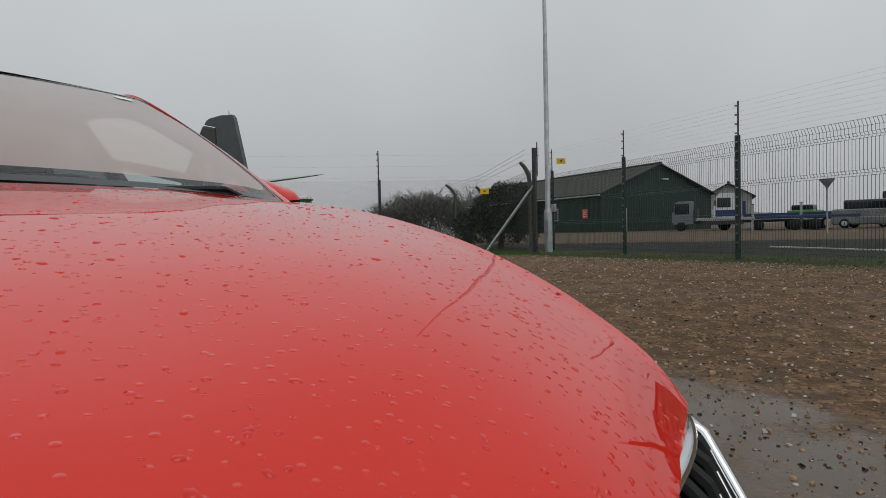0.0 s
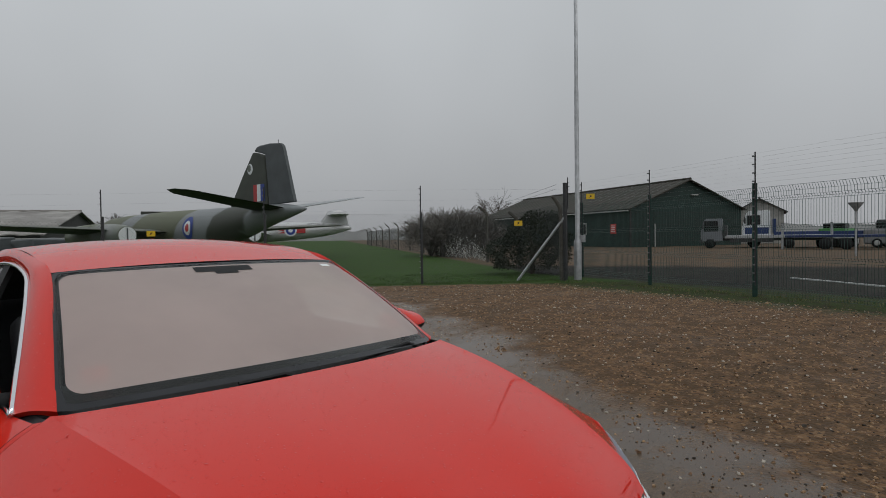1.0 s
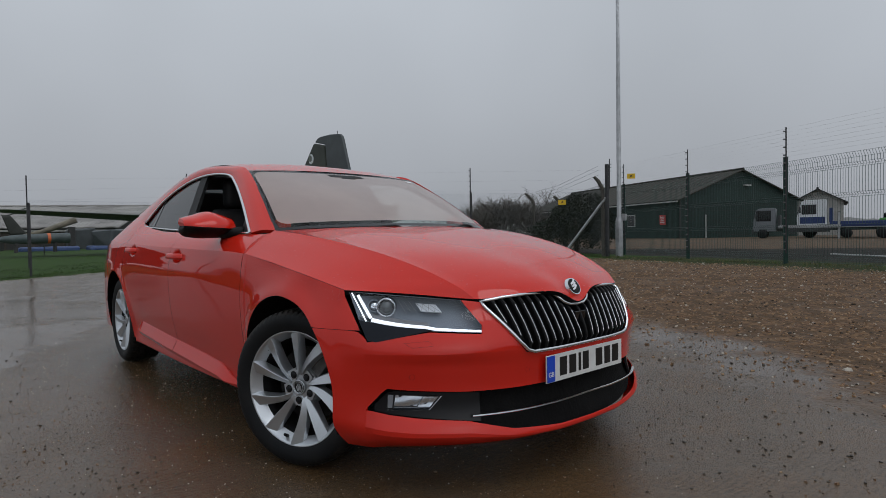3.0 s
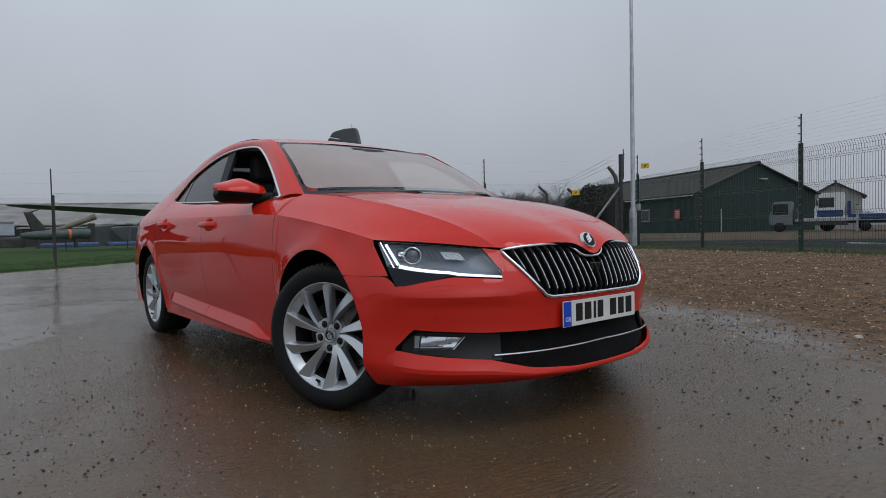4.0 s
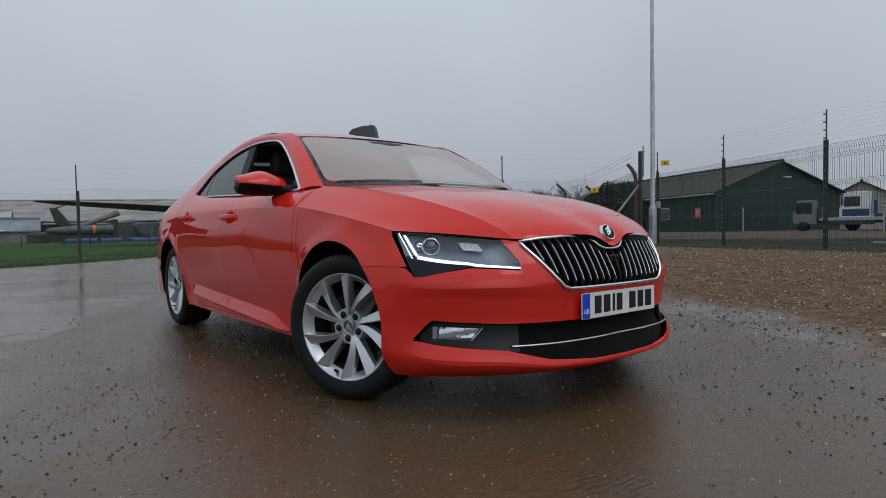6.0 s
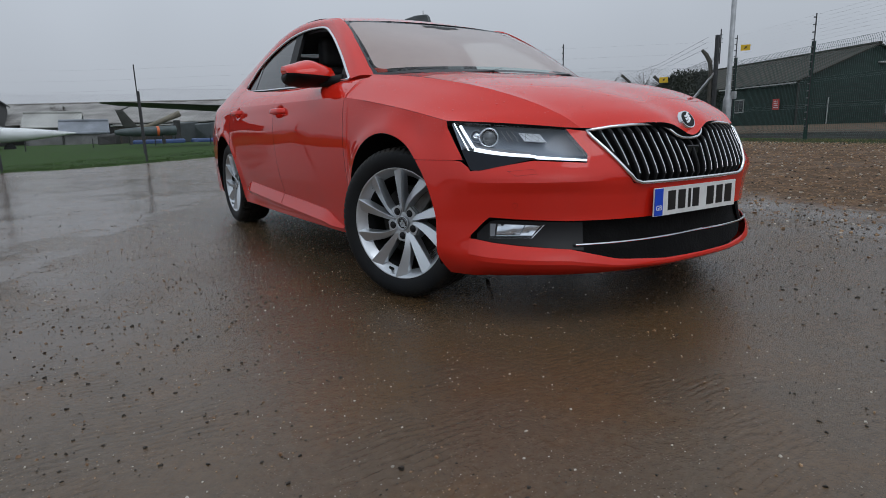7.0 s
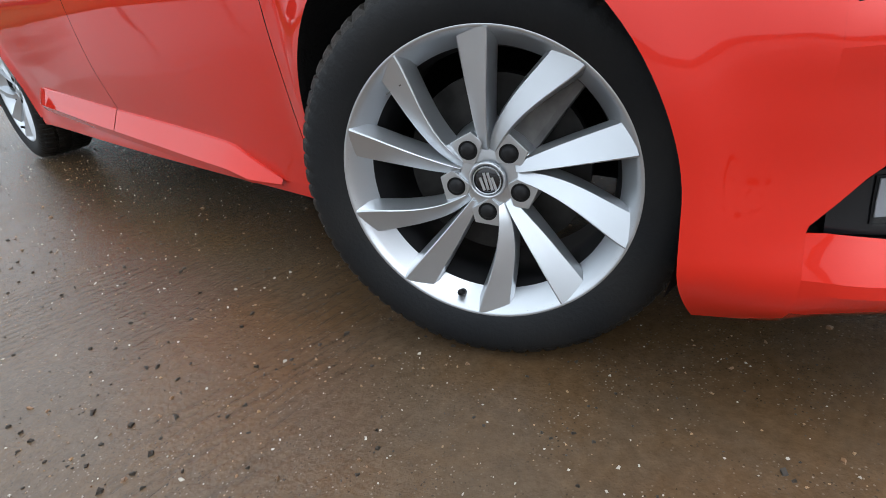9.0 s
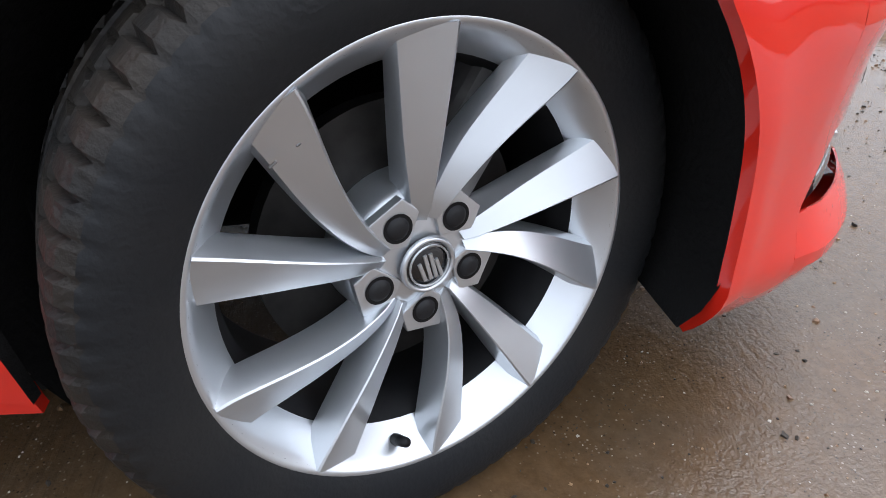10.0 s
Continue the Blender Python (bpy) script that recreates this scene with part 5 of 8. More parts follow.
def beads(name, grids, counts, seed):
    """Rain standing in small flat drops on sheets given as grids of points."""
    r = np.random.default_rng(seed)
    verts, faces = [], []
    for (P, upper), count in zip(grids, counts):
        P = np.asarray(P, float)
        N = normals_of(P)
        if N[N.shape[0] // 2, N.shape[1] // 2, 2] < 0:
            N = -N
        nu, nv = P.shape[:2]
        for _ in range(count):
            i, j = int(r.integers(0, nu - 1)), int(r.integers(0, nv - 1))
            a, b = r.random(), r.random()
            c = (P[i, j] * (1 - a) + P[i + 1, j] * a) * (1 - b) + (P[i, j + 1] * (1 - a) + P[i + 1, j + 1] * a) * b
            n_ = N[i, j]
            t1 = np.cross(n_, (0.3, 0.9, 0.1))
            t1 = t1 / np.linalg.norm(t1)
            t2 = np.cross(n_, t1)
            rad = 0.0010 + abs(r.normal(0, upper))
            k = len(verts)
            for h_, q_ in ((-0.0003, 1.0), (0.17, 0.72)):
                for g in range(7):
                    w_ = 2 * math.pi * g / 7
                    wob_ = 1 + 0.25 * math.sin(2 * w_ + k)
                    verts.append(c + (t1 * math.cos(w_) + t2 * math.sin(w_)) * rad * q_ * wob_ + n_ * (rad * h_ if h_ > 0 else h_))
            verts.append(c + n_ * rad * 0.24)
            for g in range(7):
                g2 = (g + 1) % 7
                faces.append((k + g, k + g2, k + 7 + g2, k + 7 + g))
                faces.append((k + 7 + g, k + 7 + g2, k + 14))
    return tagged(child(name, data_mesh(name, verts, faces, RAIN), car, "clear drops of rain on the paint"), kind="stuff")


beads("rain_water", [(BON, 0.0015), (ROOF, 0.0019), (W[8:, 12:], 0.0012), (FR, 0.0013), (mirror(FR), 0.0013)], [2100, 800, 150, 220, 170], 77)
# scuffs on one spoke of the near wheel
for ang_, rr_, ln_ in ((35.0, 0.196, 0.016), (43.5, 0.203, 0.008)):
    m_s = Matrix.Translation((-0.777, 0.032, WHEEL_Z)) @ Matrix.Rotation(radians(23.5), 4, "Z") @ Matrix.Rotation(radians(-ang_), 4, "X") @ Matrix.Translation((-0.0985, 0, rr_)) @ Matrix.Rotation(radians(12), 4, "X")
    part("scuff_mark", box((0.003, ln_, 0.0018), (0, 0, 0), 0.0005, 1), IRON, car, at=m_s)

# ---- the ground: one sheet, level round the car, rising a little towards the fences ----
def smooth(a, b, x):
    t = np.clip((np.asarray(x, float) - a) / (b - a), 0, 1)
    return t * t * (3 - 2 * t)


def ground_z(x, y):
    return 0.28 * smooth(2.5, 9.5, np.asarray(x) + 0.37 * np.asarray(y))


def node_math(n, l, op, a, b=None, c=None):
    m = n.new("ShaderNodeMath")
    m.operation = op
    for k, v in enumerate((a, b, c)):
        if v is None:
            continue
        if isinstance(v, (int, float)):
            m.inputs[k].default_value = v
        else:
            l.new(v, m.inputs[k])
    return m.outputs[0]


def ground_material():
    m = bpy.data.materials.new("yard_ground")
    m.use_nodes = True
    n, l = m.node_tree.nodes, m.node_tree.links
    b = n["Principled BSDF"]
    co = n.new("ShaderNodeTexCoord")
    pos = co.outputs["Object"]
    sep = n.new("ShaderNodeSeparateXYZ")
    l.new(pos, sep.inputs[0])
    X, Y = sep.outputs["X"], sep.outputs["Y"]

    def noise_at(scale, detail=4, rough=0.55, stretch=None):
        t = n.new("ShaderNodeTexNoise")
        t.inputs["Scale"].default_value, t.inputs["Detail"].default_value, t.inputs["Roughness"].default_value = scale, detail, rough
        if stretch:
            mp = n.new("ShaderNodeMapping")
            mp.inputs["Rotation"].default_value = (0, 0, radians(stretch[3]))
            l.new(pos, mp.inputs["Vector"])
            sc = n.new("ShaderNodeVectorMath")
            sc.operation = "MULTIPLY"
            sc.inputs[1].default_value = stretch[:3]
            l.new(mp.outputs[0], sc.inputs[0])
            l.new(sc.outputs[0], t.inputs["Vector"])
        else:
            l.new(pos, t.inputs["Vector"])
        return t.outputs["Fac"]

    def ramp(fac, *stops):
        r = n.new("ShaderNodeValToRGB")
        while len(r.color_ramp.elements) < len(stops):
            r.color_ramp.elements.new(0.5)
        for e, (p, c) in zip(r.color_ramp.elements, stops):
            e.position, e.color = p, (*c, 1) if len(c) == 3 else c
        l.new(fac, r.inputs["Fac"])
        return r.outputs[0]

    def mask(value, lo, hi):
        r = n.new("ShaderNodeMapRange")
        r.interpolation_type = "SMOOTHSTEP"
        r.inputs["From Min"].default_value, r.inputs["From Max"].default_value = lo, hi
        l.new(value, r.inputs["Value"])
        return r.outputs[0]

    def mix(fac, a, c):
        x = n.new("ShaderNodeMix")
        x.data_type = "RGBA"
        l.new(fac, x.inputs["Factor"])
        l.new(a, x.inputs["A"])
        l.new(c, x.inputs["B"])
        return x.outputs["Result"]

    def fmix(fac, a, c):
        x = n.new("ShaderNodeMix")
        for s, v in (("Factor", fac), ("A", a), ("B", c)):
            if isinstance(v, (int, float)):
                x.inputs[s].default_value = v
            else:
                l.new(v, x.inputs[s])
        return x.outputs["Result"]

    def line(nx, ny, c):
        a = node_math(n, l, "MULTIPLY", X, nx)
        return node_math(n, l, "SUBTRACT", node_math(n, l, "MULTIPLY_ADD", Y, ny, a), c)

    wob = node_math(n, l, "MULTIPLY", node_math(n, l, "SUBTRACT", noise_at(0.8, 5, 0.6), 0.5), 3.2)
    wob2 = node_math(n, l, "MULTIPLY", node_math(n, l, "SUBTRACT", noise_at(2.5, 4), 0.5), 0.8)
    # mud on brushed concrete
    fine, mid, big = noise_at(38, 6, 0.7), noise_at(6, 5, 0.6), noise_at(0.9, 4)
    film = noise_at(2.2, 7, 0.64)
    mud = mix(mask(film, 0.40, 0.60), ramp(fine, (0.25, (0.072, 0.041, 0.018)), (0.75, (0.120, 0.073, 0.036))), ramp(fine, (0.25, (0.066, 0.043, 0.024)), (0.75, (0.107, 0.074, 0.045))))
    lane = node_math(n, l, "MULTIPLY_ADD", X, 0.13, Y)
    rib = node_math(n, l, "SINE", node_math(n, l, "MULTIPLY_ADD", lane, 235.0, node_math(n, l, "MULTIPLY", noise_at(5, 3), 16.0)))
    rib = node_math(n, l, "MULTIPLY_ADD", rib, 0.5, 0.5)
    bare = mask(noise_at(1.7, 5, 0.6), 0.44, 0.60)
    comb = noise_at(1.0, 4, 0.7, (2.0, 60, 1, -7))
    groove = node_math(n, l, "MULTIPLY", node_math(n, l, "MULTIPLY", rib, mask(comb, 0.40, 0.62)), bare)
    mud = mix(node_math(n, l, "MULTIPLY", groove, 0.45), mud, ramp(fine, (0.3, (0.028, 0.019, 0.011)), (0.7, (0.062, 0.043, 0.027))))
    speck = n.new("ShaderNodeTexVoronoi")
    speck.inputs["Scale"].default_value = 150
    l.new(pos, speck.inputs["Vector"])
    dot = node_math(n, l, "MULTIPLY", node_math(n, l, "LESS_THAN", speck.outputs["Distance"], 0.24), mask(mid, 0.40, 0.56))
    mud = mix(node_math(n, l, "MULTIPLY", dot, 0.7), mud, ramp(speck.outputs["Color"], (0.2, (0.020, 0.015, 0.011)), (0.6, (0.120, 0.090, 0.062)), (0.9, (0.300, 0.250, 0.200))))
    # gravel
    vor = n.new("ShaderNodeTexVoronoi")
    vor.inputs["Scale"].default_value = 34
    l.new(pos, vor.inputs["Vector"])
    stone = ramp(vor.outputs["Color"], (0.1, (0.046, 0.025, 0.013)), (0.45, (0.124, 0.068, 0.032)), (0.8, (0.177, 0.103, 0.050)), (1.0, (0.254, 0.166, 0.090)))
    gravel = mix(mask(mid, 0.42, 0.60), stone, ramp(fine, (0.3, (0.043, 0.025, 0.011)), (0.7, (0.100, 0.057, 0.026))))
    # grass
    grass = mix(mask(noise_at(1.6, 4), 0.35, 0.65), ramp(noise_at(60, 5, 0.7), (0.3, (0.017, 0.043, 0.007)), (0.7, (0.043, 0.093, 0.014))), ramp(noise_at(60, 5, 0.7), (0.3, (0.018, 0.040, 0.008)), (0.7, (0.050, 0.085, 0.020))))
    moss = mix(mask(mid, 0.36, 0.52), ramp(fine, (0.3, (0.021, 0.016, 0.011)), (0.7, (0.045, 0.038, 0.022))), ramp(fine, (0.3, (0.016, 0.028, 0.005)), (0.7, (0.043, 0.060, 0.014))))
    tarmac = mix(mask(big, 0.4, 0.6), ramp(fine, (0.3, (0.010, 0.009, 0.009)), (0.7, (0.023, 0.022, 0.019))), ramp(fine, (0.3, (0.017, 0.017, 0.013)), (0.7, (0.033, 0.032, 0.026))))
    track = mix(mask(big, 0.4, 0.6), ramp(fine, (0.3, (0.086, 0.057, 0.036)), (0.7, (0.138, 0.095, 0.061))), ramp(fine, (0.3, (0.063, 0.049, 0.036)), (0.7, (0.106, 0.083, 0.061))))

    bound = node_math(n, l, "MULTIPLY_ADD", Y, 0.6, 2.75)
    bound = node_math(n, l, "SUBTRACT", bound, node_math(n, l, "MULTIPLY", node_math(n, l, "MULTIPLY", Y, Y), 0.027))
    g_f = node_math(n, l, "ADD", node_math(n, l, "SUBTRACT", X, bound), wob)
    g_f = node_math(n, l, "MINIMUM", g_f, node_math(n, l, "SUBTRACT", 12.0, Y))
    is_gravel = mask(g_f, -0.3, 0.6)
    f1 = node_math(n, l, "ADD", line(0.67, 0.742, 12.53), wob2)
    f2 = node_math(n, l, "ADD", line(0.183, 0.983, 14.35), wob2)
    f3 = line(0.82, -0.57, 5.72)
    f4 = line(0.97, -0.237, 9.62)
    field = node_math(n, l, "MAXIMUM", f1, f2)
    is_grass = mask(field, -0.62, -0.38)
    verge = node_math(n, l, "ADD", f4, wob2)
    is_verge = mask(verge, -1.6, -0.7)
    inside = node_math(n, l, "MINIMUM", f3, node_math(n, l, "SUBTRACT", f4, 1.0))
    is_comp = mask(inside, 0.0, 0.5)
    is_track = mask(node_math(n, l, "ADD", line(0.90, 0.43, 19.5), wob), 0.0, 1.5)
    comp = mix(is_track, tarmac, track)
    col = mix(is_gravel, mud, gravel)
    col = mix(is_verge, col, moss)
    col = mix(is_grass, col, grass)
    col = mix(is_comp, col, comp)
    # wetness: a film of water everywhere, one long shallow pool west of the car, smaller ones in the hollows
    pud = node_math(n, l, "ADD", node_math(n, l, "MULTIPLY", noise_at(0.55, 5, 0.6), 0.75), node_math(n, l, "MULTIPLY", noise_at(3.2, 4), 0.25))
    shore = node_math(n, l, "ADD", line(-0.901, 0.436, 2.78), node_math(n, l, "MULTIPLY", wob2, 0.9))
    shore = node_math(n, l, "MINIMUM", shore, node_math(n, l, "SUBTRACT", 10.5, node_math(n, l, "ADD", Y, wob)))
    pool = node_math(n, l, "MULTIPLY", mask(shore, -0.04, 0.10), mask(pud, 0.40, 0.47))
    sides = node_math(n, l, "MAXIMUM", mask(X, 1.3, 2.2), mask(node_math(n, l, "MULTIPLY", X, -1.0), 1.5, 2.6))
    wet = node_math(n, l, "MAXIMUM", pool, node_math(n, l, "MULTIPLY", mask(pud, 0.50, 0.56), sides))
    soft = node_math(n, l, "MAXIMUM", node_math(n, l, "MAXIMUM", is_grass, is_verge), node_math(n, l, "MULTIPLY", is_gravel, 0.80))
    wet = node_math(n, l, "MULTIPLY", wet, node_math(n, l, "SUBTRACT", 1.0, soft))
    soaked = n.new("ShaderNodeMix")
    soaked.data_type, soaked.blend_type = "RGBA", "MULTIPLY"
    soaked.inputs["B"].default_value = (0.78, 0.74, 0.70, 1)
    l.new(wet, soaked.inputs["Factor"])
    l.new(col, soaked.inputs["A"])
    l.new(soaked.outputs["Result"], b.inputs["Base Color"])
    damp = fmix(mask(film, 0.35, 0.65), 0.10, 0.23)
    dry = fmix(soft, damp, 0.85)
    l.new(fmix(wet, dry, 0.16), b.inputs["Roughness"])
    l.new(fmix(soft, 0.43, 0.12), b.inputs["Specular IOR Level"])
    h = node_math(n, l, "ADD", node_math(n, l, "MULTIPLY", fine, 0.45), node_math(n, l, "MULTIPLY", mid, 0.45))
    h = node_math(n, l, "ADD", h, node_math(n, l, "MULTIPLY", groove, -0.22))
    h = node_math(n, l, "ADD", h, node_math(n, l, "MULTIPLY", noise_at(130, 3, 0.6), 0.34))
    h = node_math(n, l, "ADD", h, node_math(n, l, "MULTIPLY", film, 0.35))
    h = node_math(n, l, "ADD", h, node_math(n, l, "MULTIPLY", dot, 0.12))
    hg = node_math(n, l, "MULTIPLY", vor.outputs["Distance"], -2.5)
    h = fmix(is_gravel, h, hg)
    h = node_math(n, l, "MULTIPLY", h, fmix(wet, 1.0, 0.10))
    bp = n.new("ShaderNodeBump")
    bp.inputs["Strength"].default_value, bp.inputs["Distance"].default_value = 0.36, 0.014
    l.new(h, bp.inputs["Height"])
    l.new(bp.outputs[0], b.inputs["Normal"])
    return m


def spread(lo, hi, step, far):
    a = list(np.arange(lo, hi + step / 2, step))
    d = step
    up = [a[-1]]
    while up[-1] < far:
        d *= 1.28
        up.append(up[-1] + d)
    down = [a[0]]
    d = step
    while down[-1] > -far:
        d *= 1.28
        down.append(down[-1] - d)
    return np.array(down[:0:-1] + a + up[1:])


gx, gy = spread(-5, 12, 0.11, 3000), spread(-4, 15, 0.11, 3000)
XX, YY = np.meshgrid(gx, gy, indexing="ij")
ZZ = ground_z(XX, YY)
rut = np.array([[noise.noise((x * 1.1, y * 1.1, 0.3)) * 0.010 + noise.noise((x * 4.0, y * 4.0, 1.7)) * 0.004 if abs(x) < 20 and abs(y) < 22 else 0 for y in gy] for x in gx])
near_car = smooth(0.3, 1.1, np.maximum(np.abs(XX) - 0.9, np.maximum(-YY - 0.9, YY - 3.6)))
ZZ = ZZ + (rut - 0.006) * (0.12 + 0.88 * near_car)
gm = data_mesh("ground", np.stack([XX, YY, ZZ], -1).reshape(-1, 3), grid_faces(len(gx), len(gy)), ground_material())
tagged(new("ground", gm), "wet muddy concrete yard with puddles, gravel and grass", "ground", kind="structure")


def ground_full(x, y):
    """The sheet's true height, ruts included."""
    r = noise.noise((x * 1.1, y * 1.1, 0.3)) * 0.010 + noise.noise((x * 4.0, y * 4.0, 1.7)) * 0.004 - 0.006
    near = float(smooth(0.3, 1.1, max(abs(x) - 0.9, -y - 0.9, y - 3.6)))
    return float(ground_z(x, y)) + r * (0.12 + 0.88 * near)


def scatter(name, label, category, rows, mats, seed):
    """Many small uneven stones as one mesh: rows of x, y, size."""
    rng = np.random.default_rng(seed)
    base = np.array([(-1, -1, -1), (1, -1, -1), (1, 1, -1), (-1, 1, -1), (-0.6, -0.6, 1), (0.6, -0.6, 1), (0.6, 0.6, 1), (-0.6, 0.6, 1)]) * 0.72
    quads = [(3, 2, 1, 0), (4, 5, 6, 7), (0, 1, 5, 4), (1, 2, 6, 5), (2, 3, 7, 6), (3, 0, 4, 7)]
    verts, faces, idx = [], [], []
    for k, (x, y, s) in enumerate(rows):
        a = rng.uniform(0, 6.28)
        p = (base + rng.uniform(-0.32, 0.32, (8, 3))) * (s, s * rng.uniform(0.55, 1), s * rng.uniform(0.35, 0.65))
        p[:, 2] += p[:, 0] * rng.normal(0, 0.18)
        c, q = math.cos(a), math.sin(a)
        z = ground_full(x, y) + s * 0.12
        verts += [(x + c * u - q * v, y + q * u + c * v, z + w) for u, v, w in p]
        faces += [tuple(i + 8 * k for i in t) for t in quads]
        idx += [int(rng.integers(len(mats)))] * 6
    me = data_mesh(name, verts, faces, mats[0], smooth=False)
    for mt in mats[1:]:
        me.materials.append(mt)
    me.polygons.foreach_set("material_index", idx)
    return tagged(new(name, me), label, category, kind="stuff")


ST_TAN = material("stone_tan", (0.267, 0.162, 0.079), 0.45, vary=0.3, scale=40)
ST_BROWN = material("stone_brown", (0.165, 0.090, 0.042), 0.4, vary=0.3, scale=40)
ST_PALE = material("stone_pale", (0.42, 0.38, 0.32), 0.5, vary=0.2, scale=40)
ST_DARK = material("clod_dark", (0.030, 0.024, 0.018), 0.6, spec=0.25, vary=0.3, scale=40)
rng = np.random.default_rng(5)


def gravel_rows(count):
    rows = []
    while len(rows) < count:
        x, y = rng.uniform(1.8, 11), rng.uniform(-5, 10.5)
        edge = 2.75 + 0.6 * y - 0.027 * y * y
        if x < edge + rng.normal(0, 0.6) or 0.67 * x + 0.742 * y > 11.8 or 0.97 * x - 0.237 * y > 8.9:
            continue
        rows.append((x, y, rng.uniform(0.006, 0.019) * (1.7 if rng.random() < 0.04 else 1)))
    return rows


scatter("gravel", "loose tan and brown gravel stones on mud", "gravel", gravel_rows(15000), [ST_TAN, ST_BROWN, ST_BROWN, ST_TAN, ST_BROWN, ST_TAN, ST_DARK, ST_TAN, ST_PALE], 8)
rows = [(rng.normal(-1.5, 1.1), rng.uniform(-2.4, 3.5), abs(rng.normal(0, 0.0013)) + 0.0011) for _ in range(9000)]
rows += [(rng.uniform(-6, 4), rng.uniform(-3, 12), min(0.006, abs(rng.normal(0, 0.0028)) + 0.0014)) for _ in range(6000)]
scatter("grit", "scattered pale grit on wet mud", "grit", rows, [ST_PALE, ST_TAN, ST_DARK], 9)
rows = [(rng.normal(-2.0, 0.75), rng.normal(0.2, 1.0), min(0.009, abs(rng.normal(0, 0.0030)) + 0.0014)) for _ in range(1800)]
rows += [(rng.uniform(0.2, 4.5), rng.uniform(-3.5, 1.5), min(0.012, abs(rng.normal(0, 0.0042)) + 0.0022)) for _ in range(2800)]
rows += [(rng.uniform(-6, 3.5), rng.uniform(-3, 11), min(0.009, abs(rng.normal(0, 0.0032)) + 0.0016)) for _ in range(6500)]
scatter("mud_clods", "dark lumps of mud on the yard", "mud", rows, [ST_DARK, ST_DARK, ST_BROWN], 10)


def blades(name, label, spots, height, mats, seed, per=10):
    r = np.random.default_rng(seed)
    verts, faces, idx = [], [], []
    for x, y in spots:
        z = float(ground_z(x, y)) - 0.012
        for _ in range(per):
            px, py = x + r.normal(0, 0.05), y + r.normal(0, 0.05)
            a, hgt, w = r.uniform(0, 6.28), height * r.uniform(0.4, 1.2), r.uniform(0.003, 0.007)
            tx, ty = r.normal(0, 0.4) * hgt, r.normal(0, 0.4) * hgt
            k = len(verts)
            verts += [(px - w * math.cos(a), py - w * math.sin(a), z), (px + w * math.cos(a), py + w * math.sin(a), z), (px + tx, py + ty, z + hgt)]
            faces.append((k, k + 1, k + 2))
            idx.append(int(r.integers(len(mats))))
    me = data_mesh(name, verts, faces, mats[0], smooth=False)
    for mt in mats[1:]:
        me.materials.append(mt)
    me.polygons.foreach_set("material_index", idx)
    return tagged(new(name, me), label, "grass", kind="stuff")


G1 = material("grass_blade", (0.041, 0.092, 0.014), 0.6, vary=0.3, scale=3)
G2 = material("grass_blade_pale", (0.058, 0.086, 0.019), 0.6, vary=0.3, scale=3)
G3 = material("grass_straw", (0.16, 0.14, 0.06), 0.7, vary=0.3, scale=3)
FENCE_LEFT = [(11.5, 6.5), (8.75, 8.85), (5.95, 11.35), (3.2, 14.0), (-0.24, 14.65), (-3.3, 15.15), (-6.6, 15.7), (-9.9, 16.2)]
spots = []
for (x0, y0), (x1, y1) in zip(FENCE_LEFT[:-1], FENCE_LEFT[1:]):
    d = np.array((y1 - y0, -(x1 - x0))) / math.hypot(x1 - x0, y1 - y0)
    for k in range(520):
        t = rng.random()
        o = abs(rng.normal(0, 0.5)) - 0.38 + (0 if rng.random() < 0.4 else rng.uniform(0, 3.5))
        spots.append((x0 + (x1 - x0) * t + d[0] * o, y0 + (y1 - y0) * t + d[1] * o))
blades("field_grass", "short bright green winter grass", spots, 0.055, [G1, G1, G2], 3)
spots = []
for k in range(480):
    t = rng.uniform(-1.6, 1.05)
    x, y = 10.4 + 1.1 * t, 1.8 + 4.5 * t
    spots.append((x - abs(rng.normal(0, 0.45)) + 0.3, y))
blades("verge_grass", "patchy grass and moss along the fence foot", spots, 0.055, [G2, G3, G1, G3], 4, per=7)

# ---- lamp post, fences and signs ----
GALV = material("galvanised_steel", (0.42, 0.43, 0.44), 0.45, metal=0.6, vary=0.15, scale=6)
GREEN_STEEL = material("green_coated_steel", (0.010, 0.045, 0.034), 0.4, vary=0.2, scale=10)
DARK_STEEL = material("dark_steel", (0.035, 0.036, 0.038), 0.5, vary=0.3, scale=10)
GREY_WIRE = material("grey_wire", (0.07, 0.075, 0.075), 0.5, metal=0.4)
PALE_WIRE = material("bright_wire", (0.30, 0.31, 0.32), 0.45, metal=0.5)
CONCRETE = material("old_concrete", (0.085, 0.08, 0.068), 0.85, vary=0.25, scale=7, bump=0.3, bump_scale=60)
INSUL = material("insulator_grey", (0.16, 0.165, 0.165), 0.5)
YELLOW = material("sign_yellow", (0.72, 0.47, 0.015), 0.4)
SIGN_RED = material("sign_red", (0.62, 0.06, 0.05), 0.4)


def gz(x, y):
    return float(ground_z(x, y))


lamp_post = thing("street_lamp", "tall tapered galvanised lamp post beside the fence corner", "lamp post", at=Matrix.Translation((11.95, 6.42, gz(11.95, 6.42))))
v, f = lathe([(-0.05, 0.098), (0.94, 0.098), (0.99, 0.088), (1.06, 0.060), (4.8, 0.054), (4.9, 0.047), (9.6, 0.040), (9.62, 0.001)], 28, "z")
child("pole", data_mesh("pole", v, f, GALV), lamp_post)
part("service_door", box((0.012, 0.11, 0.45), (-0.097, 0, 0.56), 0.003), GALV, lamp_post)
part("meter_box", box((0.10, 0.12, 0.18), (0.06, -0.11, 1.05), 0.012), GALV, lamp_post)


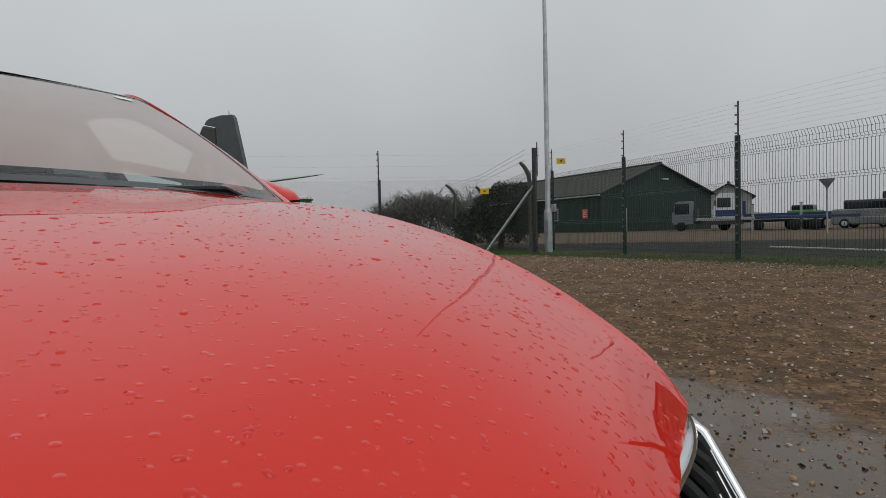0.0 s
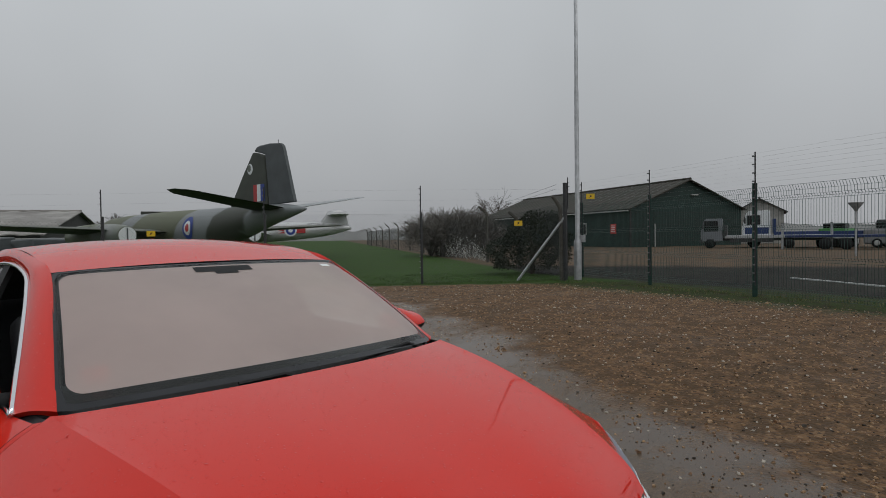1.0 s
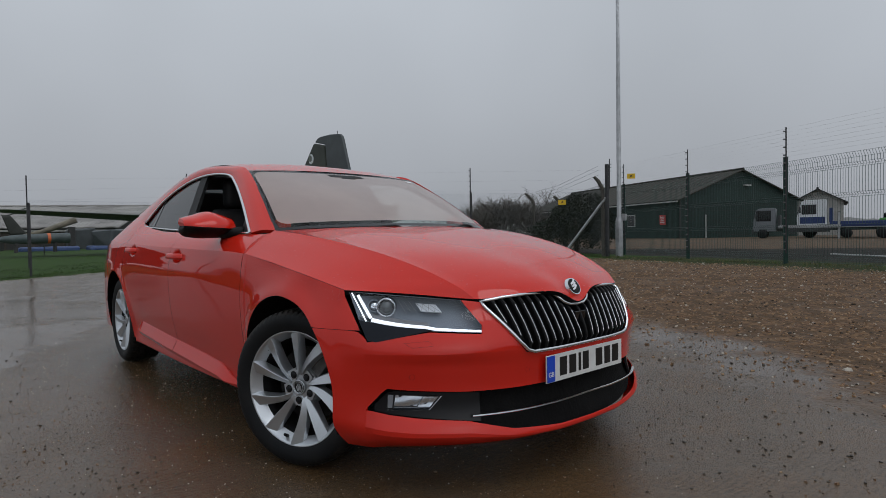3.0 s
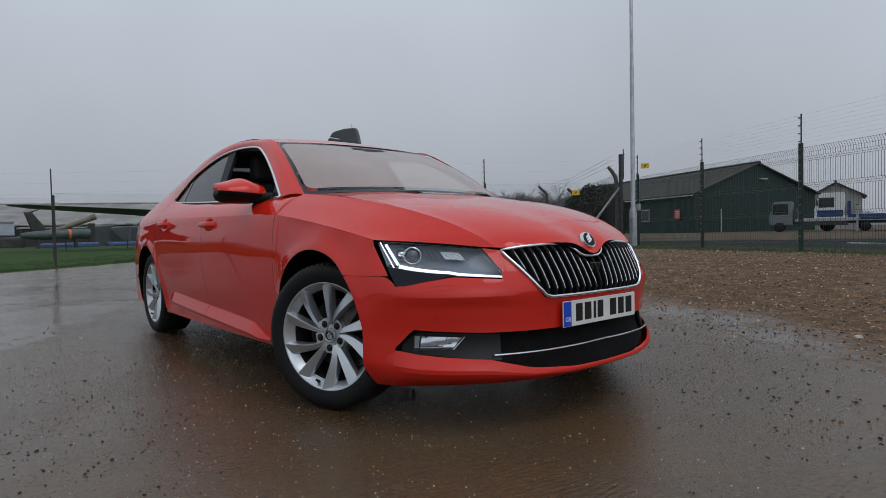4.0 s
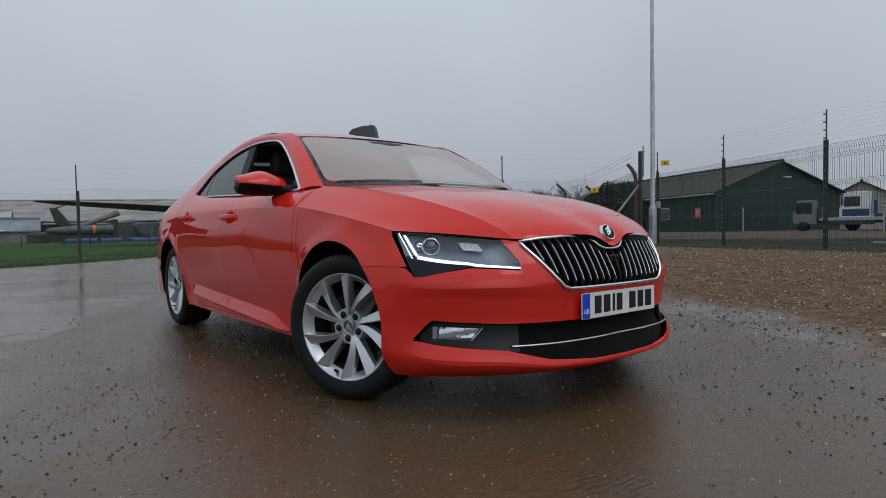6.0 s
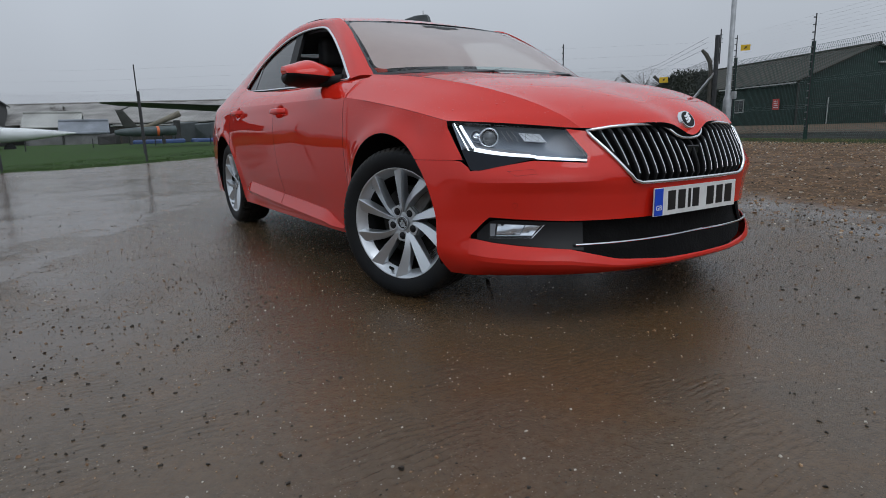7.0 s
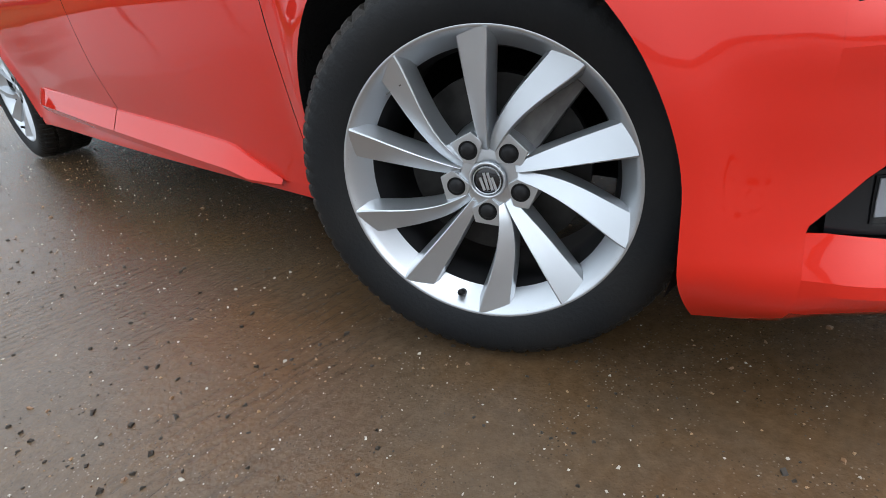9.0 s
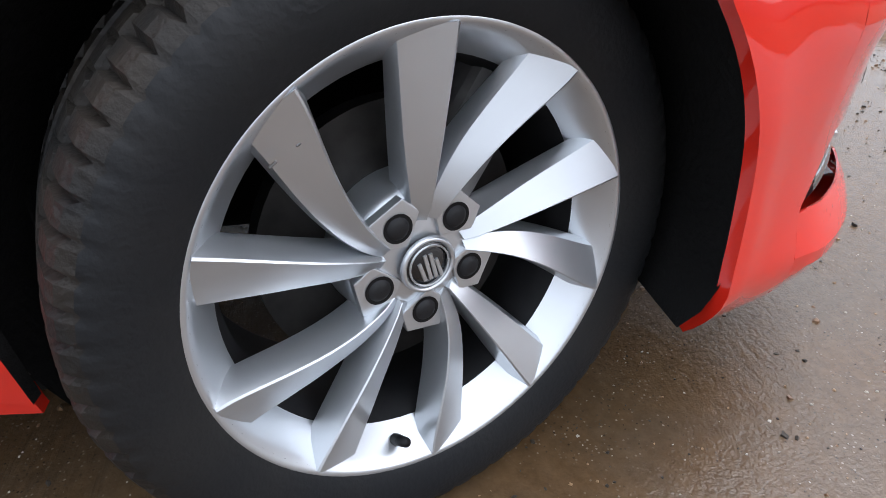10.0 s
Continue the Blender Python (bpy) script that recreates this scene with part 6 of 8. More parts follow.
def ext_pole(parent, z0, z1, at=(0, 0)):
    part("extension_pole", tube([(at[0], at[1], z0), (at[0], at[1], z1)], 0.014, 6), DARK_STEEL, parent)
    n = 16
    for k in range(n):
        z = z0 + (z1 - z0) * (k + 0.5) / n
        part("insulator", box((0.030, 0.045, 0.026), (at[0], at[1] + 0.030, z), 0.006, 1), INSUL, parent)


# welded mesh fence
MESH_LINE = [(13.02, 6.92), (11.61, 4.36), (10.26, 1.80), (8.93, -0.80), (7.60, -3.40), (6.27, -6.00)]


def mesh_post(x, y):
    p = part("post", box((0.06, 0.08, 2.06), (0, 0, 1.01), 0.006, 1), GREEN_STEEL, mesh_fence, at=Matrix.Translation((x, y, gz(x, y))) @ Matrix.Rotation(radians(27), 4, "Z"))
    ext_pole(p, 0.20, 2.59, (-0.045, 0))
    for k in range(8):
        part("clamp", box((0.075, 0.05, 0.03), (0.005, 0, 0.18 + 0.26 * k), 0.004, 1), GREEN_STEEL, p)


mesh_fence = thing("mesh_fence", "dark green welded mesh security fence on square posts", "fence")
for x, y in MESH_LINE:
    mesh_post(x, y)

PROFILE_Z = np.array([0.06, 0.12, 0.16, 0.20, 0.66, 0.70, 0.74, 1.20, 1.24, 1.28, 1.70, 1.74, 1.78, 1.86, 1.95])
PROFILE_B = np.array([0, 0, 0.035, 0, 0, 0.035, 0, 0, 0.035, 0, 0, 0.035, 0, 0.0, -0.05])


def mesh_panel(a, b):
    (x0, y0), (x1, y1) = a, b
    L = math.hypot(x1 - x0, y1 - y0)
    z0 = (gz(x0, y0) + gz(x1, y1)) / 2
    place = (Matrix.Translation((x0, y0, z0)) @ Matrix.Rotation(math.atan2(y1 - y0, x1 - x0), 4, "Z"))
    verts, faces = [], []
    r = 0.0027

    def wire(pts):
        k0 = len(verts)
        for q in pts:
            verts.extend([(q[0] - r, q[1] - r, q[2]), (q[0] + r, q[1] - r, q[2] + r), (q[0], q[1] + r, q[2])])
        for i in range(len(pts) - 1):
            for j in range(3):
                A, B = k0 + 3 * i + j, k0 + 3 * i + (j + 1) % 3
                faces.append((A, B, B + 3, A + 3))

    n = int(L / 0.05)
    for k in range(1, n):
        wire([(k * L / n, 0.045 + bb, zz) for zz, bb in zip(PROFILE_Z, PROFILE_B)])
    p = tagged(child("mesh_panel", data_mesh("mesh_panel", verts, faces, GREEN_STEEL, smooth=False), mesh_fence, at=place), kind="stuff")
    verts, faces = [], []
    for zz, bb in zip(PROFILE_Z, PROFILE_B):
        k0 = len(verts)
        verts += [(0, 0.045 + bb - r, zz), (0, 0.045 + bb + r, zz + r), (0, 0.045 + bb, zz - r), (L, 0.045 + bb - r, zz), (L, 0.045 + bb + r, zz + r), (L, 0.045 + bb, zz - r)]
        faces += [(k0, k0 + 1, k0 + 4, k0 + 3), (k0 + 1, k0 + 2, k0 + 5, k0 + 4), (k0 + 2, k0, k0 + 3, k0 + 5)]
    tagged(child("cross_wire", data_mesh("cross_wire", verts, faces, GREEN_STEEL, smooth=False), p), kind="stuff")


for a, b in zip(MESH_LINE[:-1], MESH_LINE[1:]):
    mesh_panel(a, b)


def line_wires(name, label, points, heights, radius, mat, sag=0.0):
    """Strained wires through the posts, one object each."""
    first = None
    for h in heights:
        pts = []
        for (x0, y0), (x1, y1) in zip(points[:-1], points[1:]):
            for t in (0, 0.5):
                x, y = x0 + (x1 - x0) * t, y0 + (y1 - y0) * t
                pts.append((x, y, gz(x, y) + h - (sag if t else 0)))
        pts.append((*points[-1], gz(*points[-1]) + h))
        bm = tube(pts, radius, 4)
        me = bpy.data.meshes.new(name)
        bm.to_mesh(me)
        bm.free()
        me.materials.append(mat)
        tagged(new(name, me), label, "wire", name + "s")


line_wires("electric_wire", "thin strained electric fence wire", [(x - 0.045, y + 0.03) for x, y in MESH_LINE], [2.03 + 0.075 * k for k in range(8)], 0.0010, PALE_WIRE)

# chain link fence along the grass, on slim steel posts
chain_fence = thing("chain_link_fence", "grey chain link fence on slim dark posts along the grass", "fence")


def slim_post(x, y, tall=True):
    p = part("post", box((0.05, 0.05, 1.78), (0, 0, 0.87), 0.005, 1), DARK_STEEL, chain_fence, at=Matrix.Translation((x, y, gz(x, y))))
    ext_pole(p, 0.2, 2.40, (-0.035, -0.02))


for x, y in FENCE_LEFT[1:]:
    slim_post(x, y)


def chain_bay(a, b, height, step, radius, mat, parent):
    (x0, y0), (x1, y1) = a, b
    L = math.hypot(x1 - x0, y1 - y0)
    place = (Matrix.Translation((x0, y0, (gz(x0, y0) + gz(x1, y1)) / 2)) @ Matrix.Rotation(math.atan2(y1 - y0, x1 - x0), 4, "Z"))
    verts, faces = [], []
    r = radius

    def seg(u0, z0, u1, z1):
        k = len(verts)
        dx, dz = u1 - u0, z1 - z0
        q = math.hypot(dx, dz)
        nx, nz = -dz / q * r, dx / q * r
        verts.extend([(u0 + nx, -r * 0.6, z0 + nz), (u0 - nx, -r * 0.6, z0 - nz), (u0, r, z0), (u1 + nx, -r * 0.6, z1 + nz), (u1 - nx, -r * 0.6, z1 - nz), (u1, r, z1)])
        faces.extend([(k, k + 1, k + 4, k + 3), (k + 1, k + 2, k + 5, k + 4), (k + 2, k, k + 3, k + 5)])

    H = height
    for s in (1, -1):
        u = -H
        while u < L + H:
            ua, ub = (u, u + H) if s > 0 else (u + H, u)
            za, zb = 0.03, H
            # clip to the bay
            lo, hi = 0.0, 1.0
            for lim, sign in ((0.0, 1), (L, -1)):
                if ub != ua:
                    t = (lim - ua) / (ub - ua)
                    if (ub - ua) * sign > 0:
                        lo = max(lo, t)
                    else:
                        hi = min(hi, t)
            if hi - lo > 0.01:
                seg(ua + (ub - ua) * lo, za + (zb - za) * lo, ua + (ub - ua) * hi, za + (zb - za) * hi)
            u += step
    for z in (0.05, H * 0.5, H):
        seg(0, z, L, z)
    tagged(child("chain_link", data_mesh("chain_link", verts, faces, mat, smooth=False), parent, at=place), kind="stuff")


for a, b in zip(FENCE_LEFT[:-1], FENCE_LEFT[1:]):
    chain_bay(a, b, 1.72, 0.085, 0.0011, GREY_WIRE, chain_fence)
line_wires("strained_wire", "thin strained fence wire", FENCE_LEFT, [1.80, 2.05, 2.30], 0.0006, GREY_WIRE)

# corner post with brace, and the chain link fence that runs off on cranked concrete posts
corner = thing("corner_post", "heavy dark corner post with a diagonal brace", "fence post", at=Matrix.Translation((11.58, 6.55, gz(11.58, 6.55))))
part("post", box((0.085, 0.085, 2.50), (0, 0, 1.22), 0.010, 1), DARK_STEEL, corner)
part("crank", tube([(-0.02, 0.10, 0.0), (-0.03, 0.11, 1.62), (-0.05, 0.13, 1.86), (-0.13, 0.19, 2.03), (-0.22, 0.25, 2.14)], [0.055, 0.05, 0.055, 0.05, 0.035], 8), CONCRETE, corner)
for k in range(3):
    part("wire_arm", tube([(0, 0, 2.28 + 0.09 * k), (0.13, -0.05, 2.29 + 0.09 * k)], 0.008, 5), DARK_STEEL, corner)
part("extension_pole", tube([(0.05, -0.05, 1.8), (0.05, -0.05, 2.60)], 0.014, 6), DARK_STEEL, corner)
part("brace", tube([(0, 0.0, 1.62), (-0.55, 1.10, -0.02)], 0.035, 8), GALV, corner, "grey diagonal brace")
far_pts = [(11.58, 6.55), (15.9, 11.2), (18.45, 14.78), (22.67, 21.73), (26.95, 27.54), (30.98, 33.31), (33.51, 37.56), (37.4, 43.3), (41.3, 49.0), (45.2, 54.8), (49.1, 60.6), (53.0, 66.4)]
BAYS = len(far_pts) - 1
far_fence = thing("airfield_fence", "old chain link fence on cranked concrete posts", "fence")
for x, y in far_pts[1:]:
    sunk = 0.42 if x < 17 else 0.0
    part("post", strip([(0, 0, -0.05), (0, 0, 1.2), (0, 0, 2.02), (-0.06, 0.04, 2.16), (-0.34, 0.21, 2.44)], 0.105, 0.045, (-0.82, 0.57, 0.2)), CONCRETE, far_fence, at=Matrix.Translation((x, y, gz(x, y) - sunk)))
for k in range(BAYS):
    chain_bay(far_pts[k], far_pts[k + 1], 1.98, 0.10 if k < 3 else 0.2, 0.0018 if k < 3 else 0.0035, GREY_WIRE, far_fence)
line_wires("barbed_wire", "strand of barbed wire on the cranked posts", [(x - 0.2, y + 0.12) for x, y in far_pts], [2.18, 2.31, 2.42], 0.004, GREY_WIRE)


def warning_sign(x, y, z, turn):
    s = thing("warning_sign", "small yellow electric fence warning sign with black symbol", "sign", "yellow warning signs", at=Matrix.Translation((x, y, z)) @ Matrix.Rotation(radians(turn), 4, "Z") @ Matrix.Rotation(radians(90), 4, "X"))
    part("plate", box((0.20, 0.13, 0.004), (0, 0, 0), 0.0), YELLOW, s)
    part("symbol", slab([(-0.045, -0.035), (0.04, 0.0), (0.012, 0.006), (0.045, 0.04), (-0.03, 0.012), (-0.004, 0.004)], 0.002), PLATE_BLACK, s, at=Matrix.Translation((0, 0, 0.003)))


warning_sign(11.50, 5.79, 2.36, -52)
warning_sign(10.55, 7.25, 1.74, -48)
warning_sign(4.00, 13.2, 1.60, -40)

# ---- hut, lorries and the far side of the compound ----
HUT_GREEN = material("dark_green_boards", (0.010, 0.030, 0.024), 0.65, vary=0.25, scale=2.5, bump=0.3, bump_scale=14)
HUT_ROOF = material("mossy_sheet_roof", (0.032, 0.027, 0.020), 0.8, second=(0.019, 0.022, 0.013), scale=0.6, bump=0.3, bump_scale=20)
GUTTER = material("pale_gutter", (0.45, 0.46, 0.45), 0.5)
PALE_ROOF = material("pale_sheet_roof", (0.42, 0.42, 0.40), 0.6, second=(0.27, 0.27, 0.25), scale=0.5)
HANGAR_ROOF = material("weathered_sheet_roof", (0.31, 0.30, 0.28), 0.7, second=(0.17, 0.16, 0.15), scale=0.45, noise_detail=6)
DARK_BOARD = material("dark_boarding", (0.035, 0.034, 0.033), 0.7, vary=0.3, scale=1.5)
CREAM = material("pale_render", (0.34, 0.335, 0.315), 0.7, vary=0.15, scale=1.5)
GREY_WALL = material("grey_wall", (0.20, 0.20, 0.20), 0.8, vary=0.2, scale=1.0)


def gable_building(name, label, at, turn, width, length, eave, ridge, wall_mat, roof_mat, overhang=0.25, ribs=0.0, category="building"):
    """Gable end along local x from 0 to width, running back along local y. Walls have thickness."""
    h = thing(name, label, category, at=Matrix.Translation(at) @ Matrix.Rotation(radians(turn), 4, "Z"))
    th = 0.2
    part("side_wall", box((th, length, eave), (th / 2, length / 2, eave / 2)), wall_mat, h)
    part("side_wall", box((th, length, eave), (width - th / 2, length / 2, eave / 2)), wall_mat, h)
    for y in (0.0, length - th):
        g = slab([(0, 0), (width, 0), (width, eave), (width / 2, ridge), (0, eave)], th)
        bmesh.ops.rotate(g, cent=(0, 0, 0), matrix=Matrix.Rotation(radians(90), 3, "X"), verts=g.verts)
        bmesh.ops.translate(g, vec=(0, y + th + 0.003, 0), verts=g.verts)
        part("gable_wall", g, wall_mat, h)
    for s in (0, 1):
        a = np.array((-overhang, eave - overhang * (ridge - eave) / (width / 2))) if s == 0 else np.array((width + overhang, eave - overhang * (ridge - eave) / (width / 2)))
        b = np.array((width / 2, ridge))
        bm = bmesh.new()
        steps = int(length / ribs) * 4 if ribs else 1
        rows = []
        for k in range(steps + 1):
            y = -overhang + (length + 2 * overhang) * k / steps
            lift = 0.05 * (k % 4 in (1, 2)) if ribs else 0
            rows.append([bm.verts.new((q[0], y, q[1] + 0.06 + lift + e)) for q, e in ((a, 0), (b, 0), (b, -0.10), (a, -0.10))])
        for r0, r1 in zip(rows[:-1], rows[1:]):
            for j in range(4):
                bm.faces.new((r0[j], r0[(j + 1) % 4], r1[(j + 1) % 4], r1[j]))
        bm.faces.new(rows[0])
        bm.faces.new(rows[-1][::-1])
        bmesh.ops.recalc_face_normals(bm, faces=bm.faces)
        part("roof_slope", bm, roof_mat, h)
    part("ridge_cap", tube([(width / 2, -overhang, ridge + 0.10), (width / 2, length + overhang, ridge + 0.10)], 0.12, 6), roof_mat, h)
    return h


HUT_AT, HUT_TURN = (45.34, 21.35, 0.27), -24.4
HUT_W, HUT_L, HUT_EAVE, HUT_RIDGE = 12.8, 29.0, 3.33, 5.85
hut = gable_building("timber_hut", "long dark green timber hut with a mossy sheet roof", HUT_AT, HUT_TURN, HUT_W, HUT_L, HUT_EAVE, HUT_RIDGE, HUT_GREEN, HUT_ROOF, 0.35, 1.0)
part("gutter", box((0.10, HUT_L + 0.6, 0.10), (-0.42, HUT_L / 2, HUT_EAVE - 0.20)), GUTTER, hut)
part("corner_board", box((0.14, 0.10, HUT_EAVE), (0.02, -0.06, HUT_EAVE / 2)), DARK_BOARD, hut)
part("flood_lamp", box((0.7, 0.25, 0.12), (7.0, -0.15, 4.55), 0.02), GUTTER, hut)
part("downpipe", tube([(2.65, -0.06, 0.0), (2.65, -0.06, 2.0)], 0.05, 6), GUTTER, hut)
for k in range(14):
    part("board_joint", box((HUT_W - 0.1, 0.02, 0.025), (HUT_W / 2, -0.012, 0.25 + 0.21 * k)), DARK_BOARD, hut)
for yy in (6.7, 17.0, 24.0):
    w = part("window_frame", box((0.08, 1.2, 1.15), (-0.02, yy, 1.65), 0.02), GUTTER, hut)
    part("pane", box((0.02, 0.5, 0.95), (-0.07, yy - 0.28, 1.65)), BLACK_GLOSS, w)
    part("pane", box((0.02, 0.5, 0.95), (-0.07, yy + 0.28, 1.65)), BLACK_GLOSS, w)
sg = part("danger_board", box((0.03, 0.75, 0.85), (-0.10, 2.05, 1.62), 0.0), SIGN_RED, hut, "red danger notice with white bars")
for k in range(4):
    part("notice_bar", box((0.01, 0.5, 0.06), (-0.125, 2.05, 1.87 - 0.16 * k)), WHITE, sg)
gable_building("brick_hut", "small hut with pale gable and dark roof", (62.45, 18.2, 0.27), -75, 4.2, 8.0, 3.3, 4.5, CREAM, DARK_BOARD, 0.35)


def road_wheel(parent, at, r=0.42, w=0.26):
    v, f = lathe([(-w / 2, 0.01), (-w / 2, r * 0.55), (-w / 2 - 0.02, r * 0.6), (-w / 2, r * 0.9), (-w / 2 + 0.04, r), (w / 2 - 0.04, r), (w / 2, r * 0.9), (w / 2, 0.01)], 28)
    wheel_o = child("wheel", data_mesh("wheel", v, f, RUBBER), parent, at=Matrix.Translation(at))
    v, f = lathe([(-w / 2 - 0.03, 0.01), (-w / 2 - 0.03, r * 0.30), (-w / 2 - 0.01, r * 0.54)], 20)
    child("hub", data_mesh("hub", v, f, GUTTER), wheel_o)


CAB_WHITE = material("lorry_white", (0.62, 0.64, 0.65), 0.35, coat=0.3)
CAB_GREY = material("lorry_grey", (0.17, 0.185, 0.20), 0.4, coat=0.2)
BLUE_PAINT = material("lorry_blue", (0.010, 0.028, 0.11), 0.35, coat=0.3)
GREEN_PAINT = material("bright_green", (0.055, 0.235, 0.045), 0.45)
ALU = material("aluminium_bed", (0.40, 0.41, 0.42), 0.4, metal=0.5)


def lorry(label, at, turn, cab_mat, side_mat, bed_mat, bed_len, scale=1.0, glassy=False):
    """Flatbed lorry: local x across, y along with the cab at -y."""
    t = thing("flatbed_lorry", label, "lorry", "parked lorries", at=Matrix.Translation(at) @ Matrix.Rotation(radians(turn), 4, "Z") @ Matrix.Scale(scale, 4))
    cab = slab([(-1.0, 0.55), (-1.02, 1.3), (-0.78, 2.25), (-0.60, 2.38), (0.55, 2.38), (0.60, 0.55)], 2.0, 0.04)
    bmesh.ops.rotate(cab, cent=(0, 0, 0), matrix=Matrix.Rotation(radians(90), 3, "X"), verts=cab.verts)
    bmesh.ops.rotate(cab, cent=(0, 0, 0), matrix=Matrix.Rotation(radians(90), 3, "Z"), verts=cab.verts)
    bmesh.ops.translate(cab, vec=(-1.0, 0, 0), verts=cab.verts)
    c = part("cab", cab, cab_mat, t)
    part("side_window", box((2.03, 1.05 if glassy else 0.80, 0.86 if glassy else 0.62), (0, -0.26 if glassy else -0.36, 1.78), 0.03), BLACK_GLOSS, c)
    ws = box((1.75, 0.02, 0.85), (0, 0, 0), 0.0)
    bmesh.ops.rotate(ws, cent=(0, 0, 0), matrix=Matrix.Rotation(radians(-14), 3, "X"), verts=ws.verts)
    bmesh.ops.translate(ws, vec=(0, -0.92, 1.80), verts=ws.verts)
    part("windscreen", ws, BLACK_GLOSS, c)
    part("door_stripe", box((2.035, 1.35, 0.42), (0, -0.18, 1.10), 0.02), side_mat, c)
    part("step", box((2.06, 0.55, 0.22), (0, -0.30, 0.62), 0.02), DARK_STEEL, c)
    part("bumper", box((2.05, 0.18, 0.35), (0, -1.02, 0.55), 0.04), DARK_STEEL, c)
    part("mirror", box((0.10, 0.10, 0.38), (-1.15, -0.85, 1.75), 0.02), DARK_STEEL, c)
    part("mirror", box((0.10, 0.10, 0.38), (1.15, -0.85, 1.75), 0.02), DARK_STEEL, c)
    part("chassis", box((0.85, bed_len + 1.0, 0.22), (0, bed_len / 2, 0.70), 0.02), DARK_STEEL, t)
    bed = part("bed", box((2.2, bed_len, 0.24), (0, 0.75 + bed_len / 2, 0.90), 0.02), bed_mat, t)
    part("headboard", box((2.2, 0.20, 0.9), (0, 0.80, 1.40), 0.04), BLUE_PAINT if bed_mat is BLUE_PAINT else DARK_STEEL, bed)
    part("side_guard", box((2.1, bed_len * 0.42, 0.30), (0, 0.9 + bed_len * 0.24, 0.62), 0.03), DARK_STEEL, t)
    for k in (0, 1):
        part("ramp", box((0.5, 1.5, 0.08), (-0.6 + 1.2 * k, 0.75 + bed_len + 0.6, 0.75), 0.01), bed_mat, bed)
    for y in (-0.35, bed_len * 0.72):
        for x in (-0.95, 0.95):
            road_wheel(t, (x, y, 0.36), 0.36)
    return t


lorry("small pale grey flatbed lorry parked by the hut", (44.7, 14.2, 0.27), 196, CAB_GREY, CAB_GREY, ALU, 7.2, 0.92, True)
lorry("blue and white recovery lorry with a flat bed", (46.9, 11.7, 0.27), 194, CAB_WHITE, BLUE_PAINT, BLUE_PAINT, 5.8, 1.15)
tr = thing("beaver_trailer", "low blue flat trailer with pale ramps", "trailer", at=Matrix.Translation((43.0, 6.2, 0.27)) @ Matrix.Rotation(radians(190), 4, "Z"))
part("deck", box((2.2, 5.6, 0.16), (0, 0, 0.85), 0.02), BLUE_PAINT, tr)
part("ramp", box((1.0, 1.6, 0.08), (0, 3.3, 0.75), 0.01), ALU, tr)
for y in (-0.6, 0.5):
    for x in (-1.0, 1.0):
        road_wheel(tr, (x, y, 0.36), 0.36)
gt = thing("green_tractor_unit", "bright green farm vehicle in the compound", "vehicle", at=Matrix.Translation((49.2, 7.2, 0.0)) @ Matrix.Rotation(radians(80), 4, "Z"))
part("body", box((1.7, 2.3, 0.48), (0, 0, 1.38), 0.12, 3), GREEN_PAINT, gt)
part("cab", box((1.4, 1.0, 0.6), (0, 0.3, 1.70), 0.1, 2), BLACK_GLOSS, gt)
part("frame", box((1.4, 2.8, 0.3), (0, 0, 0.85), 0.04), DARK_STEEL, gt)
for y in (-0.95, 0.95):
    for x in (-0.80, 0.80):
        road_wheel(gt, (x, y, 0.68), 0.41)
for k, (x, y, lx, ly, hh, mt) in enumerate(((47.5, 3.0, 2.0, 4.5, 1.7, GREY_WALL), (52, 1.0, 2.2, 5.5, 2.3, DARK_BOARD), (46, -1.8, 2.0, 4.0, 1.6, CAB_GREY), (55, -3.0, 2.4, 6.0, 2.5, GREY_WALL))):
    q = thing("parked_van", "dull grey van parked in the compound", "van", "parked vans", at=Matrix.Translation((x, y, 0.27)) @ Matrix.Rotation(radians(8 * k - 10), 4, "Z"))
    part("body", box((lx, ly, hh * 0.62), (0, 0, hh * 0.45), 0.18, 3), mt, q)
    part("cabin", box((lx * 0.9, ly * 0.6, hh * 0.42), (0, 0.2, hh * 0.90), 0.16, 3), BLACK_GLOSS, q)
    for yy in (-ly * 0.32, ly * 0.32):
        for xx2 in (-lx * 0.45, lx * 0.45):
            road_wheel(q, (xx2, yy, 0.33), 0.33, 0.2)
# mesh basket on a pole, posts and a cone
bk = thing("basket_post", "grey funnel-shaped basket on a tall post", "post", at=Matrix.Translation((31.0, 3.4, 0.27)))
part("pole", tube([(0, 0, 0), (0, 0, 2.15)], 0.04, 8), GALV, bk)
v, f = lathe([(2.05, 0.06), (2.15, 0.10), (2.42, 0.31), (2.46, 0.31), (2.18, 0.09)], 16, "z")
child("funnel", data_mesh("funnel", v, f, GREY_WALL), bk)
for x, y in ((41.9, 9.0), (42.4, 6.35)):
    p = thing("marker_post", "pale grey square post in the compound", "post", "pale compound posts", at=Matrix.Translation((x, y, 0.27)))
    part("post", box((0.13, 0.13, 1.70), (0, 0, 0.85), 0.01), GALV, p)
    part("cap", box((0.16, 0.16, 0.04), (0, 0, 1.72), 0.01), DARK_STEEL, p)
CONE_ORANGE = material("cone_orange", (0.75, 0.10, 0.03), 0.5)
cn = thing("traffic_cone", "orange traffic cone on the compound track", "traffic cone", at=Matrix.Translation((22.5, -1.2, 0.27)))
v, f = lathe([(0.0, 0.22), (0.03, 0.22), (0.04, 0.15), (0.7, 0.035), (0.72, 0.001)], 20, "z")
child("cone", data_mesh("cone", v, f, CONE_ORANGE), cn)
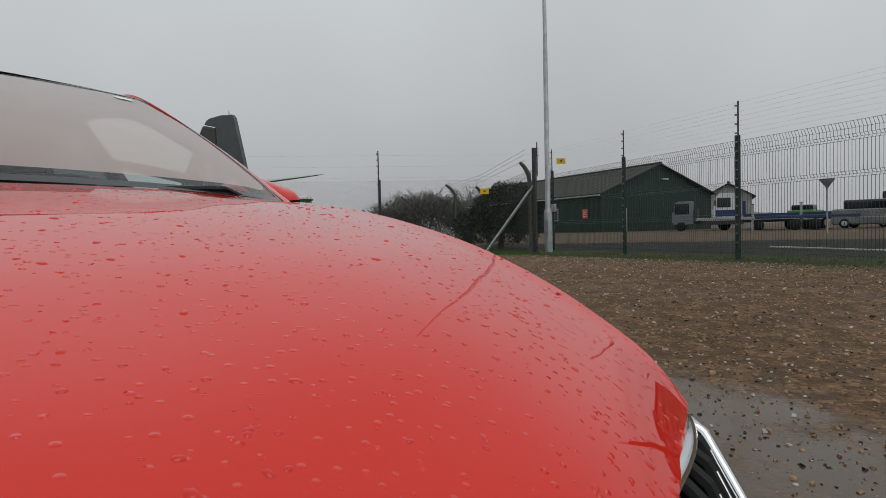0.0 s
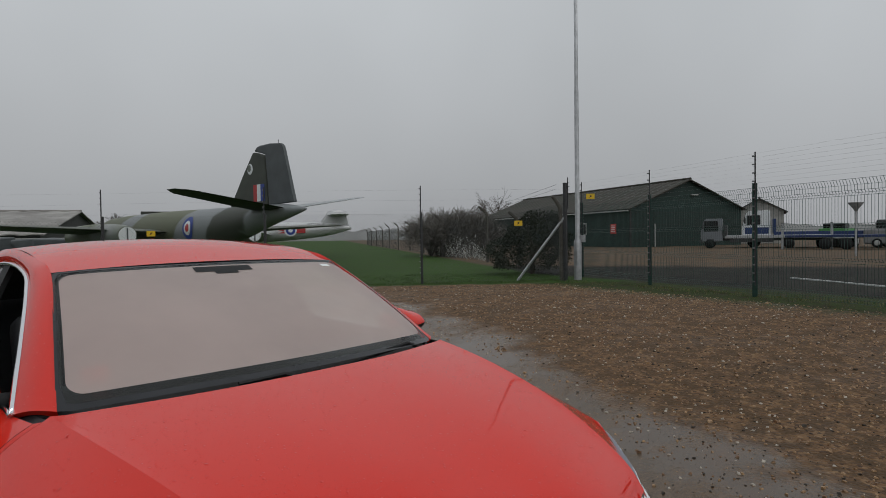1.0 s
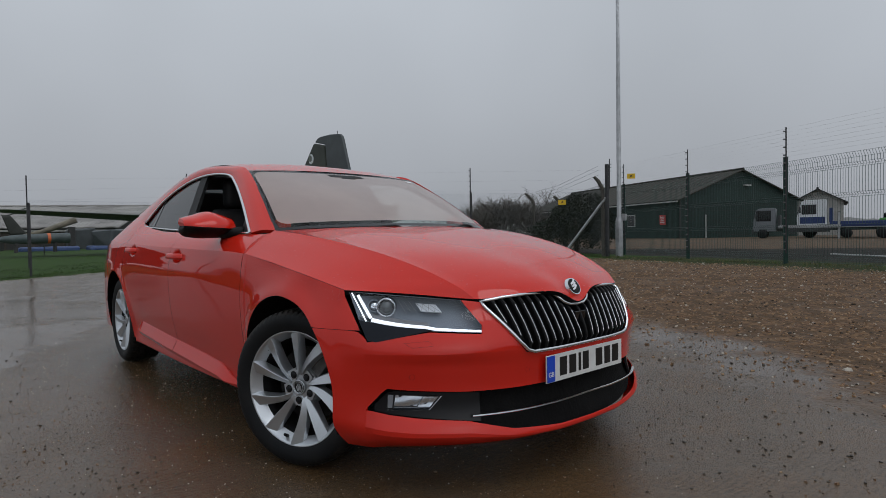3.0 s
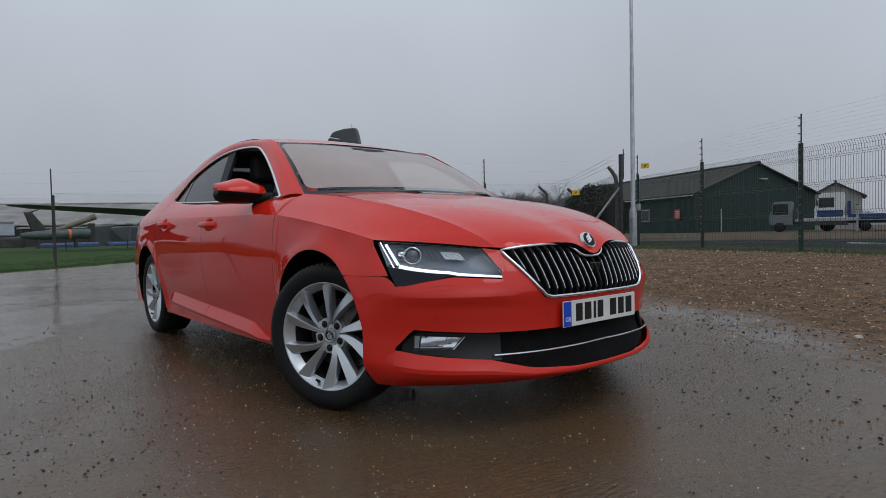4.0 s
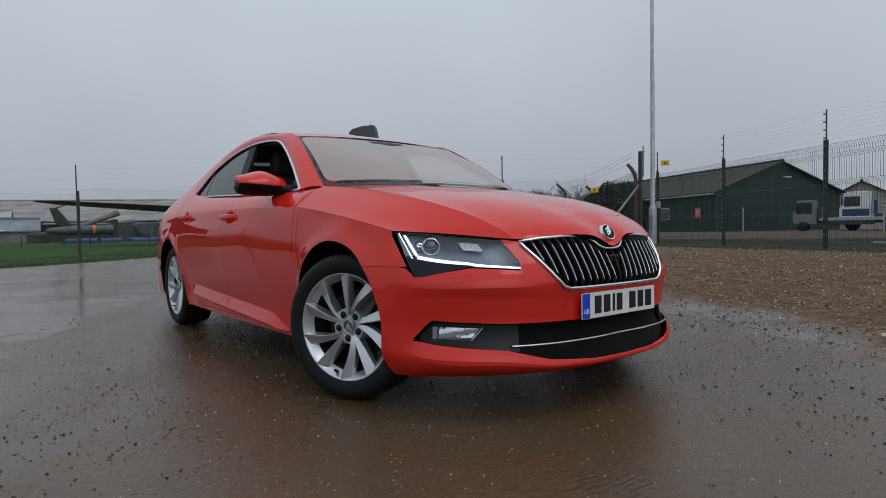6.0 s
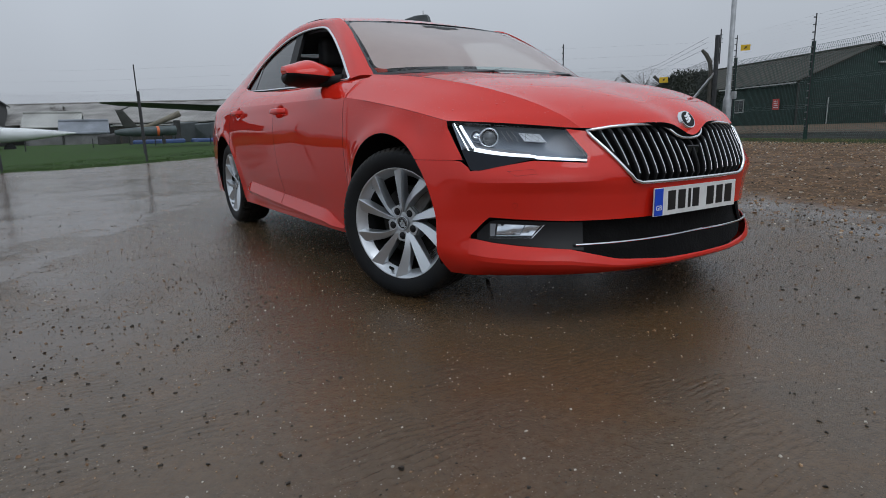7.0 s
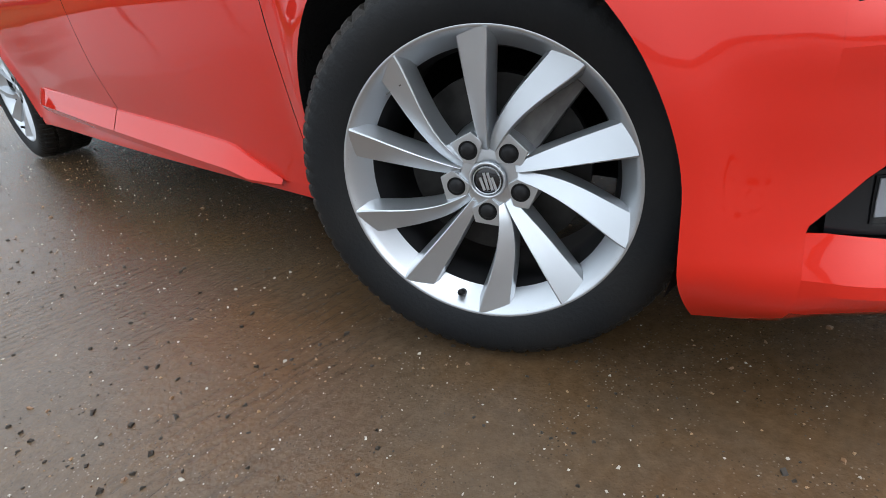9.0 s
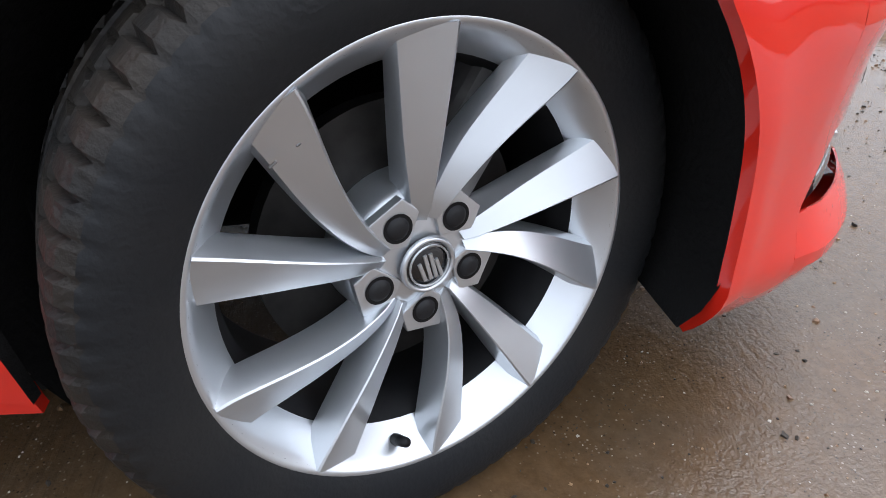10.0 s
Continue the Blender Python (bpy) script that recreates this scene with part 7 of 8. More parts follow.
v, f = lathe([(0.32, 0.108), (0.48, 0.080)], 20, "z")
child("band", data_mesh("band", [(x * 1.03, y * 1.03, z) for x, y, z in v], f, WHITE), cn)
kerb = thing("kerb_line", "pale kerb edging across the compound", "kerb", at=Matrix.Translation((0, 0, 0)))
for k in range(9):
    part("kerb_stone", box((0.055, 0.97, 0.04), (0, 0, 0), 0.008), GUTTER, kerb, at=Matrix.Translation((15.0 - 0.60 * k, 2.0 - 0.79 * k, 0.283)) @ Matrix.Rotation(radians(-37), 4, "Z"))

# ---- the old aircraft on the grass ----
CAMO_GREEN = material("camouflage_green", (0.085, 0.100, 0.052), 0.55, second=(0.22, 0.23, 0.225), scale=0.35, noise_detail=1.0)
FIN_GREEN = material("dark_fin_green", (0.042, 0.048, 0.036), 0.55, vary=0.2, scale=1.5)
CAMO_GREY = material("aircraft_grey", (0.062, 0.072, 0.076), 0.5, vary=0.15, scale=2)
BELLY_DARK = material("dark_underside", (0.030, 0.032, 0.026), 0.55, vary=0.2, scale=2)
LIGHT_GREY = material("light_aircraft_grey", (0.30, 0.32, 0.33), 0.45, vary=0.1, scale=1.5)
JET_SILVER = material("jet_silver", (0.52, 0.53, 0.53), 0.4, metal=0.3, vary=0.1, scale=2)
JET_WHITE = material("jet_white", (0.72, 0.74, 0.75), 0.4, vary=0.06, scale=2)
MARK_BLUE = material("marking_blue", (0.02, 0.05, 0.28), 0.5)
MARK_RED = material("marking_red", (0.45, 0.03, 0.03), 0.5)


def banded_skin():
    """Disruptive camouflage in broad bands along the fuselage, with soft wavy borders."""
    m = material("camouflage_bands", (0.1, 0.1, 0.1), 0.55)
    n, l = m.node_tree.nodes, m.node_tree.links
    co, sep, wave = n.new("ShaderNodeTexCoord"), n.new("ShaderNodeSeparateXYZ"), n.new("ShaderNodeTexNoise")
    l.new(co.outputs["Object"], sep.inputs[0])
    l.new(co.outputs["Object"], wave.inputs["Vector"])
    wave.inputs["Scale"].default_value, wave.inputs["Detail"].default_value = 0.7, 3.0
    slope = node_math(n, l, "MULTIPLY_ADD", sep.outputs["Z"], 1.0, sep.outputs["Y"])
    along = node_math(n, l, "MULTIPLY_ADD", wave.outputs["Fac"], 1.6, slope)
    fac = node_math(n, l, "MULTIPLY_ADD", along, 1 / 20.0, -16.0 / 20.0)
    r = n.new("ShaderNodeValToRGB")
    grey, olive, dark = (0.205, 0.220, 0.225, 1), (0.098, 0.108, 0.058, 1), (0.044, 0.048, 0.036, 1)
    bands = ((0.0, grey), (0.265, grey), (0.275, dark), (0.375, dark), (0.385, grey), (0.520, grey), (0.530, olive), (0.80, olive), (0.815, grey), (0.90, grey), (0.91, olive))
    while len(r.color_ramp.elements) < len(bands):
        r.color_ramp.elements.new(0.5)
    for e, (p, c) in zip(r.color_ramp.elements, bands):
        e.position, e.color = p, c
    l.new(fac, r.inputs["Fac"])
    l.new(r.outputs[0], n["Principled BSDF"].inputs["Base Color"])
    return m


def body_of_revolution(rows, steps=40):
    """rows: y, centre z, radius (x 0)."""
    ys_, zs_, rs_ = (np.array([r[k] for r in rows], float) for k in range(3))
    yy = np.linspace(ys_[0], ys_[-1], 60)
    zz, rr = hermite(ys_, zs_, yy), np.maximum(hermite(ys_, rs_, yy), 0.002)
    a = np.linspace(0, 2 * math.pi, steps, endpoint=False)
    P = np.stack([np.stack([r * np.cos(a), np.full(steps, y), z + r * np.sin(a)], -1) for y, z, r in zip(yy, zz, rr)])
    faces = []
    for i in range(59):
        for j in range(steps):
            faces.append((i * steps + j, i * steps + (j + 1) % steps, (i + 1) * steps + (j + 1) % steps, (i + 1) * steps + j))
    faces += [tuple(range(steps)), tuple(59 * steps + j for j in range(steps))[::-1]]
    return P.reshape(-1, 3), faces


def aerofoil(root, tip, rows=10, blunt=0.9):
    """A wing between two sections; each is leading edge, trailing edge (points) and thickness; lens-shaped in z, or in x for a fin."""
    (l0, t0, k0, ax), (l1, t1, k1, _) = root, tip
    n = 14
    u = np.linspace(0, 1, n)
    prof = 2.6 * (np.sqrt(u) * 0.6 - u * 0.25 - u * u * 0.35)
    P = []
    for s in np.linspace(0, 1, rows):
        e = 1 if s <= blunt else math.sqrt(max(0.02, 1 - ((s - blunt) / (1 - blunt)) ** 2))
        L = np.array(l0) * (1 - s) + np.array(l1) * s
        T = np.array(t0) * (1 - s) + np.array(t1) * s
        m_ = (L + T) / 2
        L, T = m_ + (L - m_) * (0.35 + 0.65 * e), m_ + (T - m_) * (0.35 + 0.65 * e)
        k = (k0 * (1 - s) + k1 * s) * e
        up = [L + (T - L) * a + np.array(ax) * b * k for a, b in zip(u, prof)]
        dn = [L + (T - L) * a - np.array(ax) * b * k for a, b in zip(u[::-1], prof[::-1])]
        P.append(up + dn)
    P = np.array(P)
    k = P.shape[1]
    faces = []
    for i in range(rows - 1):
        for j in range(k):
            faces.append((i * k + j, i * k + (j + 1) % k, (i + 1) * k + (j + 1) % k, (i + 1) * k + j))
    faces += [tuple(range(k)), tuple((rows - 1) * k + j for j in range(k))[::-1]]
    return P.reshape(-1, 3), faces


def solid(name, vf, mat, parent, label=""):
    bm = bmesh.new()
    bv = [bm.verts.new(tuple(map(float, q))) for q in vf[0]]
    for q in vf[1]:
        bm.faces.new([bv[i] for i in q])
    bmesh.ops.remove_doubles(bm, verts=bm.verts, dist=0.0005)
    bmesh.ops.recalc_face_normals(bm, faces=bm.faces)
    return part(name, bm, mat, parent, label, smooth=True)


def disc(name, r, mat, parent, at, thick=0.006):
    bm = bmesh.new()
    bmesh.ops.create_cone(bm, cap_ends=True, segments=36, radius1=r, radius2=r, depth=thick)
    return part(name, bm, mat, parent, at=at)


bomber = thing("jet_bomber", "old camouflaged twin-jet bomber with grey fin, parked on grass", "aircraft", at=Matrix.Translation((9.6, 0, 0.0)))
solid("fuselage", body_of_revolution([(15.25, 2.42, 0.05), (16.0, 2.40, 0.19), (17.5, 2.29, 0.38), (19.7, 2.06, 0.64), (22.2, 1.86, 0.86), (25, 1.82, 0.94), (30, 1.82, 0.94), (33, 1.85, 0.85), (35.5, 1.85, 0.45), (36, 1.85, 0.05)]), banded_skin(), bomber)
edge_on = Matrix(((0, 0, 1, 0), (1, 0, 0, 0), (0, 1, 0, 0), (0, 0, 0, 1)))
part("fin", slab([(20.45, 2.70), (17.56, 2.62), (17.585, 3.2), (17.75, 4.46), (18.52, 4.64), (18.62, 4.60), (19.4, 3.83)], 0.17, 0.05), FIN_GREEN, bomber, "dark green fin", at=edge_on @ Matrix.Translation((0, 0, -0.085)))
part("rudder", slab([(17.54, 2.64), (15.84, 2.68), (16.46, 4.50), (16.53, 4.66), (16.66, 4.76), (17.4, 4.84), (18.1, 4.84), (18.32, 4.80), (18.45, 4.72), (18.50, 4.665), (17.725, 4.485), (17.56, 3.2)], 0.13, 0.04), CAMO_GREY, bomber, "plain grey rudder with a rounded top", at=edge_on @ Matrix.Translation((0, 0, -0.065)))
solid("tailplane", aerofoil(((-0.25, 18.3, 2.50), (-0.25, 16.2, 2.50), 0.11, (0, 0, 1)), ((-3.80, 17.35, 2.98), (-3.80, 15.95, 2.98), 0.10, (0, 0, 1)), 12, 0.86), BELLY_DARK, bomber)
solid("tailplane", aerofoil(((0.25, 18.3, 2.50), (0.25, 16.2, 2.50), 0.11, (0, 0, 1)), ((3.50, 17.3, 3.02), (3.50, 16.1, 3.02), 0.05, (0, 0, 1))), LIGHT_GREY, bomber)
for s in (-1, 1):
    solid("wing", aerofoil(((0.7 * s, 30.3, 1.78), (0.7 * s, 24.6, 1.78), 0.36, (0, 0, 1)), ((10.05 * s, 28.2, 2.20), (10.05 * s, 25.9, 2.20), 0.09, (0, 0, 1)), 14), material("wing_green", (0.060, 0.068, 0.048), 0.55, vary=0.2, scale=1.5), bomber)
    nac = solid("engine_nacelle", body_of_revolution([(23.9, 1.82, 0.36), (24.4, 1.82, 0.42), (26, 1.80, 0.52), (29, 1.80, 0.56), (31.2, 1.80, 0.50)], 28), CAMO_GREEN, bomber)
    nac.matrix_basis = Matrix.Translation((2.75 * s, 0, -0.16))
    disc("exhaust_cover", 0.33, JET_WHITE, nac, Matrix.Translation((0, 23.88, 1.82)) @ Matrix.Rotation(radians(90), 4, "X"))
    part("cover_strap", box((0.05, 0.02, 0.6), (0, 23.86, 1.82)), CAMO_GREY, nac)
    leg = part("main_leg", tube([(2.4 * s, 27.2, 1.6), (2.4 * s, 27.2, 0.5)], 0.09, 8), LIGHT_GREY, bomber)
    road_wheel(bomber, (2.25 * s, 27.2, 0.52), 0.48, 0.25)
side_m = Matrix.Rotation(radians(90), 4, "Z") @ Matrix.Rotation(radians(-90), 4, "X")
for r, mt, o in ((0.47, MARK_BLUE, 0.0), (0.30, JET_WHITE, 0.012), (0.16, MARK_RED, 0.020)):
    # roundel lies on the curved flank
    n = 30
    a = np.linspace(0, 2 * math.pi, n, endpoint=False)
    verts = [(-(math.sqrt(max(float(np.interp(22.6 + q * math.cos(t), [19.7, 22.2, 25], [0.66, 0.86, 0.94])) ** 2 - (0.07 + q * math.sin(t)) ** 2, 0.01)) + 0.03 + o), 22.6 + q * math.cos(t), 1.93 + q * math.sin(t)) for q in (0.001, r * 0.5, r) for t in a]
    faces = [(i * n + j, i * n + (j + 1) % n, (i + 1) * n + (j + 1) % n, (i + 1) * n + j) for i in range(2) for j in range(n)]
    child("roundel_ring", data_mesh("roundel_ring", verts, faces, mt), bomber)
for k, mt in enumerate((MARK_RED, JET_WHITE, MARK_BLUE)):
    part("fin_flash", box((0.200, 0.26, 0.62), (0, 18.42 - 0.26 * k, 3.12)), mt, bomber)
disc("squadron_badge", 0.20, JET_WHITE, bomber, Matrix.Translation((-0.085, 18.80, 4.04)) @ side_m)
disc("squadron_badge", 0.13, CAMO_GREEN, bomber, Matrix.Translation((-0.092, 18.86, 4.07)) @ side_m)
part("aerial", tube([(0, 16.9, 4.7), (0, 16.9, 4.92)], 0.012, 5), DARK_STEEL, bomber)

store = thing("flat_roofed_store", "low dark flat-roofed store behind the bomber", "shed", at=Matrix.Translation((17.4, 42.6, 0.1)) @ Matrix.Rotation(radians(-22), 4, "Z"))
part("wall", box((6.6, 3.6, 3.15), (0, 0, 1.575), 0.03), DARK_BOARD, store)
part("roof", box((6.9, 3.9, 0.22), (0, 0, 3.27), 0.04), BELLY_DARK, store)

# silver jet behind it
jet = thing("silver_jet", "old silver training jet with a red-barred roundel", "aircraft", at=Matrix.Translation((22.6, 31.0, 0.0)) @ Matrix.Rotation(radians(57), 4, "Z"))
solid("fuselage", body_of_revolution([(-0.6, 2.10, 0.10), (0.6, 2.05, 0.38), (2.5, 1.95, 0.55), (5.5, 1.85, 0.65), (9, 1.8, 0.60), (11, 1.75, 0.1)], 28), JET_SILVER, jet)
solid("fin", aerofoil(((0, 1.7, 2.1), (0, -0.5, 2.1), 0.10, (1, 0, 0)), ((0, 0.9, 3.3), (0, -0.2, 3.3), 0.05, (1, 0, 0))), JET_SILVER, jet)
solid("tailplane", aerofoil(((0, 1.0, 2.98), (0, -0.45, 2.98), 0.07, (0, 0, 1)), ((-1.9, 0.7, 2.98), (-1.9, -0.3, 2.98), 0.04, (0, 0, 1))), JET_SILVER, jet)
solid("tailplane", aerofoil(((0, 1.0, 2.98), (0, -0.45, 2.98), 0.07, (0, 0, 1)), ((1.9, 0.7, 2.98), (1.9, -0.3, 2.98), 0.04, (0, 0, 1))), JET_SILVER, jet)
for s in (-1, 1):
    solid("wing", aerofoil(((0.4 * s, 7.6, 1.7), (0.4 * s, 4.6, 1.7), 0.16, (0, 0, 1)), ((5.2 * s, 6.8, 1.85), (5.2 * s, 5.2, 1.85), 0.07, (0, 0, 1))), JET_SILVER, jet)
    part("leg", tube([(1.6 * s, 5.8, 1.6), (1.6 * s, 5.8, 0.3)], 0.06, 6), JET_SILVER, jet)
part("red_band", box((0.03, 1.9, 0.34), (0.60, 3.4, 1.95)), MARK_RED, jet)
part("red_band", box((0.03, 1.9, 0.34), (-0.60, 3.4, 1.95)), MARK_RED, jet)
for s in (-1, 1):
    for r, mt, o in ((0.40, JET_WHITE, 0.625), (0.30, MARK_BLUE, 0.635), (0.14, JET_WHITE, 0.645)):
        disc("roundel_ring", r, mt, jet, Matrix.Translation((o * s, 3.4, 1.97)) @ side_m)
letters("RDW 6", 0.36, PLATE_BLACK, jet, Matrix.Translation((-0.53, 1.75, 2.32)) @ Matrix.Rotation(radians(-90), 4, "Z") @ Matrix.Rotation(radians(75), 4, "X"), "code_letters", 0.01)

# white jet on the grass to the west
wj = thing("white_jet", "white jet aircraft standing on the grass", "aircraft", at=Matrix.Translation((-6.6, 38.1, 0.0)) @ Matrix.Rotation(radians(-97), 4, "Z"))
solid("fuselage", body_of_revolution([(-5.5, 1.05, 0.24), (-3, 1.08, 0.40), (0, 1.05, 0.43), (2.5, 1.03, 0.38), (4.5, 1.05, 0.16), (5.4, 1.06, 0.02)], 28), JET_WHITE, wj)
for s in (-1, 1):
    solid("wing", aerofoil(((0.3 * s, 2.0, 1.25), (0.3 * s, -1.6, 1.25), 0.10, (0, 0, 1)), ((4.2 * s, 1.2, 1.62), (4.2 * s, -0.4, 1.62), 0.04, (0, 0, 1))), BELLY_DARK, wj)
road_wheel(wj, (0, 2.2, 0.28), 0.28, 0.15)
part("nose_leg", tube([(0, 2.2, 0.3), (0, 2.2, 0.9)], 0.04, 6), DARK_STEEL, wj)

# sheds and hangars beyond
gable_building("hangar", "long hangar with a pale ribbed sheet roof and dark gable", (10.5, 57.0, 0.1), 62, 22.0, 27.0, 2.0, 4.35, DARK_BOARD, HANGAR_ROOF, 0.4, 1.6)
gable_building("dark_shed", "tall dark boarded shed with a pitched roof", (-17.2, 58, 0.1), 0, 11.0, 14.0, 4.1, 7.5, DARK_BOARD, DARK_BOARD, 0.3)
gable_building("white_hut", "low white hut with a pale roof", (-0.6, 57, 0.1), 84, 4.6, 3.9, 1.7, 2.8, GREY_WALL, PALE_ROOF, 0.2)
gable_building("white_hut", "low white hut with a pale roof", (1.25, 54.0, 0.1), 86, 3.4, 3.2, 1.15, 2.0, GREY_WALL, material("slate_blue_roof", (0.20, 0.22, 0.25), 0.6, vary=0.2, scale=1.0), 0.2)
ORANGE = material("orange_band", (0.62, 0.13, 0.03), 0.5)
TEAL = material("dull_teal", (0.060, 0.080, 0.082), 0.5, vary=0.2, scale=1.5)
pod = thing("fuselage_section", "long dull green tank section with an orange band", "aircraft part", at=Matrix.Translation((2.4, 38.0, 0.1)) @ Matrix.Rotation(radians(-86), 4, "Z") @ Matrix.Scale(0.5, 4))
solid("shell", body_of_revolution([(-3.4, 1.85, 0.25), (-2.4, 1.85, 0.44), (0, 1.9, 0.56), (2.2, 1.95, 0.60), (3.4, 1.95, 0.60)], 24), TEAL, pod)
v, f = lathe([(1.15, 0.615), (1.45, 0.615)], 24, "z")
band = child("band", data_mesh("band", [(x, z, y + 1.925) for x, y, z in v], f, ORANGE), pod)
for y in (-1.8, 1.9):
    part("cradle", box((0.9, 0.25, 1.44), (0, y, 0.70), 0.04), DARK_BOARD, pod)
TAN_SKIN = material("faded_tan_skin", (0.17, 0.15, 0.11), 0.6, vary=0.25, scale=2)
tail = thing("tail_section", "faded tan tail boom and fin of a dismantled aircraft", "aircraft part", at=Matrix.Translation((0, 0, 0.1)))
part("boom", tube([(2.2, 45.2, 1.05), (3.6, 44.9, 1.45), (5.5, 44.6, 2.25)], [0.11, 0.16, 0.22], 14), TAN_SKIN, tail, smooth=True)
solid("fin", aerofoil(((2.9, 45.9, 1.2), (1.9, 45.9, 1.2), 0.08, (0, 1, 0)), ((1.95, 45.9, 2.55), (1.45, 45.9, 2.6), 0.04, (0, 1, 0)), 8, 1.0), BELLY_DARK, tail)
part("strut", tube([(1.7, 45.9, 2.5), (2.3, 45.9, 2.75), (2.8, 45.9, 3.05)], 0.04, 6), BELLY_DARK, tail)
part("trestle", box((0.5, 0.5, 1.0), (2.4, 45.5, 0.5), 0.04), DARK_BOARD, tail)
part("trestle", box((0.4, 0.5, 1.75), (5.2, 44.6, 0.88), 0.04), DARK_BOARD, tail)
low_shed = box((9.0, 3.0, 1.5), (0, 0, 0.75), 0.03)
shed = thing("low_shed", "long low dark brown shed before the hangar", "shed", at=Matrix.Translation((6.2, 51.5, 0.1)))
part("wall", low_shed, material("brown_boarding", (0.055, 0.045, 0.036), 0.8, vary=0.3, scale=1.5), shed)
part("roof", slab([(-4.7, -1.7), (4.7, -1.7), (4.7, 1.7), (-4.7, 1.7)], 0.12), PALE_ROOF, shed, at=Matrix.Translation((0, 0, 1.51)))
for k in range(5):
    part("door", box((1.2, 0.05, 1.2), (-3.6 + 1.8 * k, -1.53, 0.62), 0.01), DARK_BOARD, shed)
TARP = material("blue_tarpaulin", (0.02, 0.05, 0.15), 0.5, vary=0.2, scale=2)
for k, (x, y, lx, ly, hh, mt) in enumerate(((3.6, 42.0, 3.4, 1.2, 0.45, TARP), (7.4, 42.6, 3.4, 1.2, 0.40, TARP), (8.4, 45.5, 3.2, 1.8, 1.5, CAMO_GREY), (10.5, 43.0, 2.2, 1.6, 1.2, CAMO_GREEN), (12.6, 43.5, 2.4, 1.6, 1.4, CAMO_GREY), (0.9, 46.5, 1.6, 1.2, 0.9, DARK_BOARD), (6.2, 47.5, 2.6, 1.6, 1.6, CAMO_GREY), (15.0, 45.0, 3.0, 2.0, 1.4, TEAL))):
    b_ = box((lx, ly, hh), (0, 0, hh / 2), 0.22, 3)
    for vv in b_.verts:
        vv.co.x += 0.25 * noise.noise((vv.co.x + k, vv.co.y, vv.co.z))
        vv.co.z += 0.18 * noise.noise((vv.co.x, vv.co.y + k, 3)) * (vv.co.z > 0.2)
    q = bpy.data.meshes.new("covered_crate")
    b_.to_mesh(q)
    b_.free()
    q.materials.append(mt)
    o_ = tagged(new("covered_crate", q), "covered crate of aircraft parts on the grass", "crate", "covered crates")
    o_.matrix_basis = Matrix.Translation((x, y, 0.12)) @ Matrix.Rotation(radians(15 * k), 4, "Z")
for k in range(9):
    p = thing("marker_stake", "thin dark stake in the grass", "stake", "grass stakes", at=Matrix.Translation((-6 + 2.6 * k, 29.5 + 0.2 * (k % 3), 0.1)))
    part("stake", tube([(0, 0, 0), (0.01, 0, 0.62)], 0.025, 5), DARK_STEEL, p)
ch = thing("wheel_chock", "small white triangular wheel chocks on the grass", "chock", at=Matrix.Translation((5.1, 29.0, 0.12)) @ Matrix.Rotation(radians(10), 4, "Z"))
for k in (0, 1):
    part("frame", tube([(0.55 * k - 0.5, 0, 0.03), (0.55 * k - 0.22, 0, 0.36), (0.55 * k + 0.05, 0, 0.03)], 0.035, 6, closed=True), JET_WHITE, ch)

# ---- shrubs, bare trees and distance ----
EVERGREEN = material("evergreen_leaf", (0.010, 0.019, 0.010), 0.8, second=(0.024, 0.030, 0.016), scale=3)
TWIG = material("bare_twig", (0.055, 0.044, 0.036), 0.9, vary=0.2, scale=6)
bush = thing("evergreen_bush", "dense dark evergreen bush behind the chain link", "bush", at=Matrix.Translation((13.25, 8.75, 0.28)))
part("trunk", tube([(0, 0, 0), (0.02, 0, 0.5), (0.0, 0.05, 1.2)], [0.09, 0.07, 0.03], 8), TWIG, bush)
r_ = np.random.default_rng(21)
verts, faces = [], []
for k in range(17000):
    a, zz = r_.uniform(0, 6.28), r_.beta(1.6, 1.8)
    env = 1.28 * (1.0 - 0.55 * abs(zz - 0.35) ** 1.3) * (0.80 + 0.42 * noise.noise((math.cos(a) * 2.2, math.sin(a) * 2.2, zz * 4)))
    rad = env * (1.10 - 1.05 * max(0, zz - 0.50)) * r_.uniform(0.55, 1.0) ** 0.35
    c = np.array((rad * math.cos(a) + 0.30 * (zz - 0.45), rad * math.sin(a) - 0.42 * (zz - 0.45), 0.12 + zz * 1.78))
    d = r_.normal(0, 1, 3)
    d[2] = abs(d[2])
    d = d / np.linalg.norm(d) * r_.uniform(0.035, 0.075)
    s = np.cross(d, r_.normal(0, 1, 3))
    s = s / np.linalg.norm(s) * r_.uniform(0.012, 0.026)
    k0 = len(verts)
    verts += [c - s, c + s, c + d]
    faces.append((k0, k0 + 1, k0 + 2))
child("crown", data_mesh("crown", verts, faces, EVERGREEN, smooth=False), bush)


THORN = material("grey_thorn_twig", (0.115, 0.106, 0.094), 0.9, vary=0.2, scale=6)


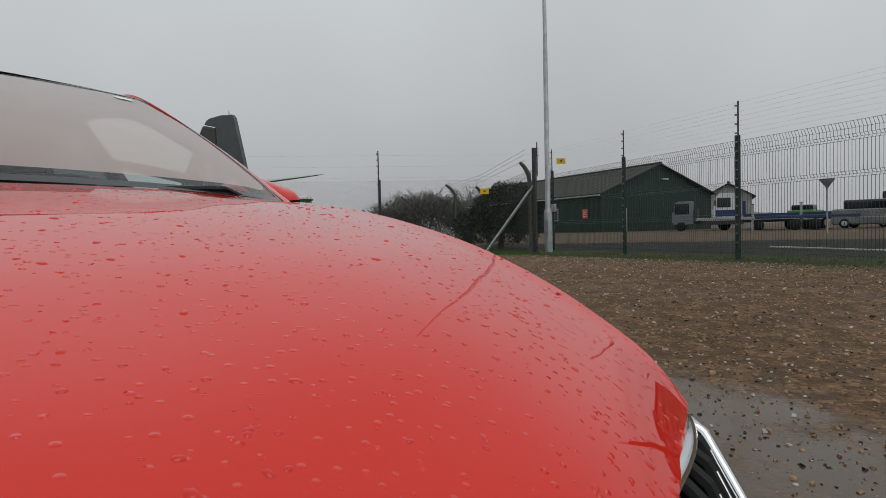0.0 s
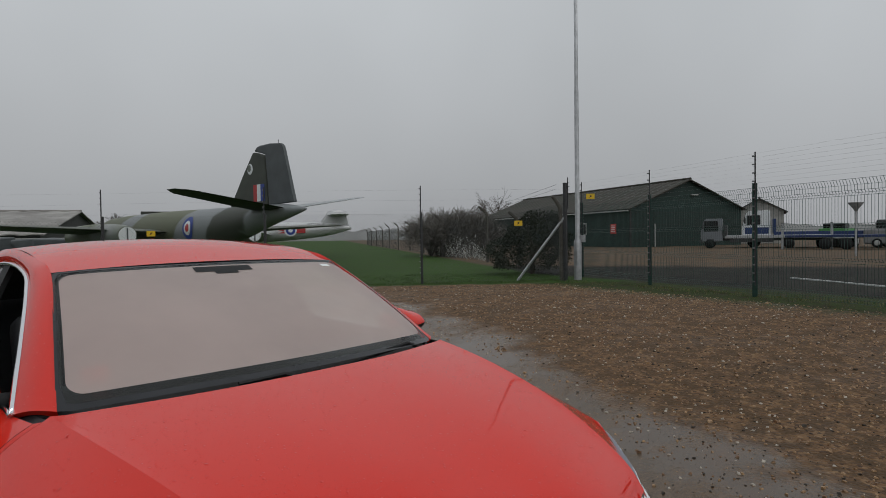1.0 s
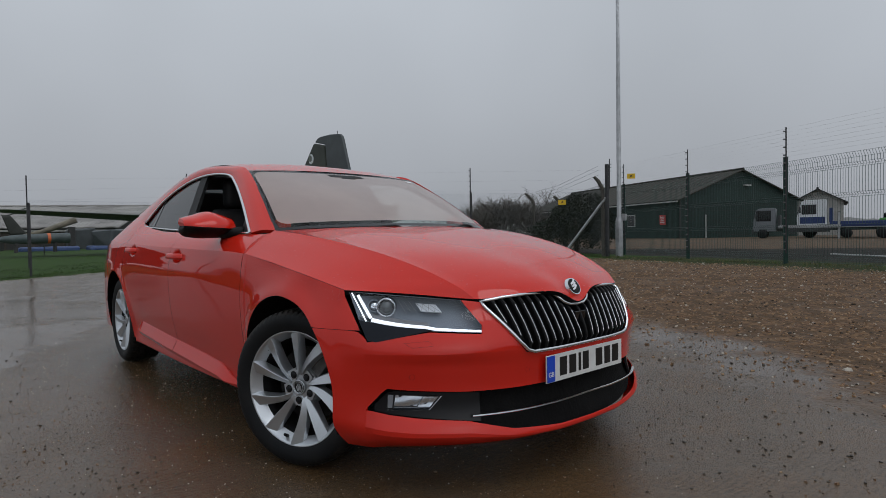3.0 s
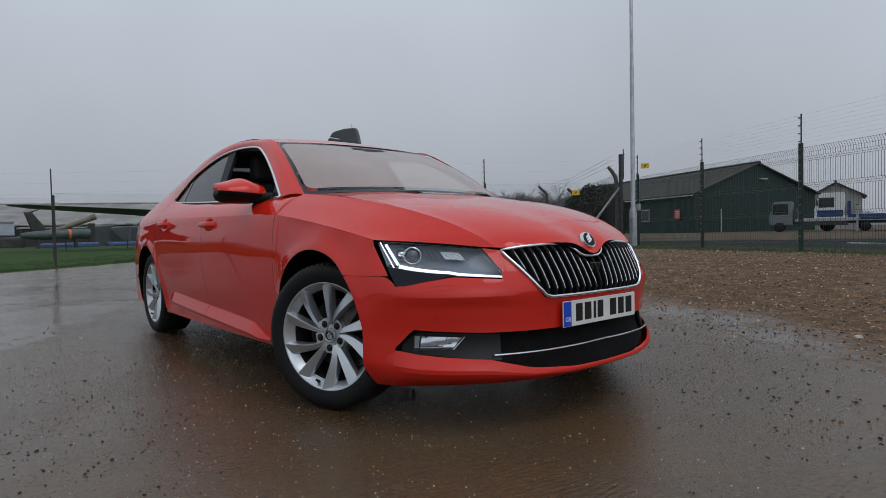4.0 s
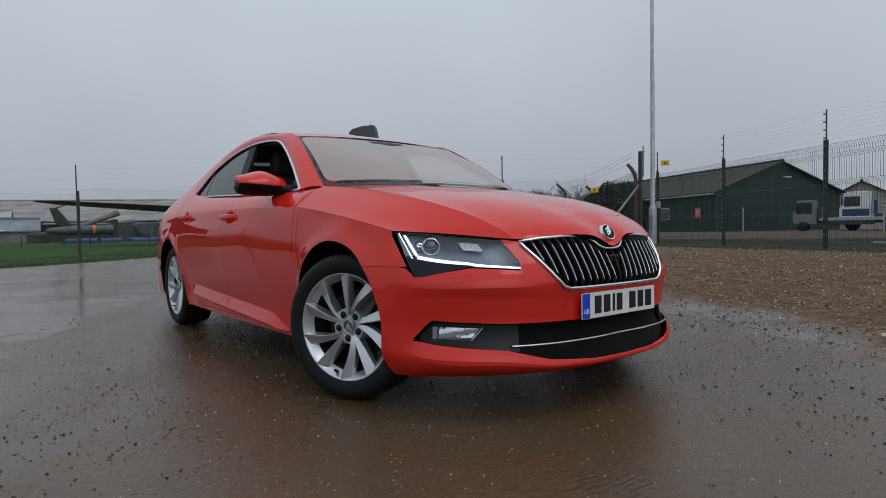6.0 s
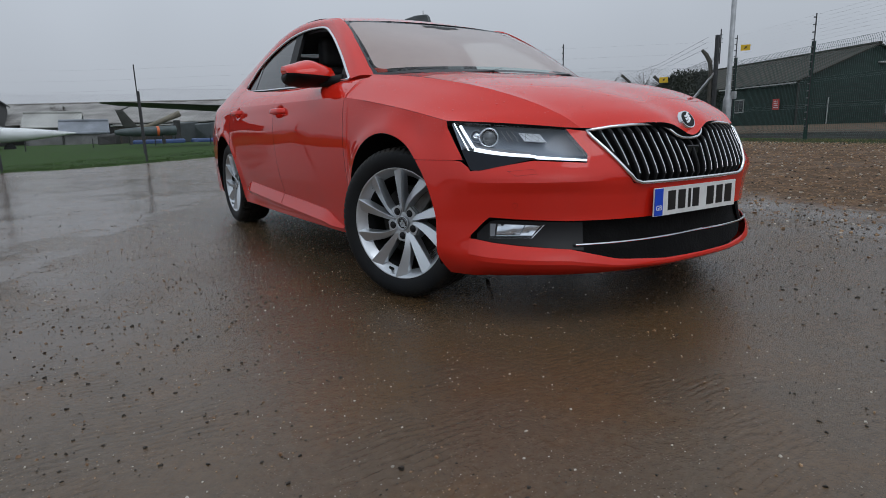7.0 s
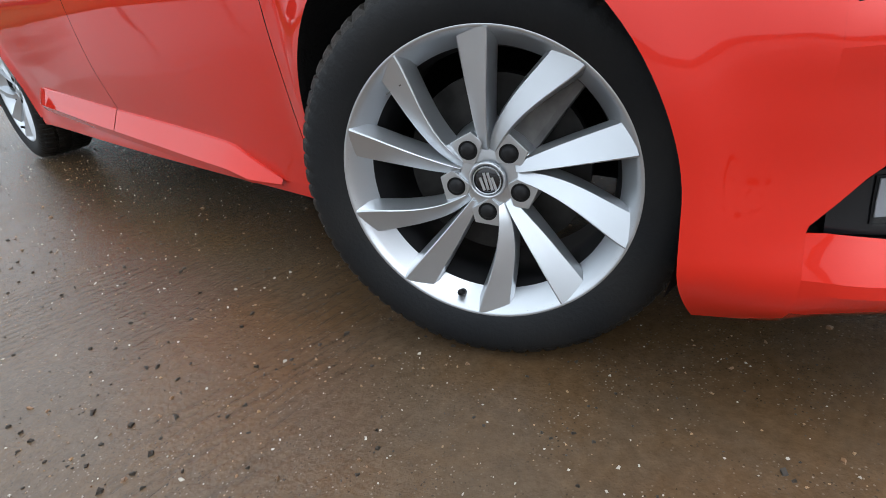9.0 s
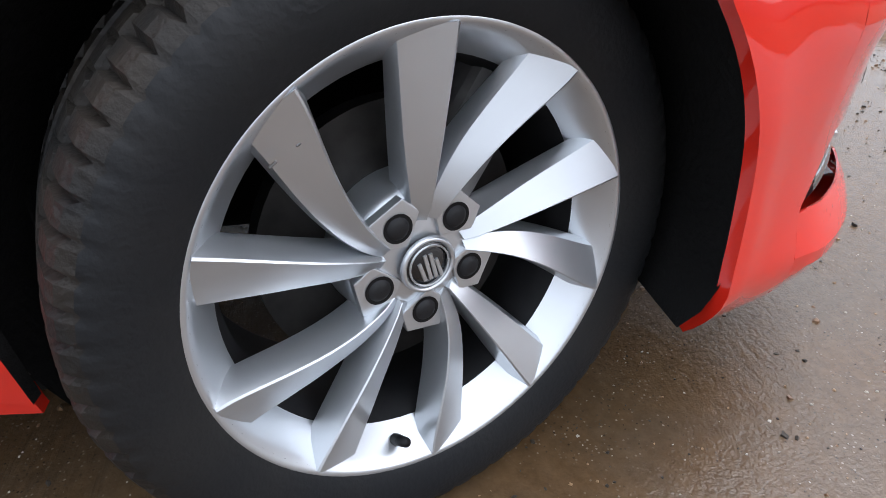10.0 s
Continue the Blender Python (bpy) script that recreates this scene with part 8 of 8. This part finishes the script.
def bare_tree(name, label, at, height, seed, group, stems=1):
    t = thing(name, label, "tree", group, at=Matrix.Translation(at))
    r = np.random.default_rng(seed)
    segs = []

    def grow(p, d, length, radius, level):
        q = p + d * length
        segs.append((p, q, radius, radius * 0.65))
        if level == 0:
            return
        for _ in range(r.integers(3, 5)):
            nd = d + r.normal(0, 0.55, 3)
            nd[2] = nd[2] * 0.8 + 0.15
            nd = nd / np.linalg.norm(nd)
            grow(p + (q - p) * r.uniform(0.5, 1.0), nd, length * r.uniform(0.6, 0.85), radius * 0.55, level - 1)

    for k_ in range(stems):
        lean_ = r.normal(0, 0.32, 3) * (stems > 1)
        d0 = np.array((lean_[0], lean_[1], 1.0))
        grow(np.array((0.0, 0, 0)), d0 / np.linalg.norm(d0), height * (0.33 if stems == 1 else 0.27), height * (0.022 if stems == 1 else 0.012), 5 if stems == 1 else 4)
    groups = {"trunk": [s for s in segs if s[2] > height * 0.008], "crown": [s for s in segs if s[2] <= height * 0.008]}
    for nm, ss_ in groups.items():
        verts, faces = [], []
        for p, q, a, b in ss_:
            d = q - p
            s = np.cross(d, (0.3, 0.2, 0.9))
            s = s / (np.linalg.norm(s) + 1e-6)
            u = np.cross(d / np.linalg.norm(d), s)
            k0 = len(verts)
            a, b = max(a, 0.012), max(b, 0.009)
            for w, c in ((a, p), (b, q)):
                for g in range(3):
                    verts.append(c + (s * math.cos(2.09 * g) + u * math.sin(2.09 * g)) * w)
            for g in range(3):
                faces.append((k0 + g, k0 + (g + 1) % 3, k0 + 3 + (g + 1) % 3, k0 + 3 + g))
        child(nm, data_mesh(nm, verts, faces, THORN if stems > 1 else TWIG, smooth=False), t)


for k in range(9):
    a, D = radians(45.2 - 0.62 * k), 34.5 + 1.6 * math.sin(k * 2.3)
    bare_tree("bare_shrub", "leafless hawthorn shrub of many stems behind the fence", (-1.1 + D * math.cos(a), -1.4 + D * math.sin(a), 0.2), 4.1 + 0.35 * math.sin(k * 3.1), 40 + k, "hedgerow shrubs", stems=9)
for k in range(5):
    a, D = radians(39.8 - 1.1 * k), 96 + 3 * math.sin(k * 2)
    bare_tree("bare_tree", "leafless tree rising behind the hut roof", (-1.1 + D * math.cos(a), -1.4 + D * math.sin(a), 0.2), 7.6 + 0.7 * math.sin(k * 1.9), 80 + k, "far trees")
for k, (x, y, hh) in enumerate(((72, 58, 9), (80, 62, 10), (96, 48, 11), (90, 68, 10))):
    bare_tree("bare_tree", "leafless tree rising behind the hut roof", (x, y, 0.2), hh, 60 + k, "far trees")
for k, (x, y, hh) in enumerate(((18, 62, 5.5), (21, 64, 5.0), (-1.5, 66, 4.5))):
    bare_tree("bare_tree", "leafless tree beyond the hangar", (x, y, 0.2), hh, 70 + k, "far trees")
NET = material("torn_white_net", (0.42, 0.43, 0.40), 0.8, vary=0.3, scale=6)
verts, faces = [], []
for k in range(1500):
    t = r_.uniform(2.05, 3.9)
    q0, q1 = np.array(far_pts[int(t)]), np.array(far_pts[int(t) + 1])
    p = q0 + (q1 - q0) * (t - int(t))
    c = np.array((p[0] + 0.15, p[1] - 0.1, 0.35 + min(1.0, abs(r_.normal(0, 0.45)))))
    d, s = r_.normal(0, 0.05, 3) + (0, 0, r_.normal(0, 0.10)), r_.normal(0, 0.018, 3)
    k0 = len(verts)
    verts += [c - s, c + s, c + d]
    faces.append((k0, k0 + 1, k0 + 2))
tagged(new("torn_netting", data_mesh("torn_netting", verts, faces, NET, smooth=False)), "torn pale netting caught along the fence", "netting", kind="stuff")
# far hedge line round the airfield, uneven along its top
# pale grey holds the haze of distance in the hedge's colour
FAR_WOOD = material("hazed_far_hedge", (0.20, 0.205, 0.20), 1.0, vary=0.15, scale=0.08)
ang = np.linspace(0, 2 * math.pi, 900)
verts = []
for a in ang:
    # the unseen stretch behind the viewer is added taller, for dark reflections in the car
    hgt = 4.2 + (6.0 if 2.4 < a < 5.6 else 0.0) + 1.5 * noise.noise((a * 9, 0, 0)) + 1.6 * noise.noise((a * 45, 2, 0)) + 0.7 * noise.noise((a * 160, 5, 0))
    for z, rr in ((-0.5, 232), (max(1.2, hgt), 236), (0.6, 246)):
        verts.append((rr * math.cos(a), rr * math.sin(a), z))
tagged(new("far_treeline", data_mesh("far_treeline", verts, grid_faces(900, 3), FAR_WOOD)), "line of far hedges and woods, coloured pale grey for haze", "treeline", kind="stuff")
